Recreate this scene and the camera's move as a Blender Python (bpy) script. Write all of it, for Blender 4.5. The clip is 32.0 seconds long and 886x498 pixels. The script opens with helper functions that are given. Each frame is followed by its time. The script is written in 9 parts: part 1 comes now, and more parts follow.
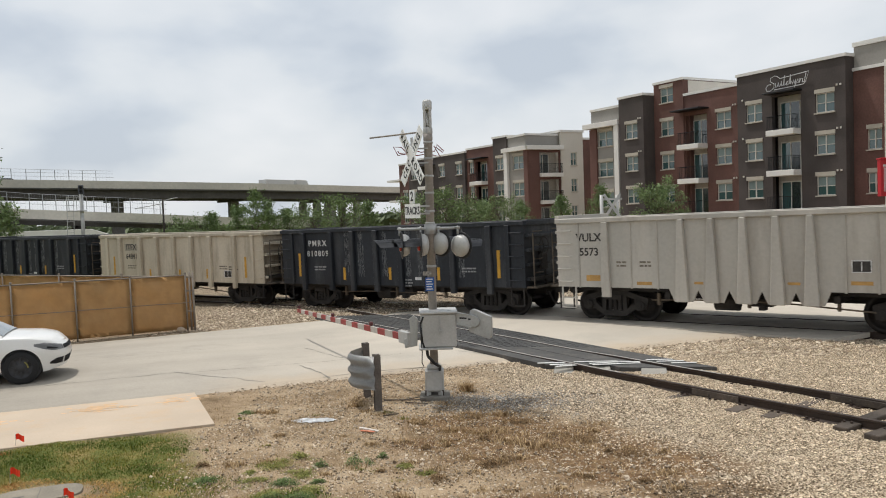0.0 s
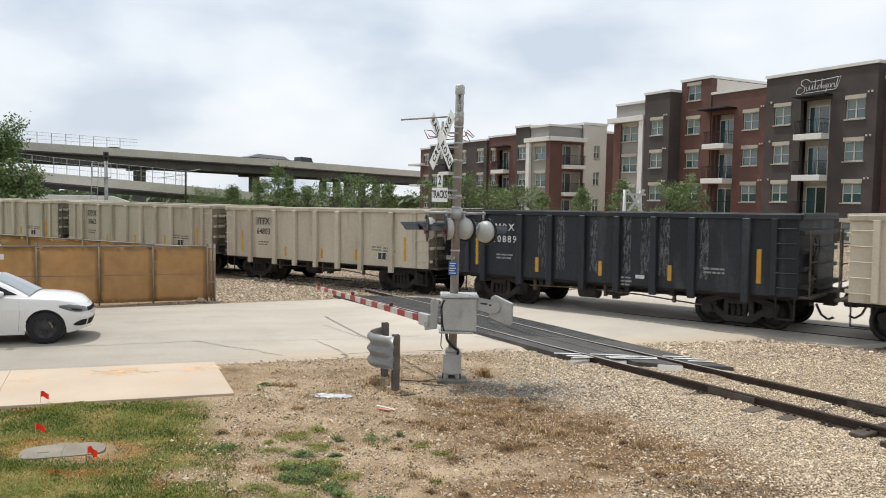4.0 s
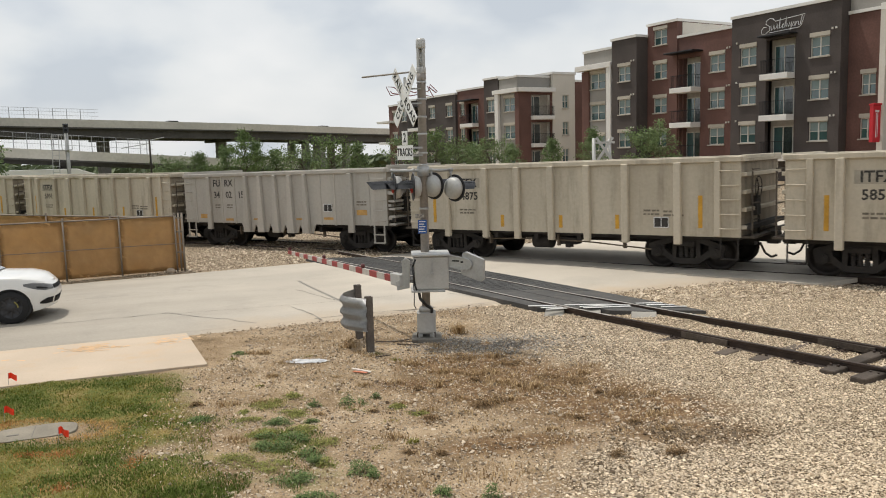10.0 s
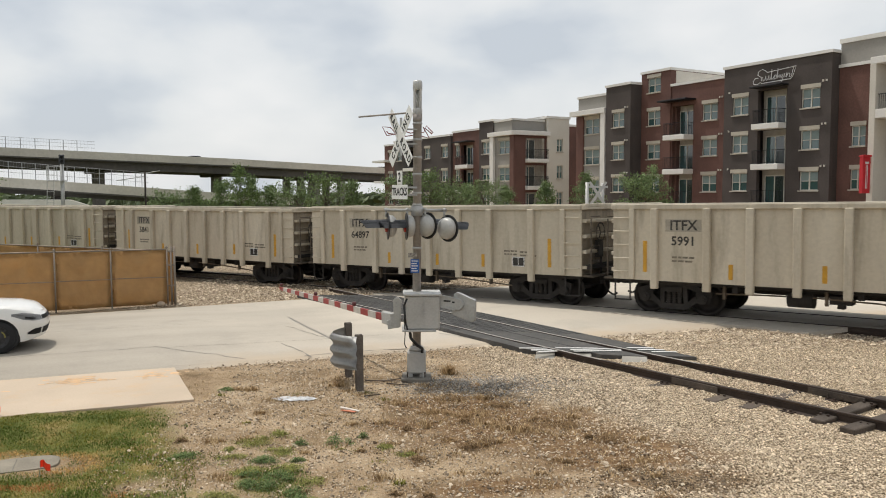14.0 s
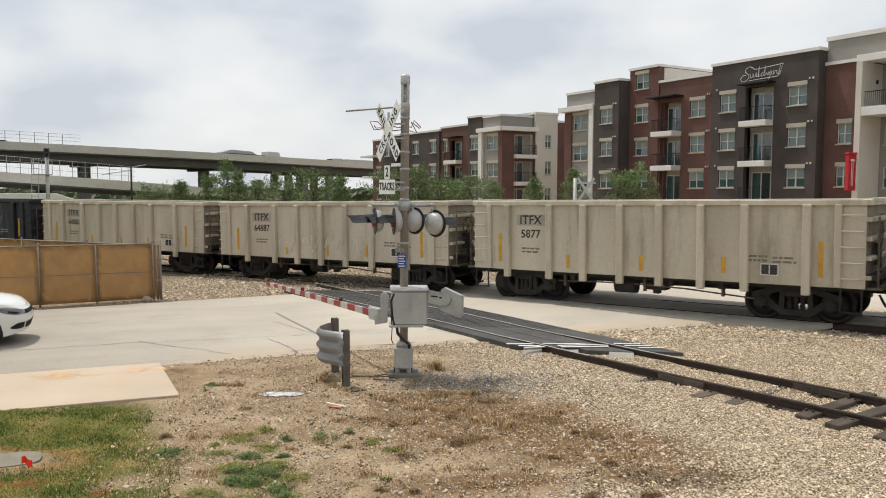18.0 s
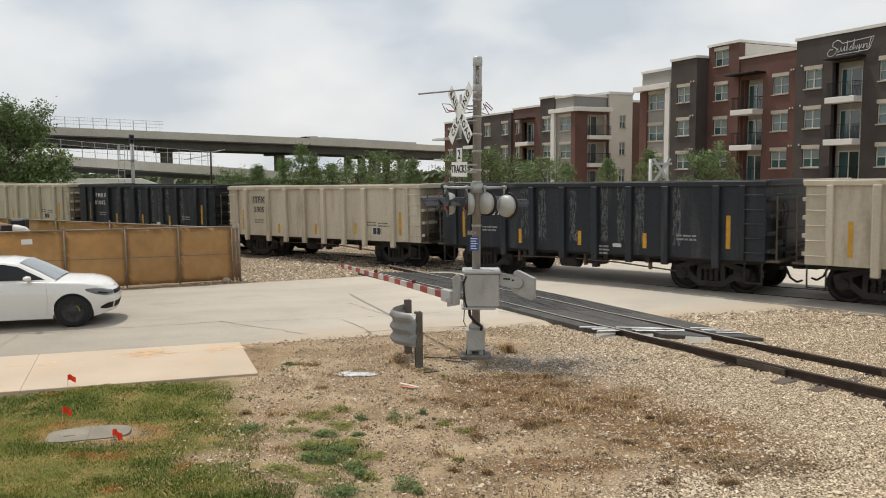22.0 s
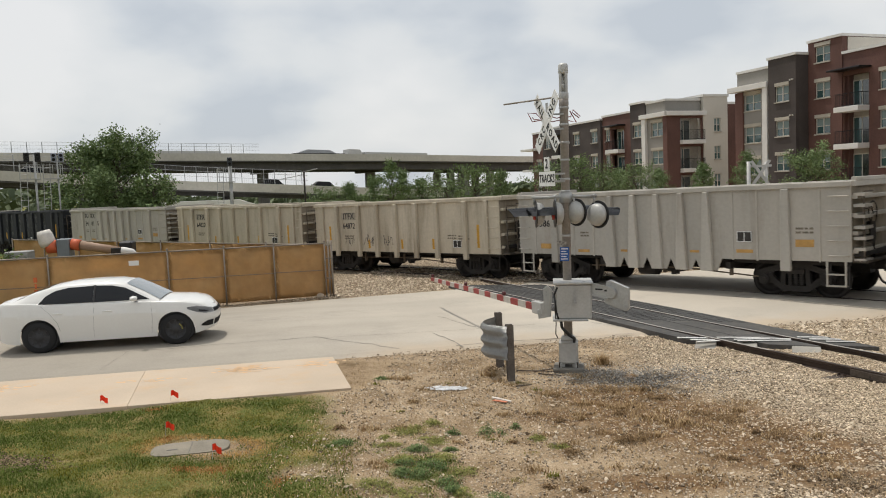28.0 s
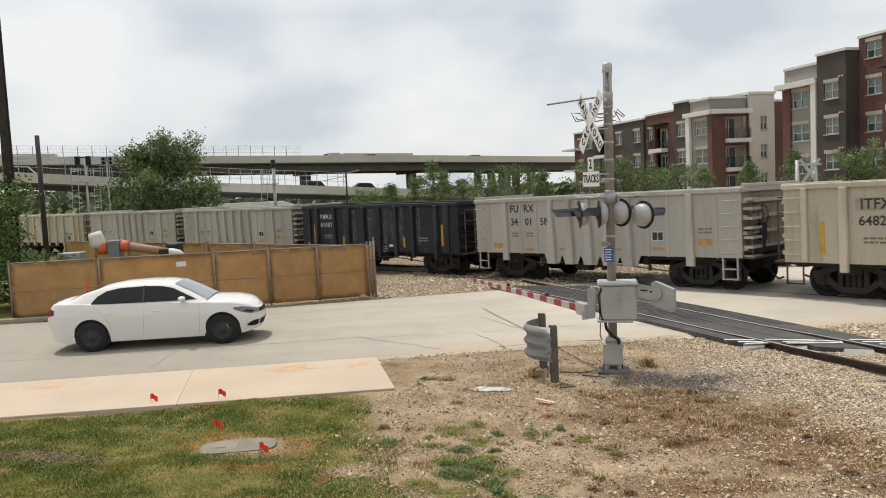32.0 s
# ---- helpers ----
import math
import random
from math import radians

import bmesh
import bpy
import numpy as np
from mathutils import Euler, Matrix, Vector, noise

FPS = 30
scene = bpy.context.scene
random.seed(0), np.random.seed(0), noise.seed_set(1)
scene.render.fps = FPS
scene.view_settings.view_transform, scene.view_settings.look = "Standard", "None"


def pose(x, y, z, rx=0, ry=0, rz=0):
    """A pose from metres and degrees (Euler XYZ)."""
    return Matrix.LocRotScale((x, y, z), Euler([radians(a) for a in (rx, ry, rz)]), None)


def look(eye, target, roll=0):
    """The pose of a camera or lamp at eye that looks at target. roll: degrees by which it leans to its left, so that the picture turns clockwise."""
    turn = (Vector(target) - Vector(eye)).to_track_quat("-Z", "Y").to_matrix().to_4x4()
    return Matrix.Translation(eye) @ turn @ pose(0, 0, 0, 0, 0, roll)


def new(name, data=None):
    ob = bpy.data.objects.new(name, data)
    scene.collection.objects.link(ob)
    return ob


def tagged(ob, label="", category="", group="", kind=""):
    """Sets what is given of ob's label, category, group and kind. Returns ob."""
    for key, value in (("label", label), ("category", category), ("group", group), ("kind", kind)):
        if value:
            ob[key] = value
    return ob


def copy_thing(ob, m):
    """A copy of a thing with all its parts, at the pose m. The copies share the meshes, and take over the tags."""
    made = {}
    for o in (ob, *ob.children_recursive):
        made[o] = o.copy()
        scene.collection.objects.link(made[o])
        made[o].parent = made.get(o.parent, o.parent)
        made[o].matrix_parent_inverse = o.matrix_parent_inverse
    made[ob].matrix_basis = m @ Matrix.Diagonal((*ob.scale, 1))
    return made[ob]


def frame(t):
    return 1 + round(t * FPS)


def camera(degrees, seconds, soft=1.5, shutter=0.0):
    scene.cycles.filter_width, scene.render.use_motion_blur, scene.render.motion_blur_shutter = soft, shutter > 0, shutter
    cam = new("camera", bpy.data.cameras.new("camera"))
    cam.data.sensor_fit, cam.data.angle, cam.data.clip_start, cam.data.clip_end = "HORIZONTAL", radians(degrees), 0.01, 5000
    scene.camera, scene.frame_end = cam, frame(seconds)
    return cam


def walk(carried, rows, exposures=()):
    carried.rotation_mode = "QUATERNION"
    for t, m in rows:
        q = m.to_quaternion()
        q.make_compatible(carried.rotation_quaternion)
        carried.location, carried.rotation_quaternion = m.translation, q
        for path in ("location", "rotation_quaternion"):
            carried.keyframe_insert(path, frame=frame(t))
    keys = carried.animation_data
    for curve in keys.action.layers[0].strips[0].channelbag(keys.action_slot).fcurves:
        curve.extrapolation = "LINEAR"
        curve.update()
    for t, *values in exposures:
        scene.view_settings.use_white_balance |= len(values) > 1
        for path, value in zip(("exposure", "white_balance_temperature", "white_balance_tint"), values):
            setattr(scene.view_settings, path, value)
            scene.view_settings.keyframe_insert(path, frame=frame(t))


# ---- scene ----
cam = camera(58.51, 32.0, soft=1.0, shutter=0.12)
PATH = [
    (0, (0.051, -0.069, 3.060), (-0.223, 9.916, 2.585), -2.11),
    (0.5, (0.053, -0.076, 3.048), (-0.135, 9.913, 2.619), -0.60),
    (1, (0.035, -0.117, 3.044), (-0.266, 9.866, 2.543), 0.10),
    (1.5, (0.050, -0.126, 3.038), (-0.532, 9.821, 2.189), 0.92),
    (2, (0.053, -0.137, 3.039), (-0.502, 9.792, 1.990), 0.54),
    (2.5, (0.033, -0.156, 3.042), (-0.662, 9.772, 2.061), -0.71),
    (4.5, (-0.101, -0.133, 3.035), (-0.581, 9.837, 2.425), 1.63),
    (5, (-0.088, -0.078, 3.050), (-0.720, 9.879, 2.376), 2.03),
    (5.5, (-0.064, -0.051, 3.054), (-1.132, 9.869, 2.377), 0.88),
    (6, (-0.041, -0.047, 3.057), (-1.362, 9.839, 2.329), 0.86),
    (6.5, (-0.014, -0.024, 3.062), (-0.945, 9.902, 2.276), 0.68),
    (7, (-0.007, 0.016, 3.055), (-0.540, 9.950, 2.044), -0.25),
    (7.5, (-0.002, 0.027, 3.055), (-0.272, 9.952, 1.869), -0.99),
    (8, (-0.004, 0.023, 3.052), (-0.261, 9.941, 1.799), -2.10),
    (8.5, (-0.012, 0.002, 3.046), (-0.353, 9.916, 1.780), -2.51),
    (9, (0.014, -0.016, 3.039), (-0.320, 9.905, 1.835), -2.44),
    (9.5, (0.001, -0.005, 3.048), (-0.212, 9.919, 1.833), -2.07),
    (10, (-0.007, -0.009, 3.051), (-0.166, 9.918, 1.853), -1.64),
    (10.5, (-0.001, -0.003, 3.049), (-0.113, 9.928, 1.876), -1.35),
    (11, (-0.000, -0.008, 3.045), (-0.136, 9.919, 1.847), -1.04),
    (11.5, (0.004, -0.016, 3.035), (-0.097, 9.907, 1.796), -0.68),
    (12, (0.001, -0.019, 3.043), (-0.047, 9.907, 1.835), -0.89),
    (12.5, (0.001, -0.031, 3.048), (-0.337, 9.896, 1.894), -1.52),
    (13, (-0.001, -0.050, 3.045), (-0.620, 9.871, 1.955), -1.29),
    (13.5, (-0.027, -0.039, 3.049), (-0.086, 9.934, 2.314), -0.07),
    (15.5, (0.120, 0.051, 3.060), (-0.008, 10.028, 2.390), -0.71),
    (16, (0.089, 0.103, 3.057), (-0.123, 10.070, 2.277), -0.35),
    (16.5, (0.069, 0.090, 3.051), (-0.344, 10.059, 2.380), 1.64),
    (17, (0.037, 0.007, 3.042), (-0.621, 9.962, 2.361), 1.06),
    (17.5, (-0.013, 0.013, 3.051), (-0.217, 9.982, 2.279), 0.17),
    (18, (0.010, 0.012, 3.046), (0.101, 9.983, 2.292), 0.05),
    (18.5, (0.016, -0.009, 3.045), (-0.214, 9.971, 2.450), -0.94),
    (19, (0.031, 0.024, 3.052), (-0.509, 9.999, 2.600), -1.31),
    (19.5, (0.035, 0.016, 3.054), (-0.390, 9.999, 2.647), -1.01),
    (20, (0.025, 0.018, 3.054), (-0.282, 10.007, 2.699), -0.88),
    (20.5, (0.029, 0.031, 3.055), (-0.313, 10.017, 2.655), -0.99),
    (21, (0.013, 0.004, 3.050), (-0.597, 9.951, 2.218), -0.72),
    (21.5, (-0.003, -0.006, 3.038), (-0.706, 9.900, 1.865), -0.32),
    (22, (0.001, 0.005, 3.046), (-0.812, 9.925, 2.074), -0.40),
    (22.5, (0.004, -0.025, 3.048), (-0.783, 9.890, 2.015), -0.06),
    (23, (0.005, -0.039, 3.042), (-0.761, 9.879, 2.020), 0.25),
    (23.5, (0.008, -0.036, 3.038), (-0.866, 9.879, 2.074), 0.98),
    (24, (0.002, -0.034, 3.034), (-0.918, 9.873, 2.031), 0.90),
    (24.5, (-0.036, -0.063, 3.032), (-0.821, 9.861, 2.095), -0.03),
    (25, (-0.070, -0.085, 3.031), (-0.703, 9.873, 2.363), -1.33),
    (25.5, (-0.018, 0.017, 3.044), (-0.950, 9.965, 2.632), -1.79),
    (27.5, (0.028, 0.102, 3.039), (-1.670, 9.903, 2.015), -4.10),
    (28, (0.019, 0.117, 3.031), (-1.928, 9.894, 2.245), -2.41),
    (28.5, (0.012, 0.109, 3.036), (-2.121, 9.854, 2.333), -3.01),
    (29, (0.024, 0.122, 3.041), (-2.024, 9.888, 2.392), -4.59),
    (29.5, (0.022, 0.116, 3.039), (-2.181, 9.847, 2.372), -5.21),
    (30, (-0.001, 0.123, 3.038), (-2.582, 9.765, 2.432), -4.69),
    (30.5, (-0.001, 0.117, 3.038), (-2.738, 9.723, 2.555), -4.63),
    (31, (-0.007, 0.112, 3.035), (-2.758, 9.713, 2.539), -4.83),
    (31.5, (-0.010, 0.101, 3.034), (-2.630, 9.730, 2.394), -3.78),
    (32, (-0.016, 0.097, 3.036), (-2.464, 9.764, 2.282), -2.71),
]
walk(cam, [(t, look(eye, target, roll)) for t, eye, target, roll in PATH],
     exposures=[(0.0, -0.03, 6300, 10), (1.0, 0.03, 6280, 10), (2.0, 0.19, 6150, 10), (5.0, 0.17, 6280, 10), (6.0, 0.11, 6450, 10), (7.0, 0.15, 6420, 10), (8.0, 0.06, 6500, 10), (13.0, -0.01, 6500, 10), (18.0, 0.06, 6480, 10), (21.0, 0.03, 6450, 10), (22.0, -0.01, 6500, 10), (23.0, 0.08, 6500, 10), (25.0, 0.08, 6480, 10), (28.0, -0.1, 6500, 10), (29.0, 0.03, 6480, 10), (32.0, 0.05, 6500, 10)])

# ---- light ----
SUN_TO = Vector((-0.82, 0.60, 2.45)).normalized()
world = bpy.data.worlds.new("sky")
scene.world = world
world.use_nodes = True
wn, wl = world.node_tree.nodes, world.node_tree.links
wn.clear()
sky = wn.new("ShaderNodeTexSky")
sky.sky_type, sky.sun_disc = "NISHITA", False
sky.sun_elevation = math.asin(SUN_TO.z)
sky.sun_rotation = math.atan2(SUN_TO.x, SUN_TO.y)
sky.dust_density, sky.air_density = 3.0, 1.0
skyb = wn.new("ShaderNodeBackground")
skyb.inputs["Strength"].default_value = 0.10
wl.new(sky.outputs[0], skyb.inputs["Color"])
# high thin overcast with broken grey bellies: the same all round
tc = wn.new("ShaderNodeTexCoord")
mp = wn.new("ShaderNodeMapping")
mp.inputs["Scale"].default_value = (1.0, 1.0, 1.9)
mp.inputs["Location"].default_value = (2.1, 0.7, 0.4)
wl.new(tc.outputs["Generated"], mp.inputs["Vector"])
n1 = wn.new("ShaderNodeTexNoise")
n1.inputs["Scale"].default_value, n1.inputs["Detail"].default_value, n1.inputs["Roughness"].default_value = 5.2, 5.0, 0.42
n1.inputs["Distortion"].default_value = 0.1
wl.new(mp.outputs[0], n1.inputs["Vector"])
cr = wn.new("ShaderNodeValToRGB")
cr.color_ramp.elements[0].position, cr.color_ramp.elements[0].color = 0.34, (0.63, 0.68, 0.735, 1)
cr.color_ramp.elements[1].position, cr.color_ramp.elements[1].color = 0.66, (0.93, 0.935, 0.93, 1)
mid = cr.color_ramp.elements.new(0.43)
mid.color = (0.735, 0.775, 0.81, 1)
mid = cr.color_ramp.elements.new(0.50)
mid.color = (0.825, 0.85, 0.86, 1)
wl.new(n1.outputs["Fac"], cr.inputs[0])
cloud = wn.new("ShaderNodeBackground")
cloud.inputs["Strength"].default_value = 0.98
wl.new(cr.outputs[0], cloud.inputs["Color"])
mix = wn.new("ShaderNodeMixShader")
mix.inputs[0].default_value = 0.88
wl.new(skyb.outputs[0], mix.inputs[1])
wl.new(cloud.outputs[0], mix.inputs[2])
wo = wn.new("ShaderNodeOutputWorld")
wl.new(mix.outputs[0], wo.inputs[0])
sun = new("sun", bpy.data.lights.new("sun", "SUN"))
sun.data.energy, sun.data.angle, sun.data.color = 2.75, radians(1.5), (1.0, 0.95, 0.87)
sun.matrix_world = look((0, 0, 60), Vector((0, 0, 60)) - SUN_TO)
scene.view_settings.exposure = 0.0

# ---- materials ----
MATS = {}


def mat(name, col, rough=0.7, metal=0.0, var=0.12, scale=3.0, fine=40.0, bump=0.0, col2=None, dirt=0.0, dirt_col=(0.10, 0.08, 0.06), rand=0.0, spec=0.5, streak=False):
    """A worn surface: base colour with broad stains and fine grain, a little bump, and a shade of its own for each object."""
    if name in MATS:
        return MATS[name]
    m = bpy.data.materials.new(name)
    m.use_nodes = True
    n, l = m.node_tree.nodes, m.node_tree.links
    b = n["Principled BSDF"]
    b.inputs["Roughness"].default_value, b.inputs["Metallic"].default_value = rough, metal
    b.inputs["Specular IOR Level"].default_value = spec
    co = n.new("ShaderNodeTexCoord")
    src = co.outputs["Object"]
    if streak:
        st = n.new("ShaderNodeMapping")
        st.inputs["Scale"].default_value = (1.0, 1.0, 0.16)
        l.new(src, st.inputs["Vector"])
        src_s = st.outputs[0]
    else:
        src_s = src
    info = n.new("ShaderNodeObjectInfo")
    add = n.new("ShaderNodeVectorMath")
    add.operation = "ADD"
    l.new(src_s, add.inputs[0])
    mul = n.new("ShaderNodeVectorMath")
    mul.operation = "SCALE"
    mul.inputs["Scale"].default_value = 37.0
    comb = n.new("ShaderNodeCombineXYZ")
    for k in range(3):
        l.new(info.outputs["Random"], comb.inputs[k])
    l.new(comb.outputs[0], mul.inputs[0])
    l.new(mul.outputs[0], add.inputs[1])
    big = n.new("ShaderNodeTexNoise")
    big.inputs["Scale"].default_value, big.inputs["Detail"].default_value = scale, 6.0
    l.new(add.outputs[0], big.inputs["Vector"])
    sm = n.new("ShaderNodeTexNoise")
    sm.inputs["Scale"].default_value, sm.inputs["Detail"].default_value = fine, 4.0
    l.new(src, sm.inputs["Vector"])
    c2 = col2 or tuple(v * (1 - 2.2 * var) for v in col)
    ramp = n.new("ShaderNodeValToRGB")
    ramp.color_ramp.elements[0].position, ramp.color_ramp.elements[1].position = 0.32, 0.68
    ramp.color_ramp.elements[0].color, ramp.color_ramp.elements[1].color = (*c2, 1), (*col, 1)
    l.new(big.outputs["Fac"], ramp.inputs[0])
    out = ramp.outputs[0]
    if dirt > 0:
        dn = n.new("ShaderNodeTexNoise")
        dn.inputs["Scale"].default_value, dn.inputs["Detail"].default_value, dn.inputs["Roughness"].default_value = scale * 2.3, 8.0, 0.65
        l.new(add.outputs[0], dn.inputs["Vector"])
        dr = n.new("ShaderNodeValToRGB")
        dr.color_ramp.elements[0].position, dr.color_ramp.elements[1].position = 0.52, 0.72
        dr.color_ramp.elements[0].color, dr.color_ramp.elements[1].color = (0, 0, 0, 1), (dirt, dirt, dirt, 1)
        l.new(dn.outputs["Fac"], dr.inputs[0])
        dm = n.new("ShaderNodeMix")
        dm.data_type = "RGBA"
        dm.inputs["B"].default_value = (*dirt_col, 1)
        l.new(dr.outputs[0], dm.inputs["Factor"])
        l.new(out, dm.inputs["A"])
        out = dm.outputs["Result"]
    hsv = n.new("ShaderNodeHueSaturation")
    ma = n.new("ShaderNodeMapRange")
    ma.inputs["From Min"].default_value, ma.inputs["From Max"].default_value = 0.25, 0.75
    ma.inputs["To Min"].default_value, ma.inputs["To Max"].default_value = 1 - var, 1 + var
    l.new(sm.outputs["Fac"], ma.inputs["Value"])
    val = ma.outputs[0]
    if rand > 0:
        mr = n.new("ShaderNodeMapRange")
        mr.inputs["To Min"].default_value, mr.inputs["To Max"].default_value = 1 - rand, 1 + rand
        l.new(info.outputs["Random"], mr.inputs["Value"])
        mm = n.new("ShaderNodeMath")
        mm.operation = "MULTIPLY"
        l.new(val, mm.inputs[0])
        l.new(mr.outputs[0], mm.inputs[1])
        val = mm.outputs[0]
    l.new(val, hsv.inputs["Value"])
    l.new(out, hsv.inputs["Color"])
    l.new(hsv.outputs[0], b.inputs["Base Color"])
    if bump > 0:
        bp = n.new("ShaderNodeBump")
        bp.inputs["Strength"].default_value, bp.inputs["Distance"].default_value = min(1.0, bump), 0.01
        l.new(sm.outputs["Fac"], bp.inputs["Height"])
        l.new(bp.outputs[0], b.inputs["Normal"])
    MATS[name] = m
    return m


def glass(name, col, rough=0.05):
    if name in MATS:
        return MATS[name]
    m = mat(name, col, rough, 0.0, 0.05, 1.0, 6.0)
    m.node_tree.nodes["Principled BSDF"].inputs["Specular IOR Level"].default_value = 1.0
    m.node_tree.nodes["Principled BSDF"].inputs["Coat Weight"].default_value = 0.6
    return m


# ---- building blocks ----
def box(bm, a, b, m=None):
    """A box between two corners, turned by m."""
    x0, y0, z0 = a
    x1, y1, z1 = b
    pts = [Vector(p) for p in ((x0, y0, z0), (x1, y0, z0), (x1, y1, z0), (x0, y1, z0), (x0, y0, z1), (x1, y0, z1), (x1, y1, z1), (x0, y1, z1))]
    v = [bm.verts.new(m @ p if m else p) for p in pts]
    for f in ((3, 2, 1, 0), (4, 5, 6, 7), (0, 1, 5, 4), (1, 2, 6, 5), (2, 3, 7, 6), (3, 0, 4, 7)):
        bm.faces.new([v[i] for i in f])
    return bm


def tube(bm, p, q, r, n=10, r2=None, caps=True):
    """A round bar from p to q."""
    p, q = Vector(p), Vector(q)
    r2 = r if r2 is None else r2
    rot = (q - p).to_track_quat("Z", "Y").to_matrix()
    a, b = [], []
    for i in range(n):
        w = rot @ Vector((math.cos(2 * math.pi * i / n), math.sin(2 * math.pi * i / n), 0))
        a.append(bm.verts.new(p + w * r))
        b.append(bm.verts.new(q + w * r2))
    for i in range(n):
        f = bm.faces.new((a[i], a[(i + 1) % n], b[(i + 1) % n], b[i]))
        f.smooth = n > 6
    if caps:
        bm.faces.new(a[::-1])
        bm.faces.new(b)
    return bm


def wire(bm, pts, r, n=6):
    """A bent round wire in one piece, lying roughly in an upright plane."""
    pts = [Vector(p) for p in pts]
    rings = []
    for i, p in enumerate(pts):
        d = (pts[min(i + 1, len(pts) - 1)] - pts[max(i - 1, 0)]).normalized()
        side = Vector((0, 1, 0)) if abs(d.y) < 0.9 else Vector((1, 0, 0))
        u = d.cross(side).normalized()
        w = d.cross(u)
        rings.append([bm.verts.new(p + (u * math.cos(2 * math.pi * k / n) + w * math.sin(2 * math.pi * k / n)) * r) for k in range(n)])
    for a, b in zip(rings, rings[1:]):
        for k in range(n):
            bm.faces.new((a[k], a[(k + 1) % n], b[(k + 1) % n], b[k]))
    bm.faces.new(rings[0][::-1])
    bm.faces.new(rings[-1])
    return bm


def prism(bm, pts, lo, hi, m=None):
    """A flat outline (x, z) drawn out in y from lo to hi."""
    a = [bm.verts.new(m @ Vector((x, lo, z)) if m else (x, lo, z)) for x, z in pts]
    b = [bm.verts.new(m @ Vector((x, hi, z)) if m else (x, hi, z)) for x, z in pts]
    n = len(pts)
    for i in range(n):
        bm.faces.new((a[i], a[(i + 1) % n], b[(i + 1) % n], b[i]))
    bm.faces.new(a[::-1])
    bm.faces.new(b)
    return bm


def lathe(bm, prof, m=None, n=20, cap=True):
    """Rings of (r, z) about the z axis."""
    rings = []
    for r, z in prof:
        ring = []
        for i in range(n):
            p = Vector((r * math.cos(2 * math.pi * i / n), r * math.sin(2 * math.pi * i / n), z))
            ring.append(bm.verts.new(m @ p if m else p))
        rings.append(ring)
    for a, b in zip(rings, rings[1:]):
        for i in range(n):
            f = bm.faces.new((a[i], a[(i + 1) % n], b[(i + 1) % n], b[i]))
            f.smooth = True
    if cap:
        bm.faces.new(rings[0][::-1])
        bm.faces.new(rings[-1])
    return bm


def data(name, bm, material, bevel=0.0):
    if bevel > 0:
        bmesh.ops.bevel(bm, geom=list(bm.edges), offset=bevel, segments=1, affect="EDGES", clamp_overlap=True)
    bmesh.ops.recalc_face_normals(bm, faces=list(bm.faces))
    me = bpy.data.meshes.new(name)
    bm.to_mesh(me)
    bm.free()
    me.materials.append(material)
    return me


def part(name, bm, material, parent, label="", bevel=0.0, m=None):
    ob = new(name, data(name, bm, material, bevel))
    ob.parent = parent
    if m:
        ob.matrix_basis = m
    return tagged(ob, label)


def share(name, me, parent, m=None, label=""):
    ob = new(name, me)
    ob.parent = parent
    if m:
        ob.matrix_basis = m
    return tagged(ob, label)


def thing(name, m, label, category, group="", kind=""):
    ob = new(name)
    ob.empty_display_size = 0.2
    ob.matrix_basis = m
    return tagged(ob, label, category, group, kind)


def solid(name, bm, material, label, category, group="", kind="", bevel=0.0, m=None):
    ob = new(name, data(name, bm, material, bevel))
    if m:
        ob.matrix_basis = m
    return tagged(ob, label, category, group, kind)


def letters(text, size, material, parent, m, depth=0.003, name="lettering", squash=1.0, bold=0.0, spread=1.0):
    """Raised painted letters, as a mesh, on the plane of m (x along, y up)."""
    cu = bpy.data.curves.new(name, "FONT")
    cu.body, cu.size, cu.extrude, cu.align_x, cu.align_y, cu.offset = text, size, depth, "CENTER", "CENTER", bold
    cu.resolution_u, cu.space_character = 2, spread
    ob = bpy.data.objects.new(name, cu)
    scene.collection.objects.link(ob)
    me = bpy.data.meshes.new_from_object(ob.evaluated_get(bpy.context.evaluated_depsgraph_get()))
    bpy.data.objects.remove(ob)
    bpy.data.curves.remove(cu)
    me.materials.clear()
    me.materials.append(material)
    if squash != 1.0:
        me.transform(Matrix.Diagonal((squash, 1, 1, 1)))
    return share(name, me, parent, m)


def smooth01(v, a, b):
    u = min(1.0, max(0.0, (v - a) / (b - a)))
    return u * u * (3 - 2 * u)

# ---- plan ----
RU, RV = Vector((0.937, 0.350, 0)), Vector((-0.350, 0.937, 0))      # along and across the street
R0 = Vector((-4.76, 13.61, 0))                                       # a point on its near edge
ROAD_W = 9.2
TRK_R, TRK_H = 200.0, radians(-38.0)                                 # main track: radius at the near car side, heading at P0
P0 = Vector((5.0, 19.0, 0))
TD = Vector((math.cos(TRK_H), math.sin(TRK_H), 0))
TC = P0 + Vector((TD.y, -TD.x, 0)) * TRK_R
TA0 = math.atan2((P0 - TC).y, (P0 - TC).x)
ND, NO = Vector((-0.559, 0.829, 0)), Vector((2.80, 14.545, 0))      # second track: direction and a point on its middle
NN = Vector((0.829, 0.559, 0))
HG = 0.545                                                           # from its middle to a rail


def road_uv(x, y):
    d = Vector((x, y, 0)) - R0
    return d.dot(RU), d.dot(RV)


def track_z(s):
    return 0.10 + 0.0135 * s if s > -16 else -0.116 + 0.0 * s


def tilt(x):
    return max(-0.20, min(0.26, 0.0135 * (x - 5.0) / 0.788 + 0.07))


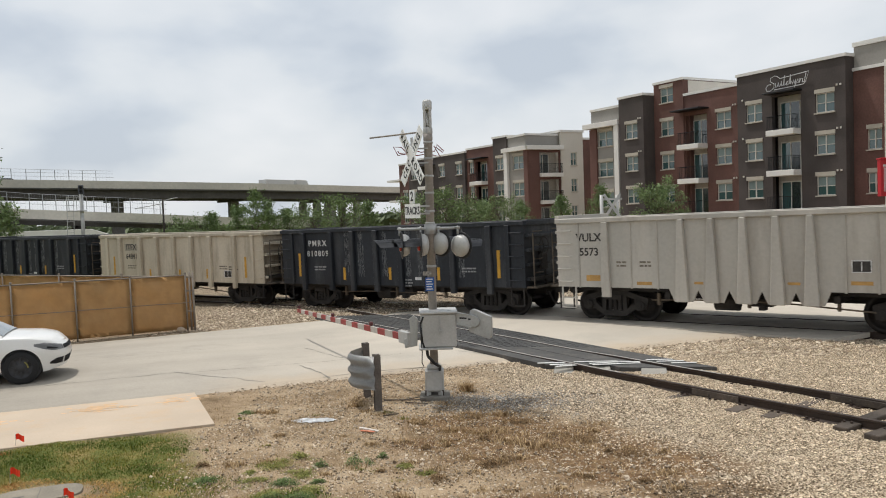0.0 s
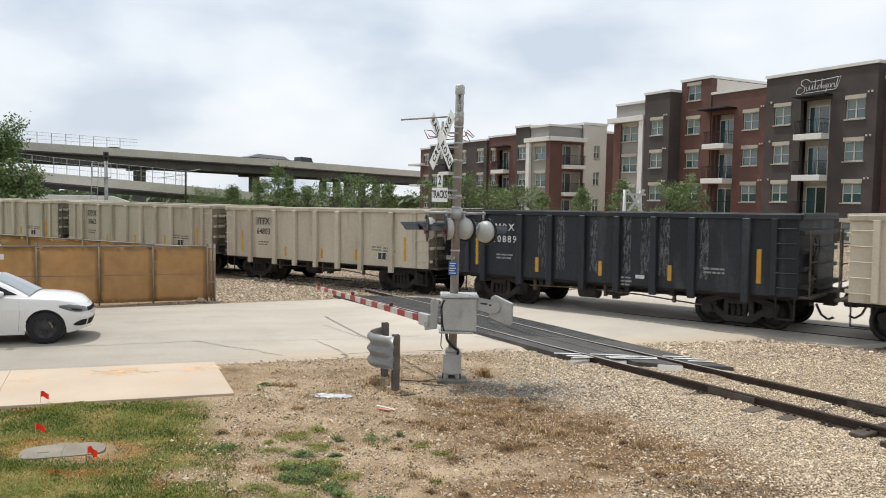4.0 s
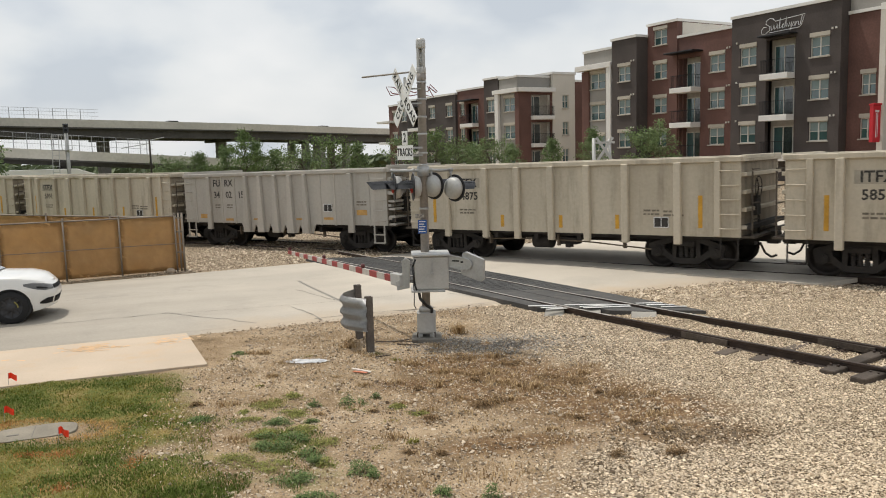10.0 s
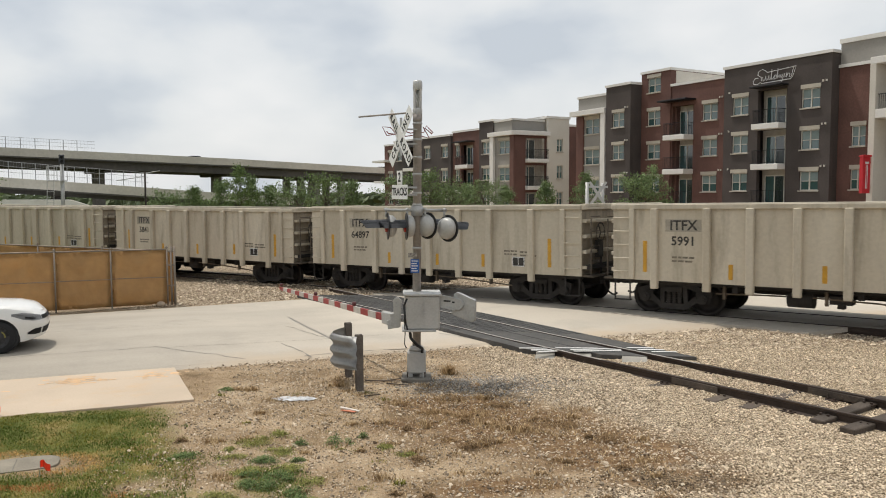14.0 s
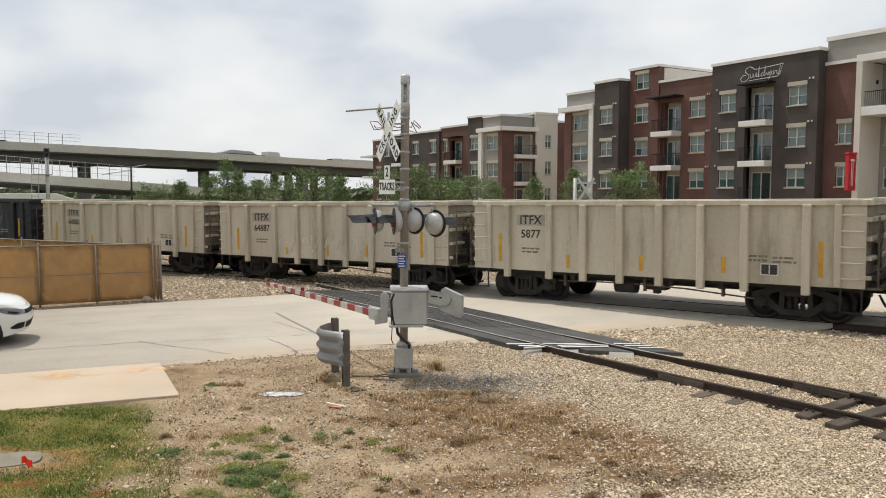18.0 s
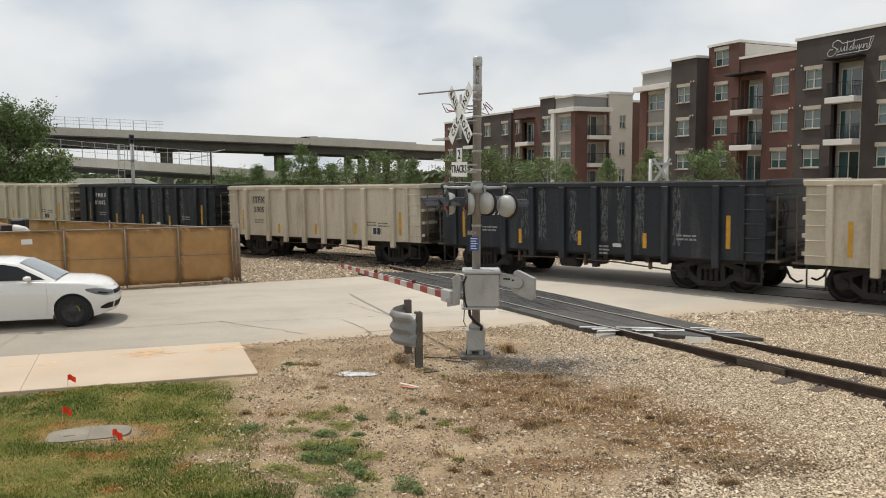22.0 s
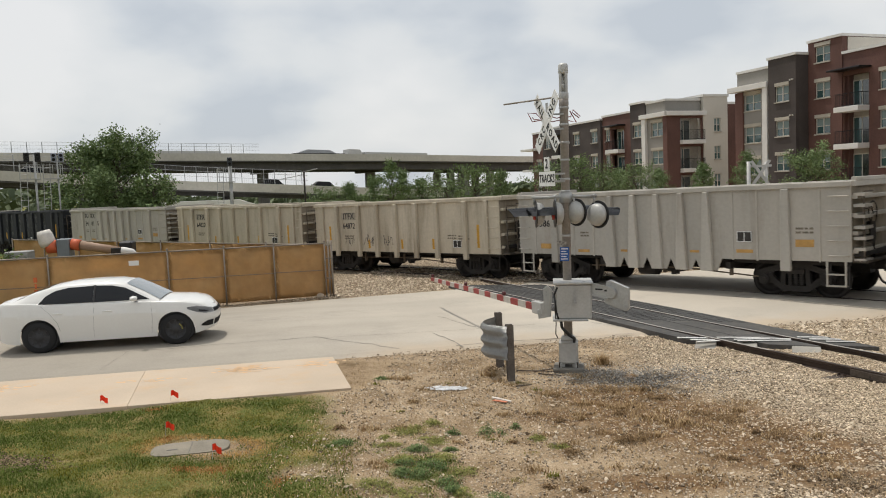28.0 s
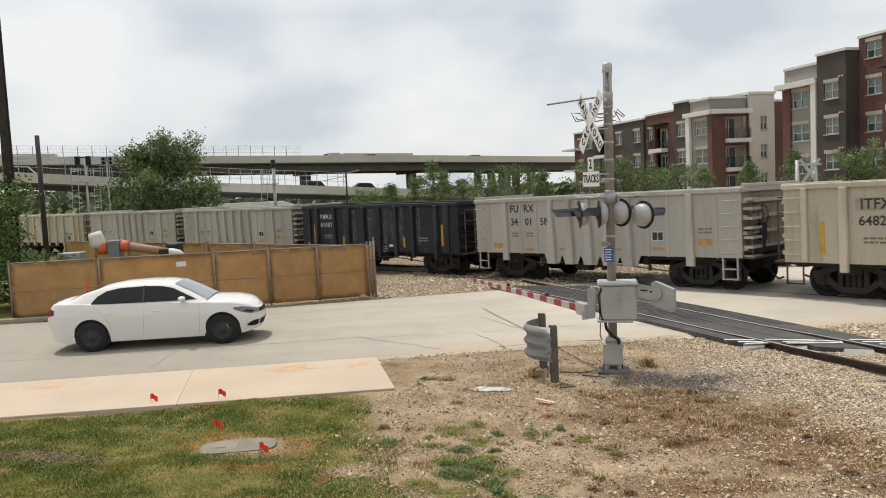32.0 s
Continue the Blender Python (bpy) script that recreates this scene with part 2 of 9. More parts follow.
def gz(x, y):
    """Height of the ground."""
    u, v = road_uv(x, y)
    w = smooth01(-x, 3.0, 8.0)
    return tilt(x) * smooth01(v, 0.5 + 4.5 * w, 5.0 + 4.0 * w)


def on_track(s, off=0.0):
    """A point on the main track, s metres along from P0, off metres outward of the near car side, and the heading."""
    lim = min(40.0, max(-85.0, s))
    a = TA0 - lim / TRK_R
    p = TC + Vector((math.cos(a), math.sin(a), 0)) * (TRK_R + off)
    d = Vector((math.sin(a), -math.cos(a), 0))
    p = p + d * (s - lim)
    p.z = track_z(s)
    return p, math.degrees(math.atan2(d.y, d.x))


# ---- ground ----
def ground_material():
    m = bpy.data.materials.new("earth")
    m.use_nodes = True
    n, l = m.node_tree.nodes, m.node_tree.links
    b = n["Principled BSDF"]
    b.inputs["Roughness"].default_value = 0.95
    b.inputs["Specular IOR Level"].default_value = 0.2
    co = n.new("ShaderNodeTexCoord")

    def noise_tex(scale, detail=6.0, rough=0.6):
        t = n.new("ShaderNodeTexNoise")
        t.inputs["Scale"].default_value, t.inputs["Detail"].default_value, t.inputs["Roughness"].default_value = scale, detail, rough
        l.new(co.outputs["Object"], t.inputs["Vector"])
        return t.outputs["Fac"]

    def ramp(fac, *stops):
        r = n.new("ShaderNodeValToRGB")
        e = r.color_ramp.elements
        e[0].position, e[0].color = stops[0][0], (*stops[0][1], 1)
        e[1].position, e[1].color = stops[-1][0], (*stops[-1][1], 1)
        for p, c in stops[1:-1]:
            e.new(p).color = (*c, 1)
        l.new(fac, r.inputs[0])
        return r.outputs[0]

    def mixed(fac, a, c):
        x = n.new("ShaderNodeMix")
        x.data_type = "RGBA"
        l.new(fac, x.inputs["Factor"])
        l.new(a, x.inputs["A"])
        l.new(c, x.inputs["B"])
        return x.outputs["Result"]

    def mask(name, lo, hi, wob, scale):
        a = n.new("ShaderNodeAttribute")
        a.attribute_name = name
        ad = n.new("ShaderNodeMath")
        ad.operation = "MULTIPLY_ADD"
        l.new(noise_tex(scale, 5.0), ad.inputs[0])
        ad.inputs[1].default_value = wob
        l.new(a.outputs["Fac"], ad.inputs[2])
        r = n.new("ShaderNodeMapRange")
        r.inputs["From Min"].default_value, r.inputs["From Max"].default_value = lo + wob / 2, hi + wob / 2
        l.new(ad.outputs[0], r.inputs["Value"])
        return r.outputs[0]

    v = n.new("ShaderNodeTexVoronoi")
    v.inputs["Scale"].default_value = 44.0
    l.new(co.outputs["Object"], v.inputs["Vector"])
    v2 = n.new("ShaderNodeTexVoronoi")
    v2.inputs["Scale"].default_value = 60.0
    l.new(co.outputs["Object"], v2.inputs["Vector"])
    dirt = ramp(noise_tex(1.1, 9.0, 0.7), (0.28, (0.15, 0.10, 0.053)), (0.44, (0.30, 0.216, 0.131)), (0.56, (0.41, 0.307, 0.197)), (0.74, (0.58, 0.46, 0.315)))
    pebble = ramp(v2.outputs["Color"], (0.0, (0.12, 0.08, 0.045)), (0.5, (0.33, 0.235, 0.14)), (0.82, (0.49, 0.375, 0.25)), (1.0, (0.72, 0.60, 0.44)))
    dirt = mixed(mask("none", 0.30, 0.62, 1.0, 7.0), dirt, pebble)
    grit = ramp(noise_tex(95.0, 3.0, 0.7), (0.32, (0.55, 0.52, 0.48)), (0.5, (1, 1, 1)), (0.72, (1.32, 1.3, 1.26)))
    gm = n.new("ShaderNodeMix")
    gm.data_type, gm.blend_type = "RGBA", "MULTIPLY"
    gm.inputs["Factor"].default_value = 0.9
    l.new(dirt, gm.inputs["A"])
    l.new(grit, gm.inputs["B"])
    dirt = gm.outputs["Result"]
    stone = ramp(v.outputs["Color"], (0.0, (0.22, 0.16, 0.10)), (0.35, (0.46, 0.365, 0.25)), (0.8, (0.72, 0.605, 0.45)), (1.0, (0.86, 0.76, 0.60)))
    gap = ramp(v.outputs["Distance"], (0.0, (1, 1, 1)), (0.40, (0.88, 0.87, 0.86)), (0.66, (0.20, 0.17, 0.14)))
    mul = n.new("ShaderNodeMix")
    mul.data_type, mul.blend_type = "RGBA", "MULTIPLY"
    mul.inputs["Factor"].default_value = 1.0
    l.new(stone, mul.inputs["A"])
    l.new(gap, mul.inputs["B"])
    dead = ramp(noise_tex(7.0, 8.0, 0.7), (0.3, (0.092, 0.05, 0.025)), (0.55, (0.22, 0.135, 0.068)), (0.78, (0.42, 0.29, 0.165)))
    grass = ramp(noise_tex(2.0, 9.0, 0.65), (0.30, (0.09, 0.115, 0.026)), (0.50, (0.15, 0.155, 0.04)), (0.61, (0.26, 0.21, 0.075)), (0.74, (0.42, 0.31, 0.15)))
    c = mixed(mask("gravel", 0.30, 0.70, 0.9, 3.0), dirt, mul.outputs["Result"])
    c = mixed(mask("dead", 0.24, 0.62, 0.9, 2.4), c, dead)
    c = mixed(mask("grass", 0.32, 0.68, 0.9, 2.2), c, grass)
    l.new(c, b.inputs["Base Color"])
    bp = n.new("ShaderNodeBump")
    bp.inputs["Strength"].default_value, bp.inputs["Distance"].default_value = 0.8, 0.03
    l.new(v.outputs["Distance"], bp.inputs["Height"])
    bp.invert = True
    l.new(bp.outputs[0], b.inputs["Normal"])
    return m


def line_side(x, y, ax, ay, bx, by):
    """Metres to the left of the line from a to b."""
    d = Vector((bx - ax, by - ay)).normalized()
    return d.x * (y - ay) - d.y * (x - ax)


def masks(x, y):
    u, v = road_uv(x, y)
    near = smooth01(-v, -0.3, 0.3)
    grass = smooth01(line_side(x, y, -2.5, 7.0, -4.3, 11.0), -0.9, 0.5) * smooth01(-line_side(x, y, -9.33, 9.27, -3.74, 11.45), -0.4, 0.5)
    grass *= 1 - 0.85 * math.exp(-(((x + 4.75) / 0.95) ** 2 + ((y - 8.75) / 0.55) ** 2))
    for gx, gy, r in ((-1.9, 8.2, 0.55), (-2.3, 9.5, 0.35), (-1.4, 7.2, 0.4), (-2.5, 7.0, 0.7)):
        grass = max(grass, 0.62 * math.exp(-(((x - gx) / r) ** 2 + ((y - gy) / r) ** 2)))
    grass *= 1 - 0.8 * math.exp(-(((x + 3.15) / 0.42) ** 2 + ((y - 8.0) / 0.28) ** 2))
    if x < -14 and v > ROAD_W:
        grass = 0.9
    gravel = smooth01(x + 0.16 * (y - 12) + 1.1 * smooth01(-y, -8.6, -7.2) + 0.5 * smooth01(y, 11.0, 12.2), 0.4, 2.3) * near
    gravel = max(gravel, smooth01(v, ROAD_W - 0.5, ROAD_W + 0.5) * (1.0 if -16 < x < 60 and y < 60 else 0.4))
    dead = 0.0
    for gx, gy, rx, ry in ((0.9, 10.4, 1.5, 0.9), (0.1, 11.3, 1.1, 0.6), (2.0, 9.3, 1.2, 0.45), (0.6, 12.3, 1.0, 0.35), (0.5, 8.0, 0.9, 0.3), (2.4, 8.25, 0.9, 0.36), (1.1, 9.8, 1.8, 0.75), (1.9, 8.9, 1.3, 0.4), (-0.4, 10.3, 0.8, 0.35)):
        dead = max(dead, math.exp(-(((x - gx) / rx) ** 2 + ((y - gy) / ry) ** 2)))
    return grass, gravel * (1 - 0.75 * dead), 0.95 * dead * near


def build_ground():
    xs = [-2500, -1200, -600, -300, -160, -100, -70, -50, -38, -30, -25, -21] + [-18 + 0.3 * i for i in range(121)] + [20, 24, 30, 38, 50, 70, 100, 160, 300, 600, 1200, 2500]
    ys = [-2500, -1000, -400, -150, -60, -25, -10, -4, 0, 2] + [3.5 + 0.3 * i for i in range(92)] + [32, 34.5, 38, 43, 50, 60, 75, 100, 150, 250, 500, 1000, 2500]
    pts, g1, g2, g3 = [], [], [], []
    for y in ys:
        for x in xs:
            u, v = road_uv(x, y)
            z = gz(x, y)
            if -18 < x < 18 and 3.5 < y < 31:
                off = 0.05 * noise.noise((x * 0.6, y * 0.6, 0)) + 0.018 * noise.noise((x * 2.3, y * 2.3, 3))
                z += off * smooth01(abs(v - ROAD_W / 2) - ROAD_W / 2, 0.0, 1.0)
            z -= 0.05 * smooth01(ROAD_W / 2 + 0.1 - abs(v - ROAD_W / 2), 0.0, 0.35)
            pts.append((x, y, z))
            a, c, d = masks(x, y)
            g1.append(a), g2.append(c), g3.append(d)
    w = len(xs)
    faces = [(j * w + i, j * w + i + 1, (j + 1) * w + i + 1, (j + 1) * w + i) for j in range(len(ys) - 1) for i in range(w - 1)]
    me = bpy.data.meshes.new("ground")
    me.from_pydata(pts, [], faces)
    for name, vals in (("grass", g1), ("gravel", g2), ("dead", g3)):
        at = me.attributes.new(name, "FLOAT", "POINT")
        at.data.foreach_set("value", vals)
    me.polygons.foreach_set("use_smooth", [True] * len(faces))
    me.materials.append(ground_material())
    tagged(new("ground", me), "dry tan dirt with pale gravel and patchy grass", "ground", kind="structure")


build_ground()
CONC = mat("street_concrete", (0.52, 0.465, 0.385), 0.9, var=0.08, scale=0.35, fine=30, bump=0.2, col2=(0.44, 0.395, 0.33), dirt=0.4, dirt_col=(0.32, 0.29, 0.245))


def worn_lanes(m):
    """Greyer worn asphalt on the far end of the near lane, bleached concrete towards the tracks."""
    n, l = m.node_tree.nodes, m.node_tree.links
    b = n["Principled BSDF"]
    src = b.inputs["Base Color"].links[0].from_socket
    co = n.new("ShaderNodeTexCoord")
    mp = n.new("ShaderNodeMapping")
    mp.inputs["Rotation"].default_value = (0, 0, -math.atan2(RU.y, RU.x))
    l.new(co.outputs["Object"], mp.inputs["Vector"])
    st = n.new("ShaderNodeMapping")
    st.inputs["Scale"].default_value = (0.06, 1.1, 1.0)
    l.new(mp.outputs[0], st.inputs["Vector"])
    t = n.new("ShaderNodeTexNoise")
    t.inputs["Scale"].default_value, t.inputs["Detail"].default_value = 1.0, 6.0
    l.new(st.outputs[0], t.inputs["Vector"])
    sep = n.new("ShaderNodeSeparateXYZ")
    l.new(mp.outputs[0], sep.inputs[0])
    ad = n.new("ShaderNodeMath")
    ad.operation = "MULTIPLY_ADD"
    ad.inputs[1].default_value = 7.0
    l.new(t.outputs["Fac"], ad.inputs[0])
    l.new(sep.outputs[0], ad.inputs[2])
    r = n.new("ShaderNodeMapRange")
    r.inputs["From Min"].default_value, r.inputs["From Max"].default_value = 0.0, 9.5
    r.inputs["To Min"].default_value, r.inputs["To Max"].default_value = 0.85, 0.0
    l.new(ad.outputs[0], r.inputs["Value"])
    mx = n.new("ShaderNodeMix")
    mx.data_type, mx.blend_type = "RGBA", "MULTIPLY"
    mx.inputs["B"].default_value = (0.60, 0.595, 0.585, 1)
    l.new(r.outputs[0], mx.inputs["Factor"])
    l.new(src, mx.inputs["A"])
    dust = n.new("ShaderNodeTexNoise")
    dust.inputs["Scale"].default_value, dust.inputs["Detail"].default_value = 1.6, 7.0
    l.new(mp.outputs[0], dust.inputs["Vector"])
    da = n.new("ShaderNodeMath")
    da.operation = "MULTIPLY_ADD"
    da.inputs[1].default_value = 1.6
    l.new(dust.outputs["Fac"], da.inputs[0])
    l.new(sep.outputs[1], da.inputs[2])
    dr = n.new("ShaderNodeMapRange")
    dr.inputs["From Min"].default_value, dr.inputs["From Max"].default_value = 15.0, 16.3
    dr.inputs["To Min"].default_value, dr.inputs["To Max"].default_value = 0.85, 0.0
    l.new(da.outputs[0], dr.inputs["Value"])
    du = n.new("ShaderNodeMapRange")
    du.inputs["From Min"].default_value, du.inputs["From Max"].default_value = 0.2, 1.5
    l.new(sep.outputs[0], du.inputs["Value"])
    dm = n.new("ShaderNodeMath")
    dm.operation = "MULTIPLY"
    l.new(dr.outputs[0], dm.inputs[0])
    l.new(du.outputs[0], dm.inputs[1])
    mx2 = n.new("ShaderNodeMix")
    mx2.data_type = "RGBA"
    mx2.inputs["B"].default_value = (0.46, 0.36, 0.25, 1)
    l.new(dm.outputs[0], mx2.inputs["Factor"])
    l.new(mx.outputs["Result"], mx2.inputs["A"])
    l.new(mx2.outputs["Result"], b.inputs["Base Color"])


worn_lanes(CONC)


def build_road():
    """The street surface: a gently warped sheet with a thickness at its edges."""
    bm = bmesh.new()
    us = [-400, -150, -60, -30, -20] + [-16 + 0.4 * i for i in range(112)] + [35, 50, 90, 200, 400]
    vs = [0.0, 0.25, 1, 2, 3, 4, 5, 6, 7, 8, 8.95, ROAD_W]
    grid = []
    for u in us:
        row = []
        for k, v in enumerate(vs):
            wob = 0.0
            if k in (0, len(vs) - 1) and -16 < u < 28:
                wob = 0.22 * noise.noise((u * 0.7, v, 7)) + 0.08 * noise.noise((u * 2.9, v, 2))
                if k == 0 and u < 0:
                    wob = 0.0
            p = R0 + RU * u + RV * (v + wob)
            row.append(bm.verts.new((p.x, p.y, gz(p.x, p.y) + (0.022 if 0 < k < len(vs) - 1 else -0.03))))
        grid.append(row)
    for a, b in zip(grid, grid[1:]):
        for i in range(len(vs) - 1):
            bm.faces.new((a[i], b[i], b[i + 1], a[i + 1]))
    solid("road", bm, CONC, "sun-bleached grey concrete street surface", "road", kind="structure")


build_road()

# ---- tracks ----
RUST = mat("rail_steel", (0.060, 0.040, 0.030), 0.65, 0.3, 0.2, 4, 50, 0.2)
SHINE = mat("rail_head", (0.44, 0.41, 0.37), 0.5, 0.3, 0.1, 4, 40)
TIE = mat("tie_wood", (0.11, 0.085, 0.065), 0.95, 0, 0.25, 2, 30, 0.6, rand=0.25)
RUBBER = mat("crossing_rubber", (0.080, 0.079, 0.077), 0.8, 0, 0.2, 1.5, 60, 0.5, dirt=0.4, dirt_col=(0.20, 0.18, 0.15))
SMOOTH = mat("smooth_crossing_panel", (0.075, 0.072, 0.068), 0.8, 0, 0.15, 2, 40, 0.2, dirt=0.5, dirt_col=(0.16, 0.14, 0.115))
ASPH = mat("worn_asphalt", (0.48, 0.435, 0.365), 0.9, 0, 0.10, 1.0, 40, 0.2, dirt=0.4, dirt_col=(0.26, 0.235, 0.20))
WHITE_P = mat("road_paint_white", (0.72, 0.71, 0.68), 0.8, 0, 0.12, 3, 40, dirt=0.5, dirt_col=(0.35, 0.31, 0.26))
PALE = mat("pale_concrete", (0.360, 0.338, 0.295), 0.9, 0, 0.1, 2, 30, 0.2)


def rail_mesh(path, z_of):
    """A rail profile swept along points: foot, web and head."""
    prof = [(-0.07, -0.16), (0.07, -0.16), (0.07, -0.145), (0.012, -0.12), (0.012, -0.045), (0.036, -0.03), (0.036, 0.0), (-0.036, 0.0), (-0.036, -0.03), (-0.012, -0.045), (-0.012, -0.12), (-0.07, -0.145)]
    bm = bmesh.new()
    rings = []
    for p, d in path:
        nrm = Vector((d.y, -d.x, 0))
        rings.append([bm.verts.new(p + nrm * a + Vector((0, 0, z_of(p) + b))) for a, b in prof])
    for a, b in zip(rings, rings[1:]):
        for i in range(len(prof)):
            bm.faces.new((a[i], a[(i + 1) % len(prof)], b[(i + 1) % len(prof)], b[i]))
    bm.faces.new(rings[0])
    bm.faces.new(rings[-1][::-1])
    return bm


def head_strip(path, z_of):
    bm = bmesh.new()
    prev = None
    for p, d in path:
        nrm = Vector((d.y, -d.x, 0))
        z = Vector((0, 0, z_of(p) + 0.002))
        cur = [bm.verts.new(p + nrm * a + z) for a in (-0.026, 0.026)]
        if prev:
            bm.faces.new((prev[0], prev[1], cur[1], cur[0]))
        prev = cur
    return bm


def bend(a):
    """The second track swings gently outward on the near side of the street."""
    return 0.042 * max(0.0, -a) + 0.003 * min(8.0, max(0.0, -a)) ** 2


def second_at(a, side=0.0):
    """A point on the second track, a metres beyond the crossing's end."""
    return NO + ND * a + NN * (side + bend(a))


def near_z(p):
    """Rail-top height of the second track."""
    return 0.125 * (1 - smooth01(road_uv(p.x, p.y)[1], -1.6, 0.2)) + (gz(p.x, p.y) + 0.10) * smooth01(road_uv(p.x, p.y)[1], -1.6, 0.2)


def build_tracks():
    second = thing("railway_track", Matrix(), "rusty second railway track on worn timber ties", "railway track", kind="structure")
    for side in (-HG, HG):
        path = [(second_at(a, side), ND) for a in [-30, -20, -12] + [-9 + 0.6 * i for i in range(37)]]
        part("rail", rail_mesh(path, near_z), RUST, second, "rusty steel rail")
        part("rail_head", head_strip([q for q in path if (q[0] - NO).dot(ND) > -1.6 - side], near_z), SHINE, second, "worn pale rail head")
    me = data("tie", box(bmesh.new(), (-1.0, -0.10, -0.16), (1.0, 0.10, 0)), TIE, 0.012)
    rng = random.Random(4)
    for i in range(52):
        a = -27 + 0.52 * i
        if a > -1.6:
            break
        p = second_at(a)
        q = pose(p.x, p.y, (0.055 if a < -4.2 else 0.0) + rng.uniform(-0.03, 0.012), 0, rng.uniform(-0.6, 0.6), 36 + rng.uniform(-2.5, 2.5))
        share("tie", me, second, q @ pose(rng.uniform(-0.08, 0.08), 0, 0))
    plate = bmesh.new()
    box(plate, (-0.16, -0.09, 0), (0.16, 0.09, 0.02))
    for sx in (-0.11, 0.11):
        for sy in (-0.05, 0.05):
            box(plate, (sx - 0.015, sy - 0.015, 0.02), (sx + 0.015, sy + 0.015, 0.05))
    pm = data("tie_plate", plate, RUST)
    for i in range(0, 49):
        a = -27 + 0.52 * i
        for side in (-HG, HG):
            p = second_at(a, side)
            if a < -1.6:
                share("tie_plate", pm, second, pose(p.x, p.y, 0.03 if a < -4.2 else -0.02, 0, 0, 36))
    bar = bmesh.new()
    box(bar, (-0.060, -0.42, -0.115), (-0.013, 0.42, -0.022))
    for k in range(4):
        tube(bar, (-0.075, -0.33 + 0.22 * k, -0.07), (-0.02, -0.33 + 0.22 * k, -0.075), 0.018, 6)
    bmj = data("joint_bar", bar, TIE)
    for side, a in ((-HG, -2.55), (HG, -4.15), (-HG, -9.0), (HG, -8.2)):
        p = second_at(a, side)
        share("joint_bar", bmj, second, pose(p.x, p.y, near_z(p), 0, 0, 36))
        share("joint_bar", bmj, second, pose(p.x, p.y, near_z(p), 0, 0, 216))

    main = thing("railway_track", Matrix(), "main railway track with bright rails on ballast", "railway track", kind="structure")
    for off in (0.75, 2.255):
        path = []
        for s in [-120, -85, -60] + [-45 + 1.5 * i for i in range(54)] + [60]:
            p, h = on_track(s, off)
            path.append((Vector((p.x, p.y, 0)), Vector((math.cos(radians(h)), math.sin(radians(h)), 0))))
        zz = lambda p: track_z((p - P0).dot(TD))
        part("rail", rail_mesh(path, zz), RUST, main, "steel rail")
        part("rail_head", head_strip(path, zz), SHINE, main, "polished rail head")
    rng = random.Random(5)
    for i in range(150):
        s = -60 + 0.56 * i
        p, h = on_track(s, 1.5)
        v = road_uv(p.x, p.y)[1]
        if -0.8 < v < ROAD_W + 0.4:
            continue
        share("tie", me, main, pose(p.x, p.y, p.z - 0.15 + rng.uniform(-0.02, 0.01), 0, 0, h + 90 + rng.uniform(-2, 2)))
    # rubber crossing panels of both tracks, cut along the street
    cross = thing("level_crossing", Matrix(), "black rubber level crossing panels with raised chevron tread", "level crossing", kind="structure")
    u_dir = RU
    for lo, hi in ((-0.90, -0.60), (-0.49, -0.01), (0.01, 0.49), (0.60, 1.18)):
        for k in range(5):
            bm = bmesh.new()
            a0, a1 = (0.30, 2.75) if k == 0 else (0.72 + 2.05 * k, 0.72 + 2.05 * k + 2.03)
            cs = []
            for a, o in ((a0, lo), (a0, hi), (a1, hi), (a1, lo)):
                cs.append(NO + NN * o + ND * (a - 1.05 * o))
            lowz = [gz(p.x, p.y) - 0.04 for p in cs]
            b0 = [bm.verts.new((p.x, p.y, z)) for p, z in zip(cs, lowz)]
            t0 = [bm.verts.new((p.x, p.y, z + 0.132)) for p, z in zip(cs, lowz)]
            bm.faces.new(t0)
            for i in range(4):
                bm.faces.new((b0[i], b0[(i + 1) % 4], t0[(i + 1) % 4], t0[i]))
            pn = part("panel", bm, RUBBER if k else SMOOTH, cross, "" if k else "smooth dark end panel")
            if k == 0:
                continue
            # raised chevrons
            ch = bmesh.new()
            width = hi - lo
            nrow, ncol = 15, max(1, round(width / 0.13))
            for r in range(nrow):
                for c in range(ncol):
                    for sgn in (-1, 1):
                        oc = lo + width * (c + 0.5) / ncol
                        ac = a0 + 2.03 * (r + 0.5) / nrow
                        p = NO + NN * oc + ND * (ac - 1.05 * oc)
                        z = gz(p.x, p.y) + 0.092
                        m = Matrix.Translation((p.x, p.y, z)) @ Matrix.Rotation(radians(34 + sgn * 38), 4, "Z") @ pose(0.035 * sgn, 0, 0)
                        box(ch, (-0.05, -0.010, 0), (0.05, 0.010, 0.006), m)
            part("tread", ch, RUBBER, pn)
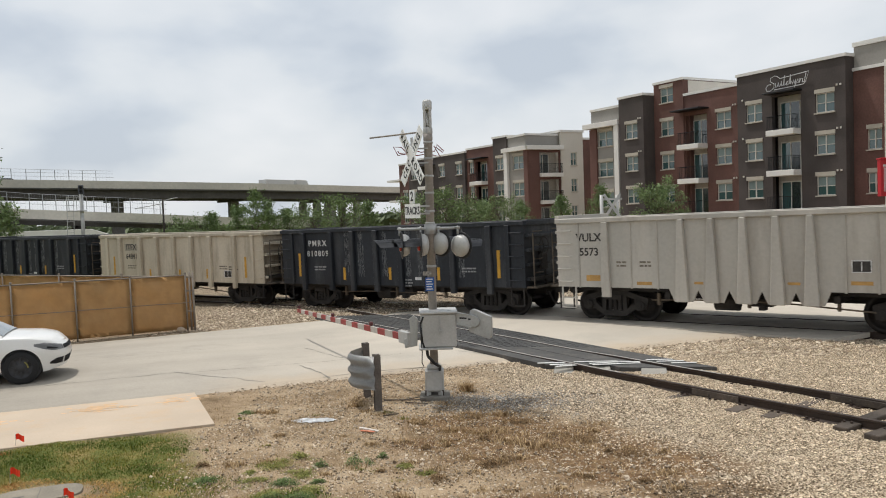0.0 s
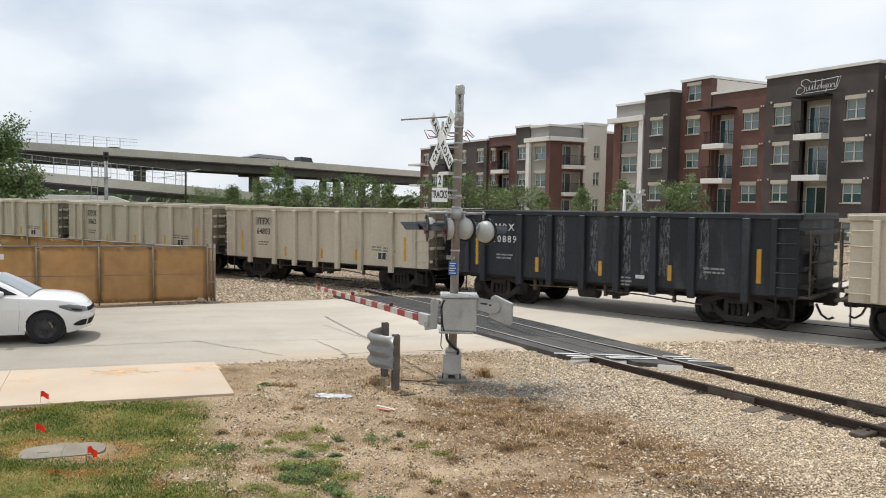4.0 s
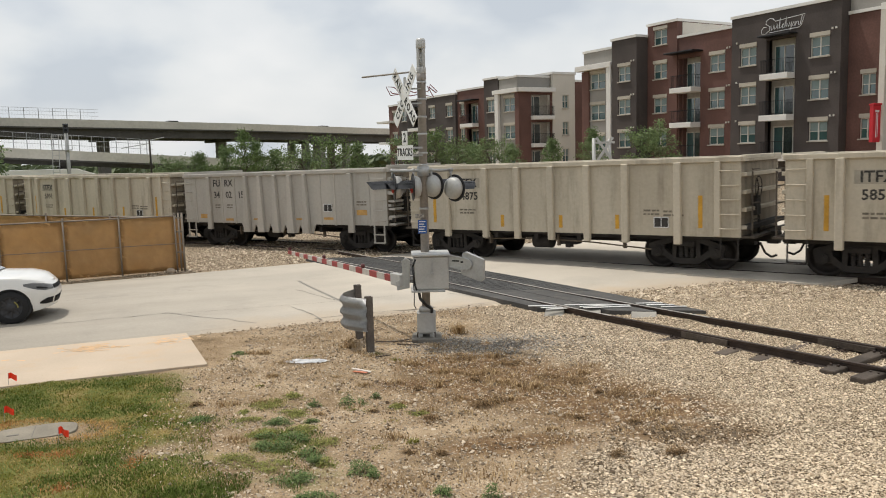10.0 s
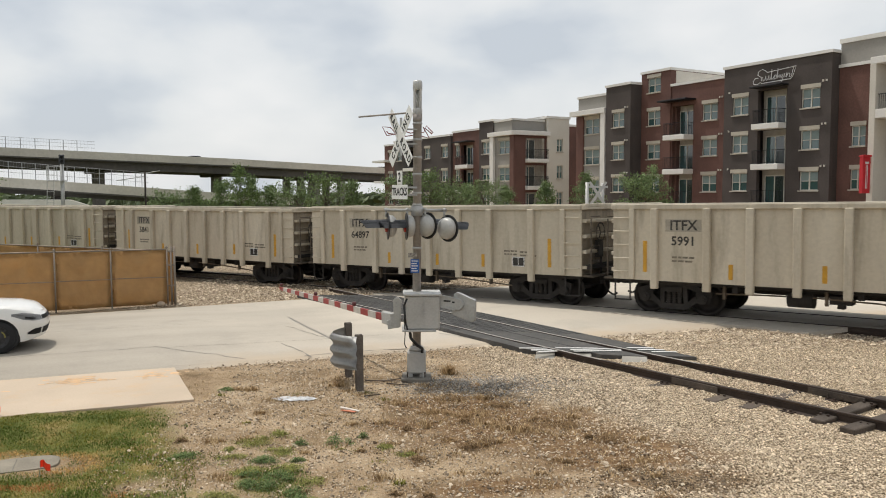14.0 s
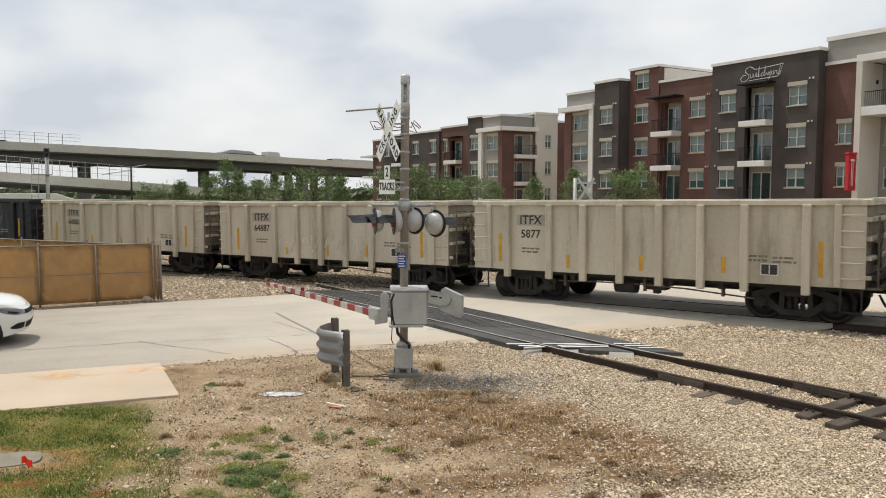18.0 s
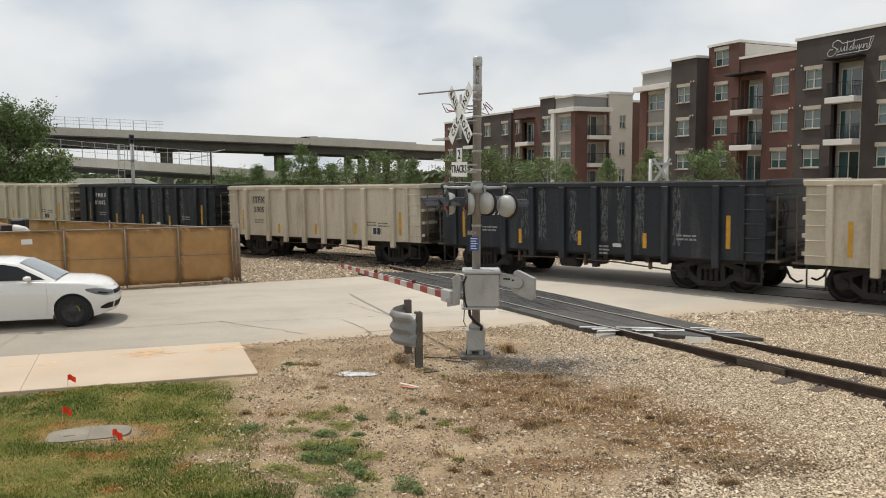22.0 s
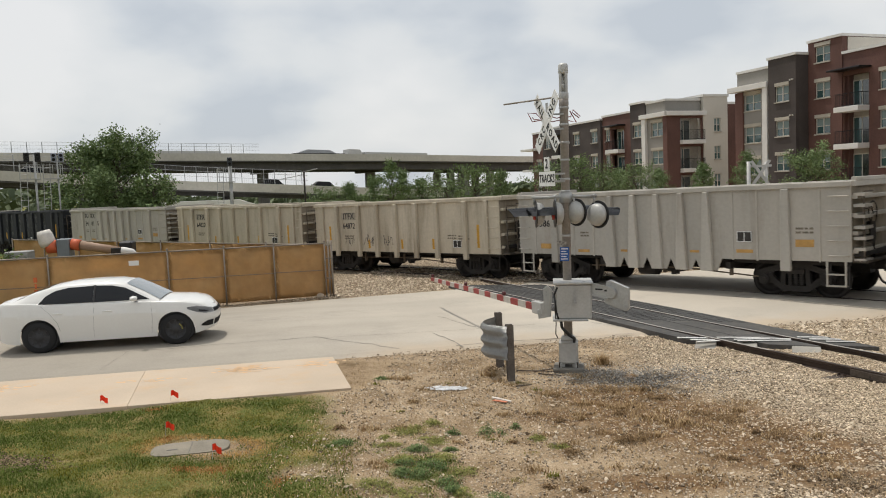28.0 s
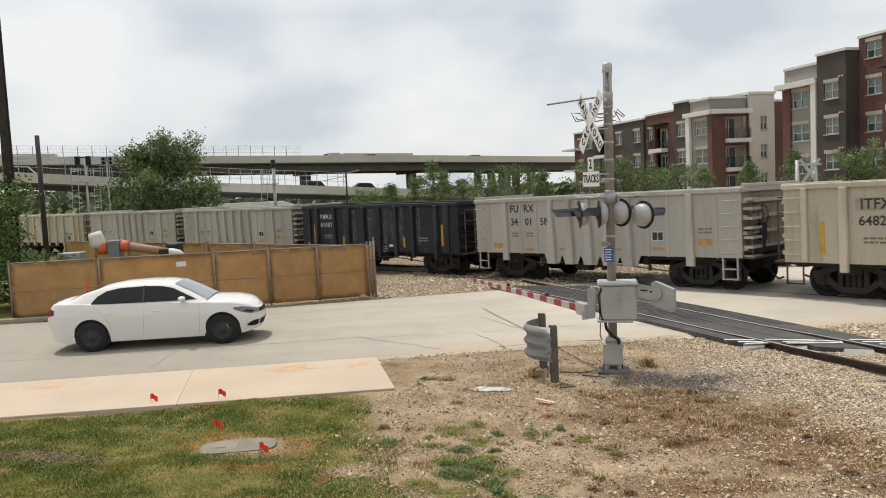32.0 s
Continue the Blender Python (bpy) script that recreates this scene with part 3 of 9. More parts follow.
    for off0, off1 in ((-0.05, 0.66), (0.84, 1.49), (1.51, 2.16), (2.35, 3.05)):
        for k in range(6):
            bm = bmesh.new()
            s0 = 4.2 - 2.1 * k
            prev = None
            for s in (s0, s0 - 1.04, s0 - 2.08):
                ring = []
                for off in (off0, off1):
                    sh = s + 0.9 * (off - 0.75)
                    p, h = on_track(sh - 0.0, off)
                    top = min(p.z - 0.012, gz(p.x, p.y) + 0.05) if off < 0 else p.z - 0.012
                    ring += [bm.verts.new((p.x, p.y, top - 0.10)), bm.verts.new((p.x, p.y, top))]
                if prev:
                    for a, b in ((1, 3), (0, 1), (2, 3)):
                        bm.faces.new((prev[a], prev[b], ring[b], ring[a]))
                else:
                    bm.faces.new((ring[0], ring[1], ring[3], ring[2]))
                prev = ring
            bm.faces.new((prev[0], prev[1], prev[3], prev[2]))
            part("panel", bm, ASPH, cross, "grey asphalt filler between the rails")
    # thick end boards, sloped end blocks and the painted bars of the crossing's end
    for lo, hi, a0, a1 in ((-0.90, -0.60, 0.02, 0.29), (-0.49, -0.10, 0.02, 0.29), (-0.08, 0.49, -0.24, 0.29), (0.60, 1.18, -0.06, 0.29)):
        bm = bmesh.new()
        cs = [NO + NN * o + ND * (q - 1.05 * o) for q, o in ((a0, lo), (a0, hi), (a1, hi), (a1, lo))]
        b0 = [bm.verts.new((p.x, p.y, gz(p.x, p.y) - 0.02)) for p in cs]
        t0 = [bm.verts.new((p.x, p.y, gz(p.x, p.y) + 0.095)) for p in cs]
        bm.faces.new(t0)
        for i in range(4):
            bm.faces.new((b0[i], b0[(i + 1) % 4], t0[(i + 1) % 4], t0[i]))
        part("end_board", bm, SMOOTH, cross, "thick black rubber end board", 0.008)
    for o, q, w in ((-0.74, -0.13, 0.19), (-0.28, -0.13, 0.20), (0.22, -0.46, 0.24)):
        bm = bmesh.new()
        prism(bm, [(-w, -0.10), (w, -0.10), (w, 0.0), (-w, 0.0)], -0.20, 0.17)
        for v in bm.verts:
            if v.co.z > -0.01:
                v.co.z = 0.085 if v.co.y > 0 else -0.01
                v.co.x *= 0.92
        p = NO + NN * o + ND * (q - 1.05 * o)
        part("end_block", bm, PALE, cross, "pale concrete end ramp", 0.008, pose(p.x, p.y, gz(p.x, p.y), 0, 0, -12))
    for x, y, ln, yaw in ((1.63, 14.90, 0.55, -3), (1.78, 14.72, 0.42, 0), (1.92, 14.60, 0.5, 12), (2.45, 14.90, 0.80, -3), (2.62, 14.76, 0.62, 6), (2.80, 14.62, 0.9, 2), (3.02, 14.80, 0.5, -14), (3.66, 14.90, 0.5, -3), (3.82, 14.72, 0.5, -3), (4.02, 14.52, 0.46, -3)):
        bm = bmesh.new()
        box(bm, (-ln / 2, -0.035, 0), (ln / 2, 0.035, 0.008))
        part("painted_bar", bm, WHITE_P, cross, "worn white painted bar", 0, pose(x, y, gz(x, y) + 0.104, 0, 0, yaw))


build_tracks()

# ---- distance: overpasses ----
def az(a, r, z=0.0):
    """A point at a bearing (degrees right of +y) and a range from the origin."""
    return Vector((r * math.sin(radians(a)), r * math.cos(radians(a)), z))


# girders, deck, pier caps: shade under the overhang is put into this dark colour
BEAM = mat("shaded_bridge_concrete", (0.085, 0.080, 0.073), 0.9, 0, 0.12, 0.15, 2.0, dirt=0.5, dirt_col=(0.14, 0.13, 0.115))
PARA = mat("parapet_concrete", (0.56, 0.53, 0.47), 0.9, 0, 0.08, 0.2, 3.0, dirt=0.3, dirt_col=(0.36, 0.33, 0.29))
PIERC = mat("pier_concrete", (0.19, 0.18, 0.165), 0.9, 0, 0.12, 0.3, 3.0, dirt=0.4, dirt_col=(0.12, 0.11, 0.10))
WIRE = mat("galvanised_wire", (0.40, 0.41, 0.42), 0.5, 0.7, 0.1)


def sweep(path, prof):
    """A cross-section (outward, up) swept along a level path."""
    bm = bmesh.new()
    rings = []
    for i, p in enumerate(path):
        d = (path[min(i + 1, len(path) - 1)] - path[max(i - 1, 0)]).normalized()
        nrm = Vector((d.y, -d.x, 0)).normalized()
        rings.append([bm.verts.new(p + nrm * a + Vector((0, 0, b))) for a, b in prof])
    k = len(prof)
    for a, b in zip(rings, rings[1:]):
        for i in range(k):
            bm.faces.new((a[i], a[(i + 1) % k], b[(i + 1) % k], b[i]))
    bm.faces.new(rings[0])
    bm.faces.new(rings[-1][::-1])
    return bm


def rect(a0, a1, b0, b1):
    return [(a0, b0), (a1, b0), (a1, b1), (a0, b1)]


def fine_path(knots, n=10):
    out = []
    for (p, q) in zip(knots, knots[1:]):
        for i in range(n):
            out.append(p.lerp(q, i / n))
    return out + [knots[-1]]


def overpass(label, knots, width, piers, fence_to, fence_h, girder):
    """knots: the top of the near parapet. The near side lies on the path, the deck behind it."""
    path = fine_path(knots)
    th = thing("overpass", Matrix(), label, "overpass")
    part("parapet", sweep(path, rect(-0.25, 0.0, -1.1, 0.0)), PARA, th, "pale concrete parapet", 0)
    part("parapet", sweep(path, rect(-width, -width + 0.25, -1.1, 0.0)), PARA, th, "pale concrete parapet", 0)
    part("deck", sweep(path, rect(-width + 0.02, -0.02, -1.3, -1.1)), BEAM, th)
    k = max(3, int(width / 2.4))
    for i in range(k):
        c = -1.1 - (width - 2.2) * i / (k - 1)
        part("girder", sweep(path, rect(c - 0.35, c + 0.35, -1.15 - girder, -1.15)), BEAM, th, "weathered girder darkened for shade")
    for (a, n, w) in piers:
        j = min(range(len(path)), key=lambda q: abs(math.degrees(math.atan2(path[q].x, path[q].y)) - a))
        p = path[j]
        d = (path[min(j + 1, len(path) - 1)] - path[max(j - 1, 0)]).normalized()
        nrm = Vector((d.y, -d.x, 0)).normalized()
        top = p.z - 1.15 - girder
        ang = math.degrees(math.atan2(d.y, d.x))
        bm = bmesh.new()
        box(bm, (-0.6, 1.6, top - 0.35), (0.6, width - 1.6, top))
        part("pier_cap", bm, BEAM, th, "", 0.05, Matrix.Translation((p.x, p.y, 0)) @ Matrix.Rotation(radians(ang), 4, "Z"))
        for i in range(n):
            c = 1.8 + (width - 3.6) * (i / (n - 1) if n > 1 else 0.5)
            q = p - nrm * c
            bm = bmesh.new()
            box(bm, (-w / 2, -w / 2, -1.0), (w / 2, w / 2, top - 0.3))
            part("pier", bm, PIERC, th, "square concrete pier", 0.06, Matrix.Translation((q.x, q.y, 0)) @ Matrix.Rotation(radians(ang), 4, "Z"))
    # wire fence on the parapet
    run = [p for p in path if math.degrees(math.atan2(p.x, p.y)) < fence_to]
    fen = bmesh.new()
    post = data("fence_post", box(bmesh.new(), (-0.035, -0.035, 0), (0.035, 0.035, fence_h)), WIRE)
    dist = 0.0
    for p, q in zip(run, run[1:]):
        for hz in (0.35 * fence_h, 0.7 * fence_h, fence_h):
            tube(fen, p + Vector((0, 0, hz)), q + Vector((0, 0, hz)), 0.022, 4, caps=False)
        nseg = max(1, round((q - p).length / 1.75))
        for i in range(nseg):
            r = p.lerp(q, i / nseg)
            share("fence_post", post, th, Matrix.Translation(r))
        for i in range(nseg * 5):
            r = p.lerp(q, i / (nseg * 5))
            tube(fen, r, r + Vector((0, 0, fence_h)), 0.006, 3, caps=False)
    part("wire_fence", fen, WIRE, th, "galvanised wire fence")
    return th


overpass("high concrete motorway overpass with wire fence", [az(-82, 260, 13.5), az(-66, 150, 11.4), az(-54, 128, 10.7), az(-42, 120, 10.0), az(-25, 125, 9.33), az(-15, 134, 8.85), az(-5.5, 150, 8.1), az(6, 175, 7.2), az(24, 260, 6.5)], 13.0, [(-50, 1, 1.5), (-35.5, 1, 1.5), (-23.0, 1, 1.5), (-14.6, 1, 1.4), (-8.6, 3, 1.1), (-6.9, 3, 1.1)], -22.9, 1.45, 1.35)
overpass("lower concrete ramp bridge sloping down", [az(-80, 178, 11.52), az(-66, 118, 9.67), az(-54, 107, 8.49), az(-42, 100, 7.12), az(-29, 104, 5.05), az(-21.5, 106, 4.06), az(-17.5, 108, 3.46), az(-11, 111, 2.64)], 7.0, [(-47, 1, 1.3), (-33.0, 1, 1.3), (-26.0, 1, 1.3)], -20.5, 1.85, 0.6)

# ---- apartment buildings ----
DARKB = mat("dark_brown_brick", (0.078, 0.064, 0.058), 0.9, 0, 0.14, 0.5, 9.0, 0.2)
REDB = mat("red_brick", (0.148, 0.074, 0.059), 0.9, 0, 0.14, 0.5, 9.0, 0.2)
CREAM = mat("cream_stucco", (0.62, 0.58, 0.51), 0.9, 0, 0.05, 0.4, 8.0)
GREYS = mat("grey_stucco", (0.30, 0.285, 0.26), 0.9, 0, 0.06, 0.4, 8.0)
COPING = mat("white_coping", (0.72, 0.70, 0.66), 0.7, 0, 0.05, 0.8, 10.0)
LINT = mat("cast_stone_lintel", (0.46, 0.42, 0.35), 0.9, 0, 0.06, 1.0, 12.0)
FRAME = mat("pale_window_frame", (0.60, 0.57, 0.51), 0.6, 0, 0.04)
PANE = glass("teal_window_glass", (0.045, 0.095, 0.095), 0.08)
DOORG = glass("dark_door_glass", (0.022, 0.034, 0.035), 0.08)
BLIND = mat("window_blind", (0.20, 0.26, 0.25), 0.35, 0, 0.08, 2.0, 20.0)
METAL = mat("dark_balcony_metal", (0.025, 0.025, 0.027), 0.5, 0.6, 0.05)
RECESS = mat("balcony_back_wall", (0.42, 0.38, 0.32), 0.9, 0, 0.08)


def holed(bm, x0, x1, z0, z1, y0, y1, holes):
    """A wall from x0 to x1 and z0 to z1 with openings right through it."""
    xs = sorted({x0, x1, *[h for q in holes for h in (q[0], q[1]) if x0 < h < x1]})
    zs = sorted({z0, z1, *[h for q in holes for h in (q[2], q[3]) if z0 < h < z1]})
    for a, b in zip(xs, xs[1:]):
        for c, d in zip(zs, zs[1:]):
            mx, mz = (a + b) / 2, (c + d) / 2
            if not any(q[0] < mx < q[1] and q[2] < mz < q[3] for q in holes):
                box(bm, (a, y0, c), (b, y1, d))
    bmesh.ops.remove_doubles(bm, verts=list(bm.verts), dist=1e-4)
    return bm


WIN = {}


def window_meshes(w, h):
    key = (round(w, 2), round(h, 2))
    if key not in WIN:
        t, hm = 0.06, h * 0.47
        fr = holed(bmesh.new(), -w / 2, w / 2, 0.0, h, 0.0, 0.1, [(a, b, c, d) for a, b in ((-w / 2 + t, -0.045), (0.045, w / 2 - t)) for c, d in ((t, hm), (hm + 0.05, h - t))])
        lo = box(bmesh.new(), (-w / 2 + 0.02, 0.06, 0.02), (w / 2 - 0.02, 0.09, h * 0.5))
        up = box(bmesh.new(), (-w / 2 + 0.02, 0.055, h * 0.49), (w / 2 - 0.02, 0.085, h - 0.02))
        li = box(bmesh.new(), (-w / 2 - 0.05, -0.06, h), (w / 2 + 0.05, 0.08, h + 0.30))
        si = box(bmesh.new(), (-w / 2 - 0.08, -0.10, -0.09), (w / 2 + 0.08, 0.08, 0.0))
        WIN[key] = (data("window_frame", fr, FRAME), data("pane", lo, PANE), data("pane", up, BLIND), data("lintel", li, LINT), data("sill", si, LINT))
    return WIN[key]


def add_window(bld, x, y, z, w, h, lintel=True):
    f, lo, up, li, si = window_meshes(w, h)
    win = share("window", f, bld, pose(x, y + 0.10, z))
    share("pane", lo, win)
    share("pane", up, win, None, "pane with a pale blind behind")
    if lintel:
        share("lintel", li, win, pose(0, -0.10, 0))
    share("sill", si, win, pose(0, -0.10, 0))


def add_balcony(bld, x0, x1, y, z, deep=0.9, thick=0.43):
    """A slab with a fascia and a thin railing of its own bars."""
    slab = part("balcony", box(bmesh.new(), (x0, y - deep, z - thick), (x1, y + 0.3, z)), COPING, bld, "white balcony slab", 0.02)
    h = 1.05
    part("top_rail", box(bmesh.new(), (x0 + 0.04, y - deep + 0.04, z + h - 0.04), (x1 - 0.04, y - deep + 0.08, z + h)), METAL, slab, "thin black handrail")
    part("bottom_rail", box(bmesh.new(), (x0 + 0.04, y - deep + 0.045, z + 0.08), (x1 - 0.04, y - deep + 0.075, z + 0.11)), METAL, slab)
    bar = data("baluster", box(bmesh.new(), (-0.008, -0.008, 0), (0.008, 0.008, h - 0.02)), METAL)
    n = int((x1 - x0) / 0.14)
    for i in range(n + 1):
        share("baluster", bar, slab, pose(x0 + 0.05 + (x1 - x0 - 0.1) * i / n, y - deep + 0.06, z))
    for xx in (x0 + 0.05, x1 - 0.05):
        part("side_rail", box(bmesh.new(), (xx - 0.02, y - deep + 0.09, z + h - 0.04), (xx + 0.02, y, z + h)), METAL, slab)
        for i in range(1, 6):
            share("baluster", bar, slab, pose(xx, y - deep + 0.06 + (deep - 0.06) * i / 6, z))


def add_door(bld, x0, x1, y, z, h=2.2):
    """A dark double glazed door set in a cream back wall."""
    fr = bmesh.new()
    w = x1 - x0
    for a, b in (((0, 0, 0), (0.07, 0.1, h)), ((w - 0.07, 0, 0), (w, 0.1, h)), ((0.07, 0, h - 0.09), (w - 0.07, 0.1, h)), ((w / 2 - 0.04, 0, 0), (w / 2 + 0.04, 0.1, h - 0.09))):
        box(fr, a, b)
    d = part("balcony_door", fr, FRAME, bld, "glazed balcony door in a pale frame", 0, pose(x0, y - 0.06, z))
    for k in range(2):
        part("pane", box(bmesh.new(), (0.06 + k * (w / 2 - 0.03), 0.03, 0.02), (w / 2 - 0.03 + k * (w / 2 - 0.03), 0.06, h - 0.08)), DOORG if k else PANE, d)


def niche(bld, x0, x1, y, z, depth, h=2.55, door_w=1.75):
    """The back wall and ceiling of a balcony niche with its door."""
    part("back_wall", box(bmesh.new(), (x0 - 0.1, y + depth, z - 0.3), (x1 + 0.1, y + depth + 0.12, z + h + 0.1)), RECESS, bld, "cream back wall of a balcony niche")
    add_door(bld, x0 + 0.18, x0 + 0.18 + door_w, y + depth, z)


def wall_part(bld, x0, x1, z1, y, material, holes, z0=0.0, thick=0.35, label="", coping=True, deep=13.0):
    part("wall", holed(bmesh.new(), x0, x1, z0, z1, y, y + thick, holes), material, bld, label)
    for xa, xb in ((x0, x0 + 0.3), (x1 - 0.3, x1)):
        part("side_wall", box(bmesh.new(), (xa, y + thick + 0.01, z0), (xb, y + deep, z1)), material, bld)
    part("inner_wall", box(bmesh.new(), (x0 + 0.3, y + 1.5, z0), (x1 - 0.3, y + 1.7, z1 - 0.62)), material, bld)
    part("roof", box(bmesh.new(), (x0 + 0.3, y + thick, z1 - 0.6), (x1 - 0.3, y + deep, z1 - 0.35)), COPING, bld)
    if coping:
        cp = bmesh.new()
        box(cp, (x0 - 0.08, y - 0.10, z1), (x1 + 0.08, y + thick + 0.05, z1 + 0.22))
        box(cp, (x0 - 0.08, y + thick + 0.05, z1), (x0 + 0.34, y + deep, z1 + 0.22))
        box(cp, (x1 - 0.34, y + thick + 0.05, z1), (x1 + 0.08, y + deep, z1 + 0.22))
        part("coping", cp, COPING, bld, "white parapet coping")


FX = Vector((0.51, -0.86, 0)).normalized()
FY = Vector((0.86, 0.51, 0)).normalized()


def facade_pose(ox, oy):
    return Matrix(((FX.x, FY.x, 0, ox), (FX.y, FY.y, 0, oy), (0, 0, 1, 0), (0, 0, 0, 1)))


def tube_letter(pts, bld, material, x, z, k, y=-0.16, r=0.026):
    """One flowing stroke of a tube sign."""
    bm = wire(bmesh.new(), [(x + a * k, y, z + c * k) for a, c in pts], r)
    return part("sign_tube", bm, material, bld)


def build_main_block():
    b = thing("apartment_building", facade_pose(26.2, 58.2), "four-storey apartment building in dark and red brick", "apartment building")
    rows = (9.18, 6.18, 3.2, 0.4)
    hw = 1.40

    def win_col(x, y, w=1.5, rs=rows, h=hw):
        for z in rs:
            add_window(b, x, y, z, w, h)
        return [(x - w / 2, x + w / 2, z, z + h) for z in rs]

    # dark tower with the sign, balconies in its middle
    lv = (8.27, 5.22, 2.2)
    hs = win_col(0.24, 0.0) + win_col(-5.90, 0.0)
    wall_part(b, -7.5, 1.85, 12.90, 0.0, DARKB, hs + [(-4.25, -1.72, z, z + 2.6) for z in lv], label="dark brown brick wall")
    for z in lv:
        niche(b, -4.25, -1.72, 0.0, z, 0.82)
        add_balcony(b, -4.15, -1.74, 0.0, z)
    part("awning", box(bmesh.new(), (-4.35, -1.0, 11.02), (-1.6, 0.1, 11.14)), METAL, b, "dark flat awning", 0.02)
    # red brick bay, set back
    lv = (8.1, 5.12, 2.12)
    hs = win_col(-10.06, 1.3, 1.6, (9.18, 6.18, 3.15, 0.4))
    wall_part(b, -14.38, -7.52, 12.48, 1.3, REDB, hs + [(-14.25, -11.86, z, z + 2.6) for z in lv], label="red brick wall", deep=11.6)
    for z in lv:
        niche(b, -14.25, -11.86, 1.3, z, 0.82)
        add_balcony(b, -14.25, -11.8, 1.3, z, 1.2)
    part("awning", box(bmesh.new(), (-14.9, 0.0, 11.05), (-11.6, 1.35, 11.18)), METAL, b, "dark flat awning", 0.02)
    # red stair tower
    hs = win_col(-16.42, 1.2, 1.6, (12.18, 9.18, 6.15, 3.12, 0.4), 1.35)
    wall_part(b, -18.0, -14.4, 13.96, 1.2, REDB, hs, label="red brick stair tower", deep=11.7)
    part("side_cladding", box(bmesh.new(), (-14.39, 1.8, 12.72), (-14.34, 12.8, 13.9)), CREAM, b, "cream upper wall")
    # second dark block
    hs = win_col(-19.63, -0.15, 1.6, (9.22, 6.2, 3.15, 0.4), 1.38)
    wall_part(b, -21.3, -18.02, 13.05, -0.15, DARKB, hs, label="dark brown brick wall", deep=13.05)
    # grey corner with the white portal
    hs = win_col(-23.95, 0.4, 2.15, (8.88, 5.88, 2.88), 1.5)
    wall_part(b, -26.0, -21.32, 12.48, 0.4, GREYS, hs, label="grey stucco corner", deep=12.5)
    part("pier", box(bmesh.new(), (-26.1, 0.2, 0.0), (-25.08, 0.39, 10.7)), REDB, b, "red brick corner pier")
    pt = bmesh.new()
    box(pt, (-26.6, -0.3, 10.74), (-21.4, 0.38, 11.24))
    box(pt, (-22.08, -0.2, 0.0), (-21.45, 0.38, 10.74))
    part("portal", pt, COPING, b, "white portal frame", 0.02)
    # right-hand part: red brick, then a deep white frame with open balconies
    hs = win_col(3.40, 0.85, 1.05, (6.27, 3.25, 0.4), 1.42)
    wall_part(b, 1.87, 4.6, 11.85, 0.85, REDB, hs, label="red brick wall", deep=12.0)
    part("wall", box(bmesh.new(), (1.87, 0.95, 12.08), (12.0, 12.0, 13.55)), GREYS, b, "grey upper wall")
    part("coping", box(bmesh.new(), (1.8, 0.85, 13.55), (12.1, 12.0, 13.85)), COPING, b)
    part("portal_post", box(bmesh.new(), (4.62, 0.0, 0.0), (5.05, 1.3, 11.66)), CREAM, b, "cream frame post", 0.02)
    part("portal_beam", box(bmesh.new(), (4.62, 0.0, 11.66), (12.0, 1.3, 12.12)), COPING, b, "white frame beam", 0.02)
    part("portal_beam", box(bmesh.new(), (5.06, 0.0, 8.02), (12.0, 2.2, 8.62)), COPING, b, "white balcony slab", 0.02)
    part("side_wall", box(bmesh.new(), (4.62, 1.31, 0.0), (4.95, 2.6, 11.66)), CREAM, b, "cream niche wall")
    hs = [(5.35, 7.0, 8.63, 10.95), (5.2, 6.5, 6.15, 7.6), (5.2, 6.5, 3.15, 4.6), (8.0, 9.4, 6.15, 7.6), (8.0, 9.4, 3.15, 4.6)]
    part("wall", holed(bmesh.new(), 4.62, 12.0, 0.0, 11.66, 2.62, 2.9, hs), GREYS, b, "grey stucco back wall")
    add_door(b, 5.35, 7.0, 2.7, 8.63, 2.3)
    for x0, x1, z0, z1 in hs[1:]:
        add_window(b, (x0 + x1) / 2, 2.62, z0, x1 - x0, z1 - z0, False)
    bar = data("baluster", box(bmesh.new(), (-0.01, -0.01, 0), (0.01, 0.01, 1.0)), METAL)
    part("handrail", box(bmesh.new(), (5.06, 0.3, 9.62), (12.0, 0.36, 9.67)), METAL, b, "thin black handrail")
    for i in range(50):
        share("baluster", bar, b, pose(5.12 + 0.14 * i, 0.33, 8.62))
    part("wall_lamp", box(bmesh.new(), (4.97, 1.8, 10.3), (5.08, 1.95, 10.55)), METAL, b, "dark wall lamp", 0.02)
    # the script sign: plain tubes
    SW = mat("sign_white", (0.66, 0.66, 0.65), 0.5, 0, 0.02)
    k, x, z = 1.0, -4.62, 11.32
    tube_letter([(1.05, 1.02), (0.80, 1.12), (0.45, 0.98), (0.42, 0.72), (0.75, 0.52), (0.72, 0.22), (0.38, 0.02), (0.06, 0.06), (0.0, 0.30), (0.2, 0.52), (0.45, 0.50)], b, SW, x, z, k)
    wave = [(0.85, 0.55), (0.90, 0.22), (1.05, 0.30), (1.12, 0.58), (1.18, 0.24), (1.32, 0.34), (1.40, 0.62), (1.42, 0.26), (1.56, 0.30), (1.66, 1.02), (1.62, 0.26), (1.80, 0.36), (2.0, 0.58), (1.86, 0.50), (1.86, 0.24), (2.05, 0.32)]
    tube_letter(wave, b, SW, x, z, k)
    tube_letter([(2.05, 0.32), (2.2, 1.02), (2.16, 0.28), (2.30, 0.52), (2.36, 0.26), (2.46, 0.56), (2.50, 0.28), (2.62, 0.58), (2.62, 0.26), (2.5, -0.02)], b, SW, x, z, k)
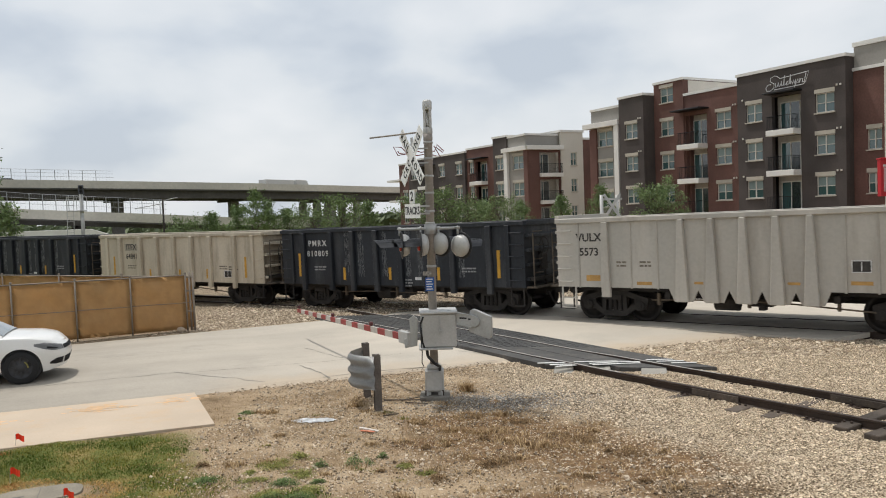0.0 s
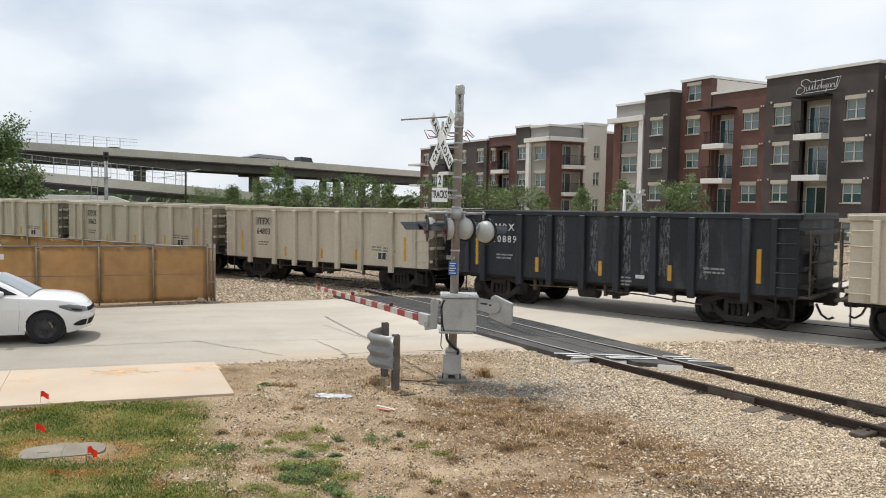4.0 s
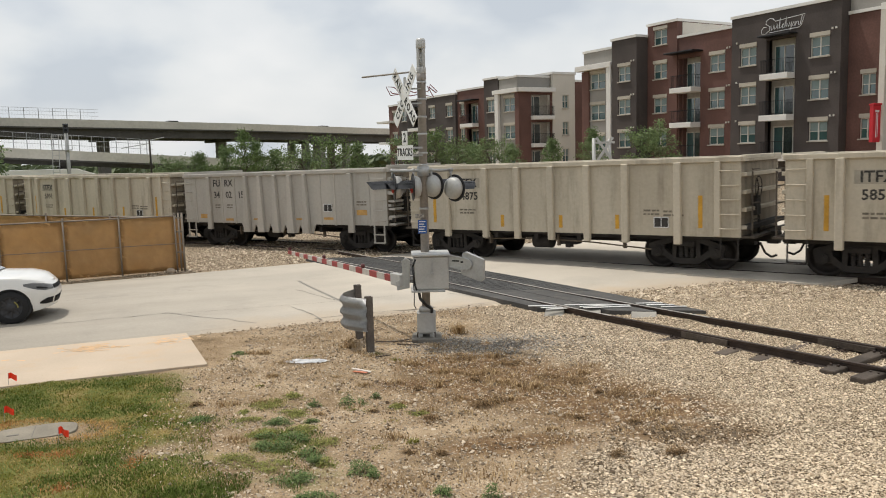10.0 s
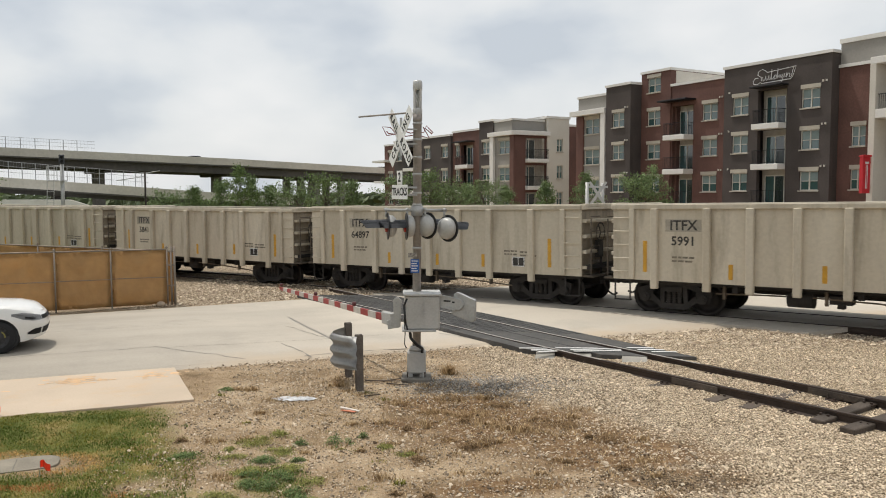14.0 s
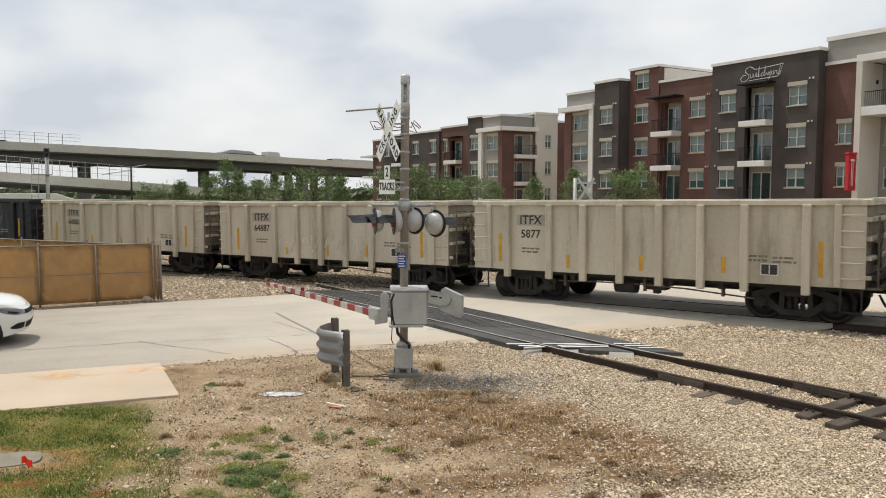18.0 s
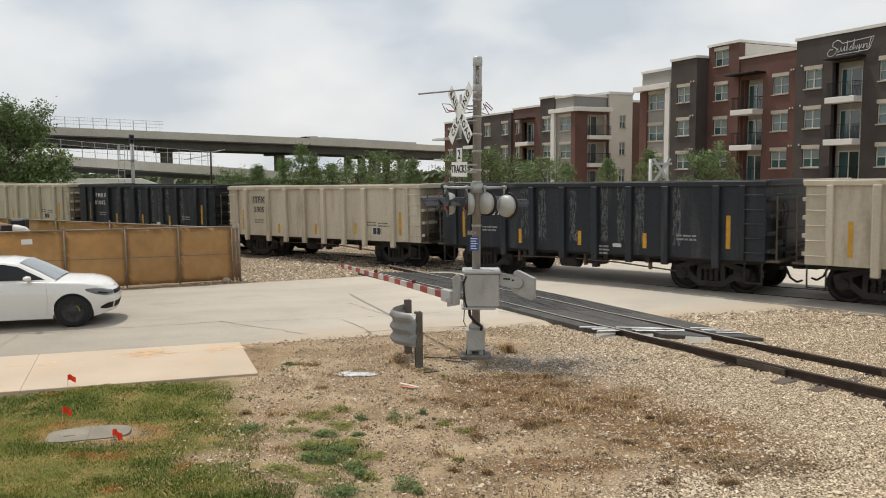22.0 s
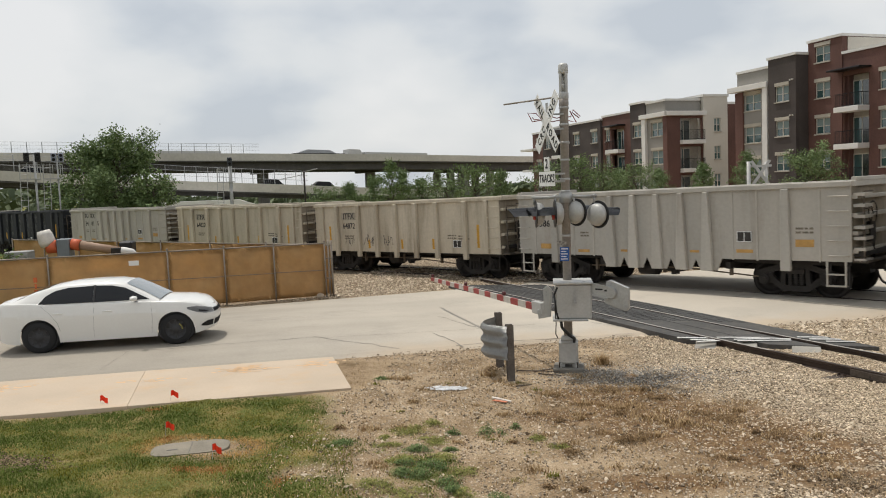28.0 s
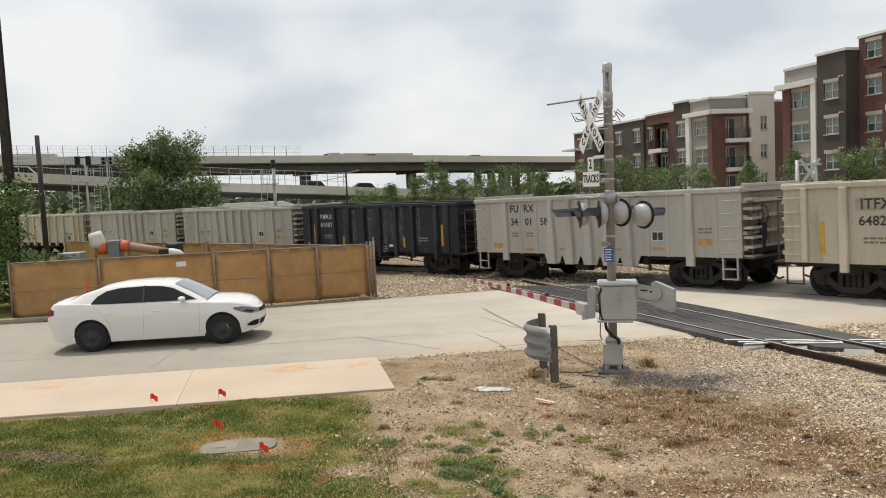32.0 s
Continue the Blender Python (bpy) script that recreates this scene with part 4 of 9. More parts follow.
    tube_letter([(2.78, 0.58), (2.70, 0.32), (2.88, 0.30), (2.92, 0.58), (2.94, 0.28), (3.05, 0.56), (3.2, 0.54), (3.2, 0.28), (3.36, 0.30), (3.40, 0.56), (3.5, 0.92)], b, SW, x, z, k)
    tube_letter([(1.05, 1.02), (1.25, 0.84), (3.72, 1.0), (3.45, 0.28), (3.25, 0.12)], b, SW, x, z, k)
    tube_letter([(0.75, 0.06), (3.25, 0.12)], b, SW, x, z, k)
    # the red hanging sign on two brackets
    RS = mat("sign_red", (0.55, 0.02, 0.03), 0.5, 0, 0.05)
    rs = part("hanging_sign", box(bmesh.new(), (4.74, -1.05, 2.98), (5.0, -0.18, 5.42)), RS, b, "red vertical hanging sign", 0.03)
    part("sign_cap", prism(bmesh.new(), [(4.70, 5.42), (5.04, 5.42), (5.04, 5.56), (4.70, 5.50)], -1.10, -0.13), RS, rs, "", 0.015)
    for z0 in (3.35, 5.05):
        part("bracket", box(bmesh.new(), (4.84, -0.18, z0), (4.90, 0.0, z0 + 0.06)), METAL, rs, "dark bracket")
    for yy, z0, z1 in ((-0.70, 3.3, 4.9), (-0.55, 3.3, 4.9)):
        part("sign_stroke", box(bmesh.new(), (5.0, yy - 0.03, z0), (5.012, yy + 0.03, z1)), SW, rs, "white vertical stroke")
    part("sign_stroke", box(bmesh.new(), (5.0, -0.82, 4.95), (5.012, -0.40, 5.1)), SW, rs)
    # small wall lamps in pairs
    lm = data("wall_lamp", box(bmesh.new(), (-0.05, -0.10, -0.07), (0.05, 0.0, 0.07)), FRAME)
    for z in (11.0, 7.95, 4.95):
        for x, y in ((1.22, 0.0), (1.5, 0.0), (-6.95, 0.0), (-8.75, 1.3), (-9.0, 1.3), (-18.35, -0.15), (-18.65, -0.15)):
            share("wall_lamp", lm, b, pose(x, y - 0.005, z))


def build_second_block():
    """Its nearer corner; its long wall runs away to the left, its short wall to the right."""
    cx, cy = 7.26, 87.02
    b = thing("apartment_building", facade_pose(cx, cy), "brick and stucco apartment building with white corner portal", "apartment building")

    def win_col(x, y, w, rs, h=1.38):
        for z in rs:
            add_window(b, x, y, z, w, h)
        return [(x - w / 2, x + w / 2, z, z + h) for z in rs]

    rows = (7.6, 4.6, 1.6)
    hs = win_col(-2.05, 0.15, 2.1, (7.45, 4.45, 1.45), 1.5)
    wall_part(b, -4.0, -0.32, 11.05, 0.15, GREYS, hs, label="grey stucco corner", deep=1.9)
    part("pier", box(bmesh.new(), (-0.74, -0.02, 0.0), (0.0, 0.14, 9.45)), REDB, b, "red brick corner pier")
    pt = bmesh.new()
    box(pt, (-4.8, -0.3, 9.45), (0.4, 0.13, 9.92))
    box(pt, (-4.48, -0.2, 0.0), (-3.78, 0.13, 9.45))
    part("portal", pt, COPING, b, "white portal frame", 0.02)
    hs = win_col(-5.55, 0.0, 1.5, rows)
    wall_part(b, -6.9, -4.02, 11.25, 0.0, DARKB, hs, label="dark brown brick wall", deep=8)
    hs = win_col(-12.3, 0.3, 1.0, rows)
    wall_part(b, -13.4, -6.92, 10.5, 0.3, REDB, hs + [(-11.4, -8.7, z, z + 2.4) for z in (6.5, 3.5)], label="red brick wall", deep=8)
    for z in (6.5, 3.5):
        niche(b, -11.4, -8.7, 0.3, z, 0.8, 2.4, 1.6)
        add_balcony(b, -11.45, -8.65, 0.3, z)
    part("awning", box(bmesh.new(), (-11.9, -0.8, 9.2), (-8.4, 0.35, 9.33)), METAL, b, "dark flat awning", 0.02)
    hs = win_col(-14.9, 0.0, 1.5, rows) + win_col(-19.3, 0.0, 1.5, rows) + win_col(-27.3, 0.0, 1.5, rows)
    wall_part(b, -28.85, -13.42, 10.2, 0.0, DARKB, hs + [(-24.5, -21.75, z, z + 2.4) for z in (6.5, 3.5)], label="dark brown brick wall", deep=8)
    for z in (6.5, 3.5):
        niche(b, -24.5, -21.75, 0.0, z, 0.8, 2.4, 1.6)
        add_balcony(b, -24.6, -21.7, 0.0, z)
    part("awning", box(bmesh.new(), (-25.1, -1.2, 9.2), (-21.1, 0.1, 9.33)), METAL, b, "dark flat awning", 0.02)
    hs = win_col(-30.6, 0.3, 1.5, rows)
    wall_part(b, -32.55, -28.87, 9.9, 0.3, REDB, hs, label="red brick wall", deep=8)
    part("canopy", box(bmesh.new(), (-35.3, -0.4, 7.6), (-31.3, 2.0, 7.9)), COPING, b, "white cantilevered canopy", 0.02)
    part("canopy", box(bmesh.new(), (-34.8, -0.4, 4.6), (-31.3, 2.0, 4.9)), COPING, b, "white cantilevered canopy", 0.02)
    # short wall: brick corner, balconies, then cream stucco
    e = thing("apartment_building", Matrix(), "short red brick and cream end of the apartment building", "apartment building")
    ex, ey = FY, -FX
    e.matrix_basis = Matrix(((ex.x, ey.x, 0, cx), (ex.y, ey.y, 0, cy), (0, 0, 1, 0), (0, 0, 0, 1)))
    lv = (6.88, 3.88, 0.88)
    part("wall", holed(bmesh.new(), 0.15, 4.5, 0.0, 9.45, -0.02, 0.3, [(1.6, 4.42, z, z + 2.3) for z in lv]), REDB, e, "red brick wall")
    part("portal_beam", box(bmesh.new(), (-0.3, -0.42, 9.46), (4.75, 0.0, 9.92)), COPING, e, "white portal beam", 0.02)
    for z in lv:
        niche(e, 1.6, 4.42, 0.0, z, 0.9, 2.3, 1.7)
        add_balcony(e, 1.56, 4.48, 0.0, z, 0.55)
    part("wall", box(bmesh.new(), (0.0, 0.3, 9.93), (4.45, 0.6, 11.05)), GREYS, e, "grey upper wall")
    part("coping", box(bmesh.new(), (-0.1, 0.2, 11.05), (4.45, 0.7, 11.27)), COPING, e)
    hs = []
    for z in (7.72, 4.75, 1.75):
        add_window(e, 6.31, -0.12, z, 0.85, 1.45, False)
        hs.append((5.885, 6.735, z, z + 1.45))
    part("wall", holed(bmesh.new(), 4.51, 7.65, 0.0, 11.42, -0.12, 0.2, hs), CREAM, e, "cream stucco wall")
    part("coping", box(bmesh.new(), (4.4, -0.22, 11.42), (7.75, 4.0, 11.68)), COPING, e)
    part("wall", box(bmesh.new(), (4.51, 0.6, 0.0), (7.65, 6.0, 11.40)), CREAM, e)
    part("wall", box(bmesh.new(), (7.66, 2.5, 0.0), (14.0, 6.0, 10.9)), REDB, e, "red brick wall set back")
    for z in (7.4, 4.4, 1.4):
        add_window(e, 8.75, 2.36, z, 1.1, 1.4)
    part("coping", box(bmesh.new(), (7.66, 2.4, 10.9), (14.0, 6.0, 11.15)), COPING, e)


build_main_block()
build_second_block()

# ---- street furniture ----
GALV = mat("galvanised_steel", (0.46, 0.46, 0.45), 0.5, 0.45, 0.10, 4, 40, 0.1, dirt=0.35, dirt_col=(0.28, 0.26, 0.23))
SILVER = mat("aluminium_paint", (0.48, 0.475, 0.455), 0.5, 0.25, 0.08, 3, 30, 0.1, dirt=0.35, dirt_col=(0.33, 0.31, 0.27))
WEATH = mat("weathered_post", (0.36, 0.325, 0.29), 0.7, 0.3, 0.12, 3, 30, 0.2)
BLACK = mat("black_enamel", (0.018, 0.018, 0.02), 0.45, 0.1, 0.1)
HOODM = mat("hood_grey", (0.07, 0.075, 0.085), 0.35, 0.3, 0.1)
SIGNW = mat("sign_sheet_white", (0.78, 0.78, 0.76), 0.5, 0, 0.05, 6, 30)
SIGNK = mat("sign_black", (0.015, 0.015, 0.015), 0.6, 0, 0.05)
REDL = mat("red_lens", (0.32, 0.02, 0.015), 0.25, 0, 0.1)
REDS = mat("red_stripe", (0.30, 0.035, 0.03), 0.6, 0, 0.15)
BLUE = mat("blue_sign", (0.02, 0.09, 0.32), 0.5, 0, 0.05)
CABLE = mat("black_cable", (0.02, 0.02, 0.02), 0.6, 0, 0.05)
MX, MY = -0.52, 12.76


def blade(length, width, words, parent, tilt_deg, base):
    bm = box(bmesh.new(), (-length / 2, -width / 2, -0.004), (length / 2, width / 2, 0.004))
    b = part("blade", bm, SIGNW, parent, "white crossbuck blade", 0, base @ pose(0, 0, 0.006 if tilt_deg > 0 else 0.016, 0, 0, tilt_deg))
    for text, x in words:
        letters(text, 0.165, SIGNK, b, pose(x, -0.005, 0.006), 0.002, squash=0.9, bold=0.003, spread=1.35)
    return b


def crossing_signal():
    m = thing("crossing_signal", pose(MX, MY, 0.0, 0.0, 0.55, 0), "silver railroad crossing signal mast with lowered gate arm", "crossing signal")
    bm = bmesh.new()
    lathe(bm, [(0.068, 0.5), (0.068, 4.2), (0.075, 4.22), (0.075, 4.34)], None, 20)
    part("mast", bm, WEATH, m, "weathered grey steel mast")
    bm = bmesh.new()
    lathe(bm, [(0.072, 4.30), (0.078, 4.33), (0.078, 4.40), (0.070, 4.42)], None, 20)
    lathe(bm, [(0.070, 4.70), (0.076, 4.72), (0.076, 4.83), (0.060, 4.86)], None, 20)
    for k in range(4):
        a = radians(45 + 90 * k)
        box(bm, (0.050, -0.022, 4.41), (0.072, 0.022, 4.72), Matrix.Rotation(a, 4, "Z"))
    lathe(bm, [(0.022, 4.42), (0.022, 4.70)], None, 12)
    lathe(bm, [(0.045, 4.42), (0.040, 4.52), (0.020, 4.56)], None, 14)
    part("bell", bm, SILVER, m, "silver bell housing with open slots")
    # bands
    for z in (3.35, 3.62, 3.9, 4.16, 3.05, 2.86, 2.7, 2.16):
        bm = bmesh.new()
        lathe(bm, [(0.075, z), (0.079, z + 0.005), (0.079, z + 0.03), (0.075, z + 0.035)], None, 16)
        part("clamp_band", bm, GALV, m)
    # crossbuck: faces along the street
    face = Matrix(((0.475, 0, -0.88, 0), (-0.88, 0, -0.475, 0), (0, 1, 0, 0), (0, 0, 0, 1)))
    cb = part("crossbuck_bracket", box(bmesh.new(), (-0.04, -0.3, -0.004), (0.04, 0.3, 0.004)), GALV, m, "bracket", 0, Matrix.Translation((-0.26, -0.06, 3.96)) @ face)
    blade(1.12, 0.205, (("RAIL", -0.32), ("ROAD", 0.31)), cb, -47, Matrix())
    blade(1.12, 0.205, (("CROSSING", 0.0),), cb, 47, Matrix())
    for z in (3.85, 4.08):
        part("arm_bracket", box(bmesh.new(), (-0.27, -0.075, z - 0.012), (0.0, -0.045, z + 0.012)), GALV, m)
    # plates
    pl = part("number_plate_sign", box(bmesh.new(), (-0.095, -0.10, -0.004), (0.095, 0.12, 0.004)), SIGNW, m, "white plate with a count of tracks", 0, Matrix.Translation((-0.28, -0.06, 3.30)) @ face)
    letters("2", 0.21, SIGNK, pl, pose(0, 0.01, 0.006), 0.002, bold=0.004)
    tr = part("tracks_sign", box(bmesh.new(), (-0.29, -0.115, -0.004), (0.29, 0.115, 0.004)), SIGNW, m, "white tracks sign", 0, Matrix.Translation((-0.28, -0.06, 3.08)) @ face)
    letters("TRACKS", 0.175, SIGNK, tr, pose(0, 0, 0.006), 0.002, bold=0.003, squash=0.88)
    for z in (3.02, 3.14):
        part("arm_bracket", box(bmesh.new(), (-0.28, -0.07, z), (0.0, -0.05, z + 0.03)), GALV, m)
    # thin bar and wire loops near the top
    bm = bmesh.new()
    tube(bm, (-0.97, 0.25, 4.30), (0.05, -0.04, 4.36), 0.014, 8)
    part("thin_bar", bm, WEATH, m, "thin horizontal steel bar")
    RWIRE = mat("red_wire", (0.25, 0.05, 0.045), 0.6, 0, 0.1)
    for run in (((-0.30, 4.02), (-0.44, 4.00), (-0.50, 3.99), (-0.57, 4.13), (-0.44, 4.12), (-0.36, 4.03), (-0.47, 4.02), (-0.50, 4.06)),
                ((-0.34, 4.03), (-0.2, 4.06), (-0.12, 4.03), (0.0, 4.05), (0.10, 4.04), (0.14, 4.15), (0.25, 4.04), (0.23, 4.02), (0.12, 4.11)),
                ((-0.32, 3.99), (-0.18, 3.98), (-0.05, 4.0), (0.08, 3.98), (0.19, 3.95), (0.09, 4.13))):
        part("wire_loop", wire(bmesh.new(), [(px, 0.08, pz) for px, pz in run], 0.008), RWIRE, m, "dull red wire loop")
    # flashing lights
    cross_l = bmesh.new()
    tube(cross_l, (-0.52, -0.05, 2.79), (0.48, 0.0, 2.79), 0.024, 10)
    lathe(cross_l, [(0.10, 2.70), (0.10, 2.86)], None, 14)
    for x in (-0.50, -0.16, 0.13, 0.44):
        lathe(cross_l, [(0.0, -0.03), (0.034, -0.015), (0.034, 0.015), (0.0, 0.03)], Matrix.Translation((x, -0.03, 2.80)), 10, False)
        tube(cross_l, (x, -0.03, 2.79), (x, -0.03, 2.68), 0.018, 8)
    part("crossarm", cross_l, GALV, m, "cross arm with clamps")

    def lamp(x, y, z, yaw, back_r):
        """Round lamp head; local -y is the way it shines."""
        rot = Matrix.Translation((x, y, z)) @ Matrix.Rotation(radians(yaw), 4, "Z")
        shine = rot @ Matrix.Rotation(radians(90), 4, "X")
        bm = bmesh.new()
        lathe(bm, [(0.215, 0.0), (0.22, 0.006), (0.215, 0.014)], shine, 32)
        d = part("light_unit", bm, BLACK, m, "round black background disc")
        bk = bmesh.new()
        lathe(bk, [(0.175, -0.002), (0.182, -0.02), (0.172, -0.07), (0.14, -0.11), (0.075, -0.13), (0.0, -0.135)], shine, 28, False)
        part("lamp_back", bk, SILVER, d, "silver domed lamp back")
        ln = bmesh.new()
        lathe(ln, [(0.10, 0.02), (0.095, 0.05), (0.05, 0.06), (0.0, 0.062)], shine, 24, False)
        part("lens", ln, REDL, d, "red lens")
        hd = bmesh.new()
        rings = []
        for k in range(9):
            a = math.pi * (k / 8) * 1.10 - 0.05 * math.pi
            ca, sa = math.cos(a), math.sin(a)
            reach = 0.36 + 0.10 * max(0.0, sa)
            rings.append((Vector((0.112 * ca, 0.112 * sa, 0.015)), Vector((0.108 * ca, 0.108 * sa - 0.03 * reach, reach))))
        vs = [(hd.verts.new(shine @ a), hd.verts.new(shine @ b)) for a, b in rings]
        for (a, b), (c, e) in zip(vs, vs[1:]):
            f = hd.faces.new((a, c, e, b))
            f.smooth = True
        bmesh.ops.solidify(hd, geom=list(hd.faces), thickness=0.006)
        part("hood", hd, HOODM, d, "long grey hood")

    lamp(-0.46, -0.06, 2.53, -80.0, 0.2)
    lamp(-0.16, -0.10, 2.53, -80.0, 0.2)
    lamp(0.16, 0.03, 2.54, 138.0, 0.2)
    lamp(0.50, -0.02, 2.50, 138.0, 0.2)
    # blue notice
    bs = part("notice_plate", box(bmesh.new(), (-0.10, -0.085, 1.78), (0.04, -0.078, 2.0)), BLUE, m, "blue notice plate")
    nb = bmesh.new()
    for k in range(5):
        box(nb, (-0.085, -0.0815 - 0.006, 1.965 - 0.04 * k), (0.02 - 0.02 * (k % 2), -0.0815, 1.98 - 0.04 * k))
    part("stencil", nb, WHITEB, bs, "white unreadable lines")
    part("number_panel", box(bmesh.new(), (-0.14, -0.085, 2.03), (0.0, -0.08, 2.10)), mat("dull_plate", (0.36, 0.33, 0.29), 0.6, 0, 0.3, 30, 60), m, "small dull plate")
    # gate mechanism
    bx = part("mechanism_box", box(bmesh.new(), (-0.20, -0.36, 0.90), (0.36, 0.16, 1.44)), SILVER, m, "silver gate mechanism box", 0.02, pose(0, 0, 0, 0, 0, 4))
    part("lid", box(bmesh.new(), (-0.225, -0.39, 1.44), (0.385, 0.19, 1.475)), SILVER, bx, "box lid", 0.008)
    part("base_lip", box(bmesh.new(), (-0.24, -0.40, 0.87), (0.30, 0.18, 0.90)), SILVER, bx, "", 0.005)
    ht = bmesh.new()
    box(ht, (0.09, -0.385, 1.16), (0.115, -0.36, 1.40))
    box(ht, (0.08, -0.40, 1.14), (0.125, -0.375, 1.18))
    part("latch", ht, GALV, bx, "door latch")
    # arm hub, on the street side
    hub = part("hub_plate", prism(bmesh.new(), [(-0.20, 0.86), (0.0, 0.90), (0.02, 1.34), (-0.05, 1.40), (-0.12, 1.34), (-0.10, 1.06), (-0.22, 1.0)], -0.02, 0.02), SILVER, m, "cast hub plate", 0.006, Matrix.Translation((-0.26, -0.12, 0)) @ Matrix.Rotation(radians(-8), 4, "Z"))
    for z in (1.24, 1.30, 1.36):
        bm = bmesh.new()
        tube(bm, (-0.06, -0.035, z), (-0.06, -0.02, z), 0.014, 8)
        part("bolt", bm, GALV, hub)
    # counterweight on the other side
    seat = Matrix.Translation((0.56, -0.30, 0.10)) @ Matrix.Rotation(radians(-24), 4, "Z")
    cw = bmesh.new()
    tip = [(0.14 + 0.095 * math.cos(radians(d)), 1.215 + 0.095 * math.sin(radians(d))) for d in range(-80, 90, 20)]
    prism(cw, [(-0.30, 1.19)] + tip + [(-0.30, 1.38)], -0.075, -0.045)
    arm = part("counterweight_arm", cw, GALV, m, "slotted counterweight arm", 0.006, seat)
    for x0, x1, z0, z1 in ((-0.10, 0.02, 1.25, 1.275), (0.05, 0.09, 1.235, 1.262)):
        part("slot", box(bmesh.new(), (x0, -0.079, z0), (x1, -0.0755, z1)), BLACK, arm)
    rim = bmesh.new()
    prism(rim, [(-0.30, 1.365), (0.10, 1.30), (0.10, 1.32), (-0.30, 1.385)], -0.095, -0.076)
    prism(rim, [(-0.30, 1.185), (0.10, 1.115), (0.10, 1.135), (-0.30, 1.205)], -0.095, -0.076)
    part("flange", rim, GALV, arm, "raised arm flange")
    wt = bmesh.new()
    prism(wt, [(0.02, 1.12), (0.06, 1.38), (0.12, 1.41), (0.42, 1.30), (0.42, 0.98), (0.37, 0.94), (0.04, 1.04)], -0.035, 0.035)
    part("counterweight", wt, GALV, m, "flat steel counterweight", 0.008, seat)
    # cables
    for pts, r in (([(-0.10, -0.33, 0.90), (-0.08, -0.34, 0.76), (0.02, -0.30, 0.64), (0.10, -0.18, 0.56), (0.09, -0.1, 0.46)], 0.024), ([(-0.16, -0.34, 1.30), (-0.185, -0.35, 1.05), (-0.17, -0.35, 0.85), (-0.18, -0.33, 0.66), (-0.15, -0.33, 0.60)], 0.008), ([(-0.14, -0.37, 1.40), (-0.19, -0.38, 1.28), (-0.16, -0.375, 1.0), (-0.13, -0.36, 0.9)], 0.016)):
        cb2 = bmesh.new()
        for p, q in zip(pts, pts[1:]):
            tube(cb2, p, q, r, 7)
        part("cable", cb2, CABLE, m, "black cable")
    # foot
    ft = part("junction_base", box(bmesh.new(), (-0.15, -0.15, 0.14), (0.15, 0.15, 0.50)), SILVER, m, "silver cast junction base", 0.025)
    part("collar", lathe(bmesh.new(), [(0.12, 0.50), (0.115, 0.55), (0.085, 0.58)], None, 20), SILVER, ft)
    for k in range(4):
        part("foot_lug", box(bmesh.new(), (0.10, -0.03, 0.07), (0.20, 0.03, 0.16)), SILVER, ft, "", 0.01, Matrix.Rotation(radians(45 + 90 * k), 4, "Z"))
    part("foundation", box(bmesh.new(), (-0.24, -0.24, -0.1), (0.24, 0.24, 0.085)), mat("dark_concrete", (0.20, 0.185, 0.16), 0.9, 0, 0.15), m, "dark concrete foundation", 0.015)
    for k in range(4):
        bm = bmesh.new()
        tube(bm, (0.19, 0.0, 0.08), (0.19, 0.0, 0.17), 0.018, 8)
        part("anchor_bolt", bm, RUST, m, "", 0, Matrix.Rotation(radians(45 + 90 * k), 4, "Z"))
    return m


def gate_arm():
    """The lowered striped arm: its own long piece, bolted to the mast's hub."""
    root, tip = Vector((MX - 0.42, MY - 0.02, 1.02)), Vector((-4.27, 20.0, 0.66))
    g = thing("gate_arm", look(root, tip) @ Matrix.Rotation(radians(0), 4, "Z"), "red and white striped crossing gate arm, lowered", "gate arm")
    ARMW = mat("dirty_white_sheet", (0.50, 0.47, 0.42), 0.6, 0, 0.12, 5, 30)
    n = (tip - root).length
    st = 0.405
    k = int(n / st)
    for i in range(k):
        a, b = -(0.25 + (n - 0.25) * i / k), -(0.25 + (n - 0.25) * (i + 1) / k)
        h = 0.056 - 0.014 * i / k
        part("stripe", box(bmesh.new(), (-0.022, -h, b), (0.022, h, a)), REDS if i % 2 == 0 else ARMW, g, "red stripe" if i % 2 == 0 else "white stripe")
    part("root_plate", box(bmesh.new(), (-0.04, -0.10, -0.32), (0.04, 0.10, 0.12)), SILVER, g, "steel root plate", 0.01)
    for d in (1.9, 4.6, n - 0.12):
        bm = bmesh.new()
        lathe(bm, [(0.032, 0.0), (0.04, 0.02), (0.04, 0.06), (0.02, 0.075)], Matrix.Translation((0, 0.06, -d)) @ Matrix.Rotation(radians(-90), 4, "X"), 12)
        part("arm_lamp", bm, mat("dull_red_lamp", (0.10, 0.02, 0.02), 0.4, 0, 0.15), g, "small red arm lamp")
    return g


WHITEB = mat("white_marking", (0.75, 0.75, 0.73), 0.6, 0, 0.05)
crossing_signal()
gate_arm()


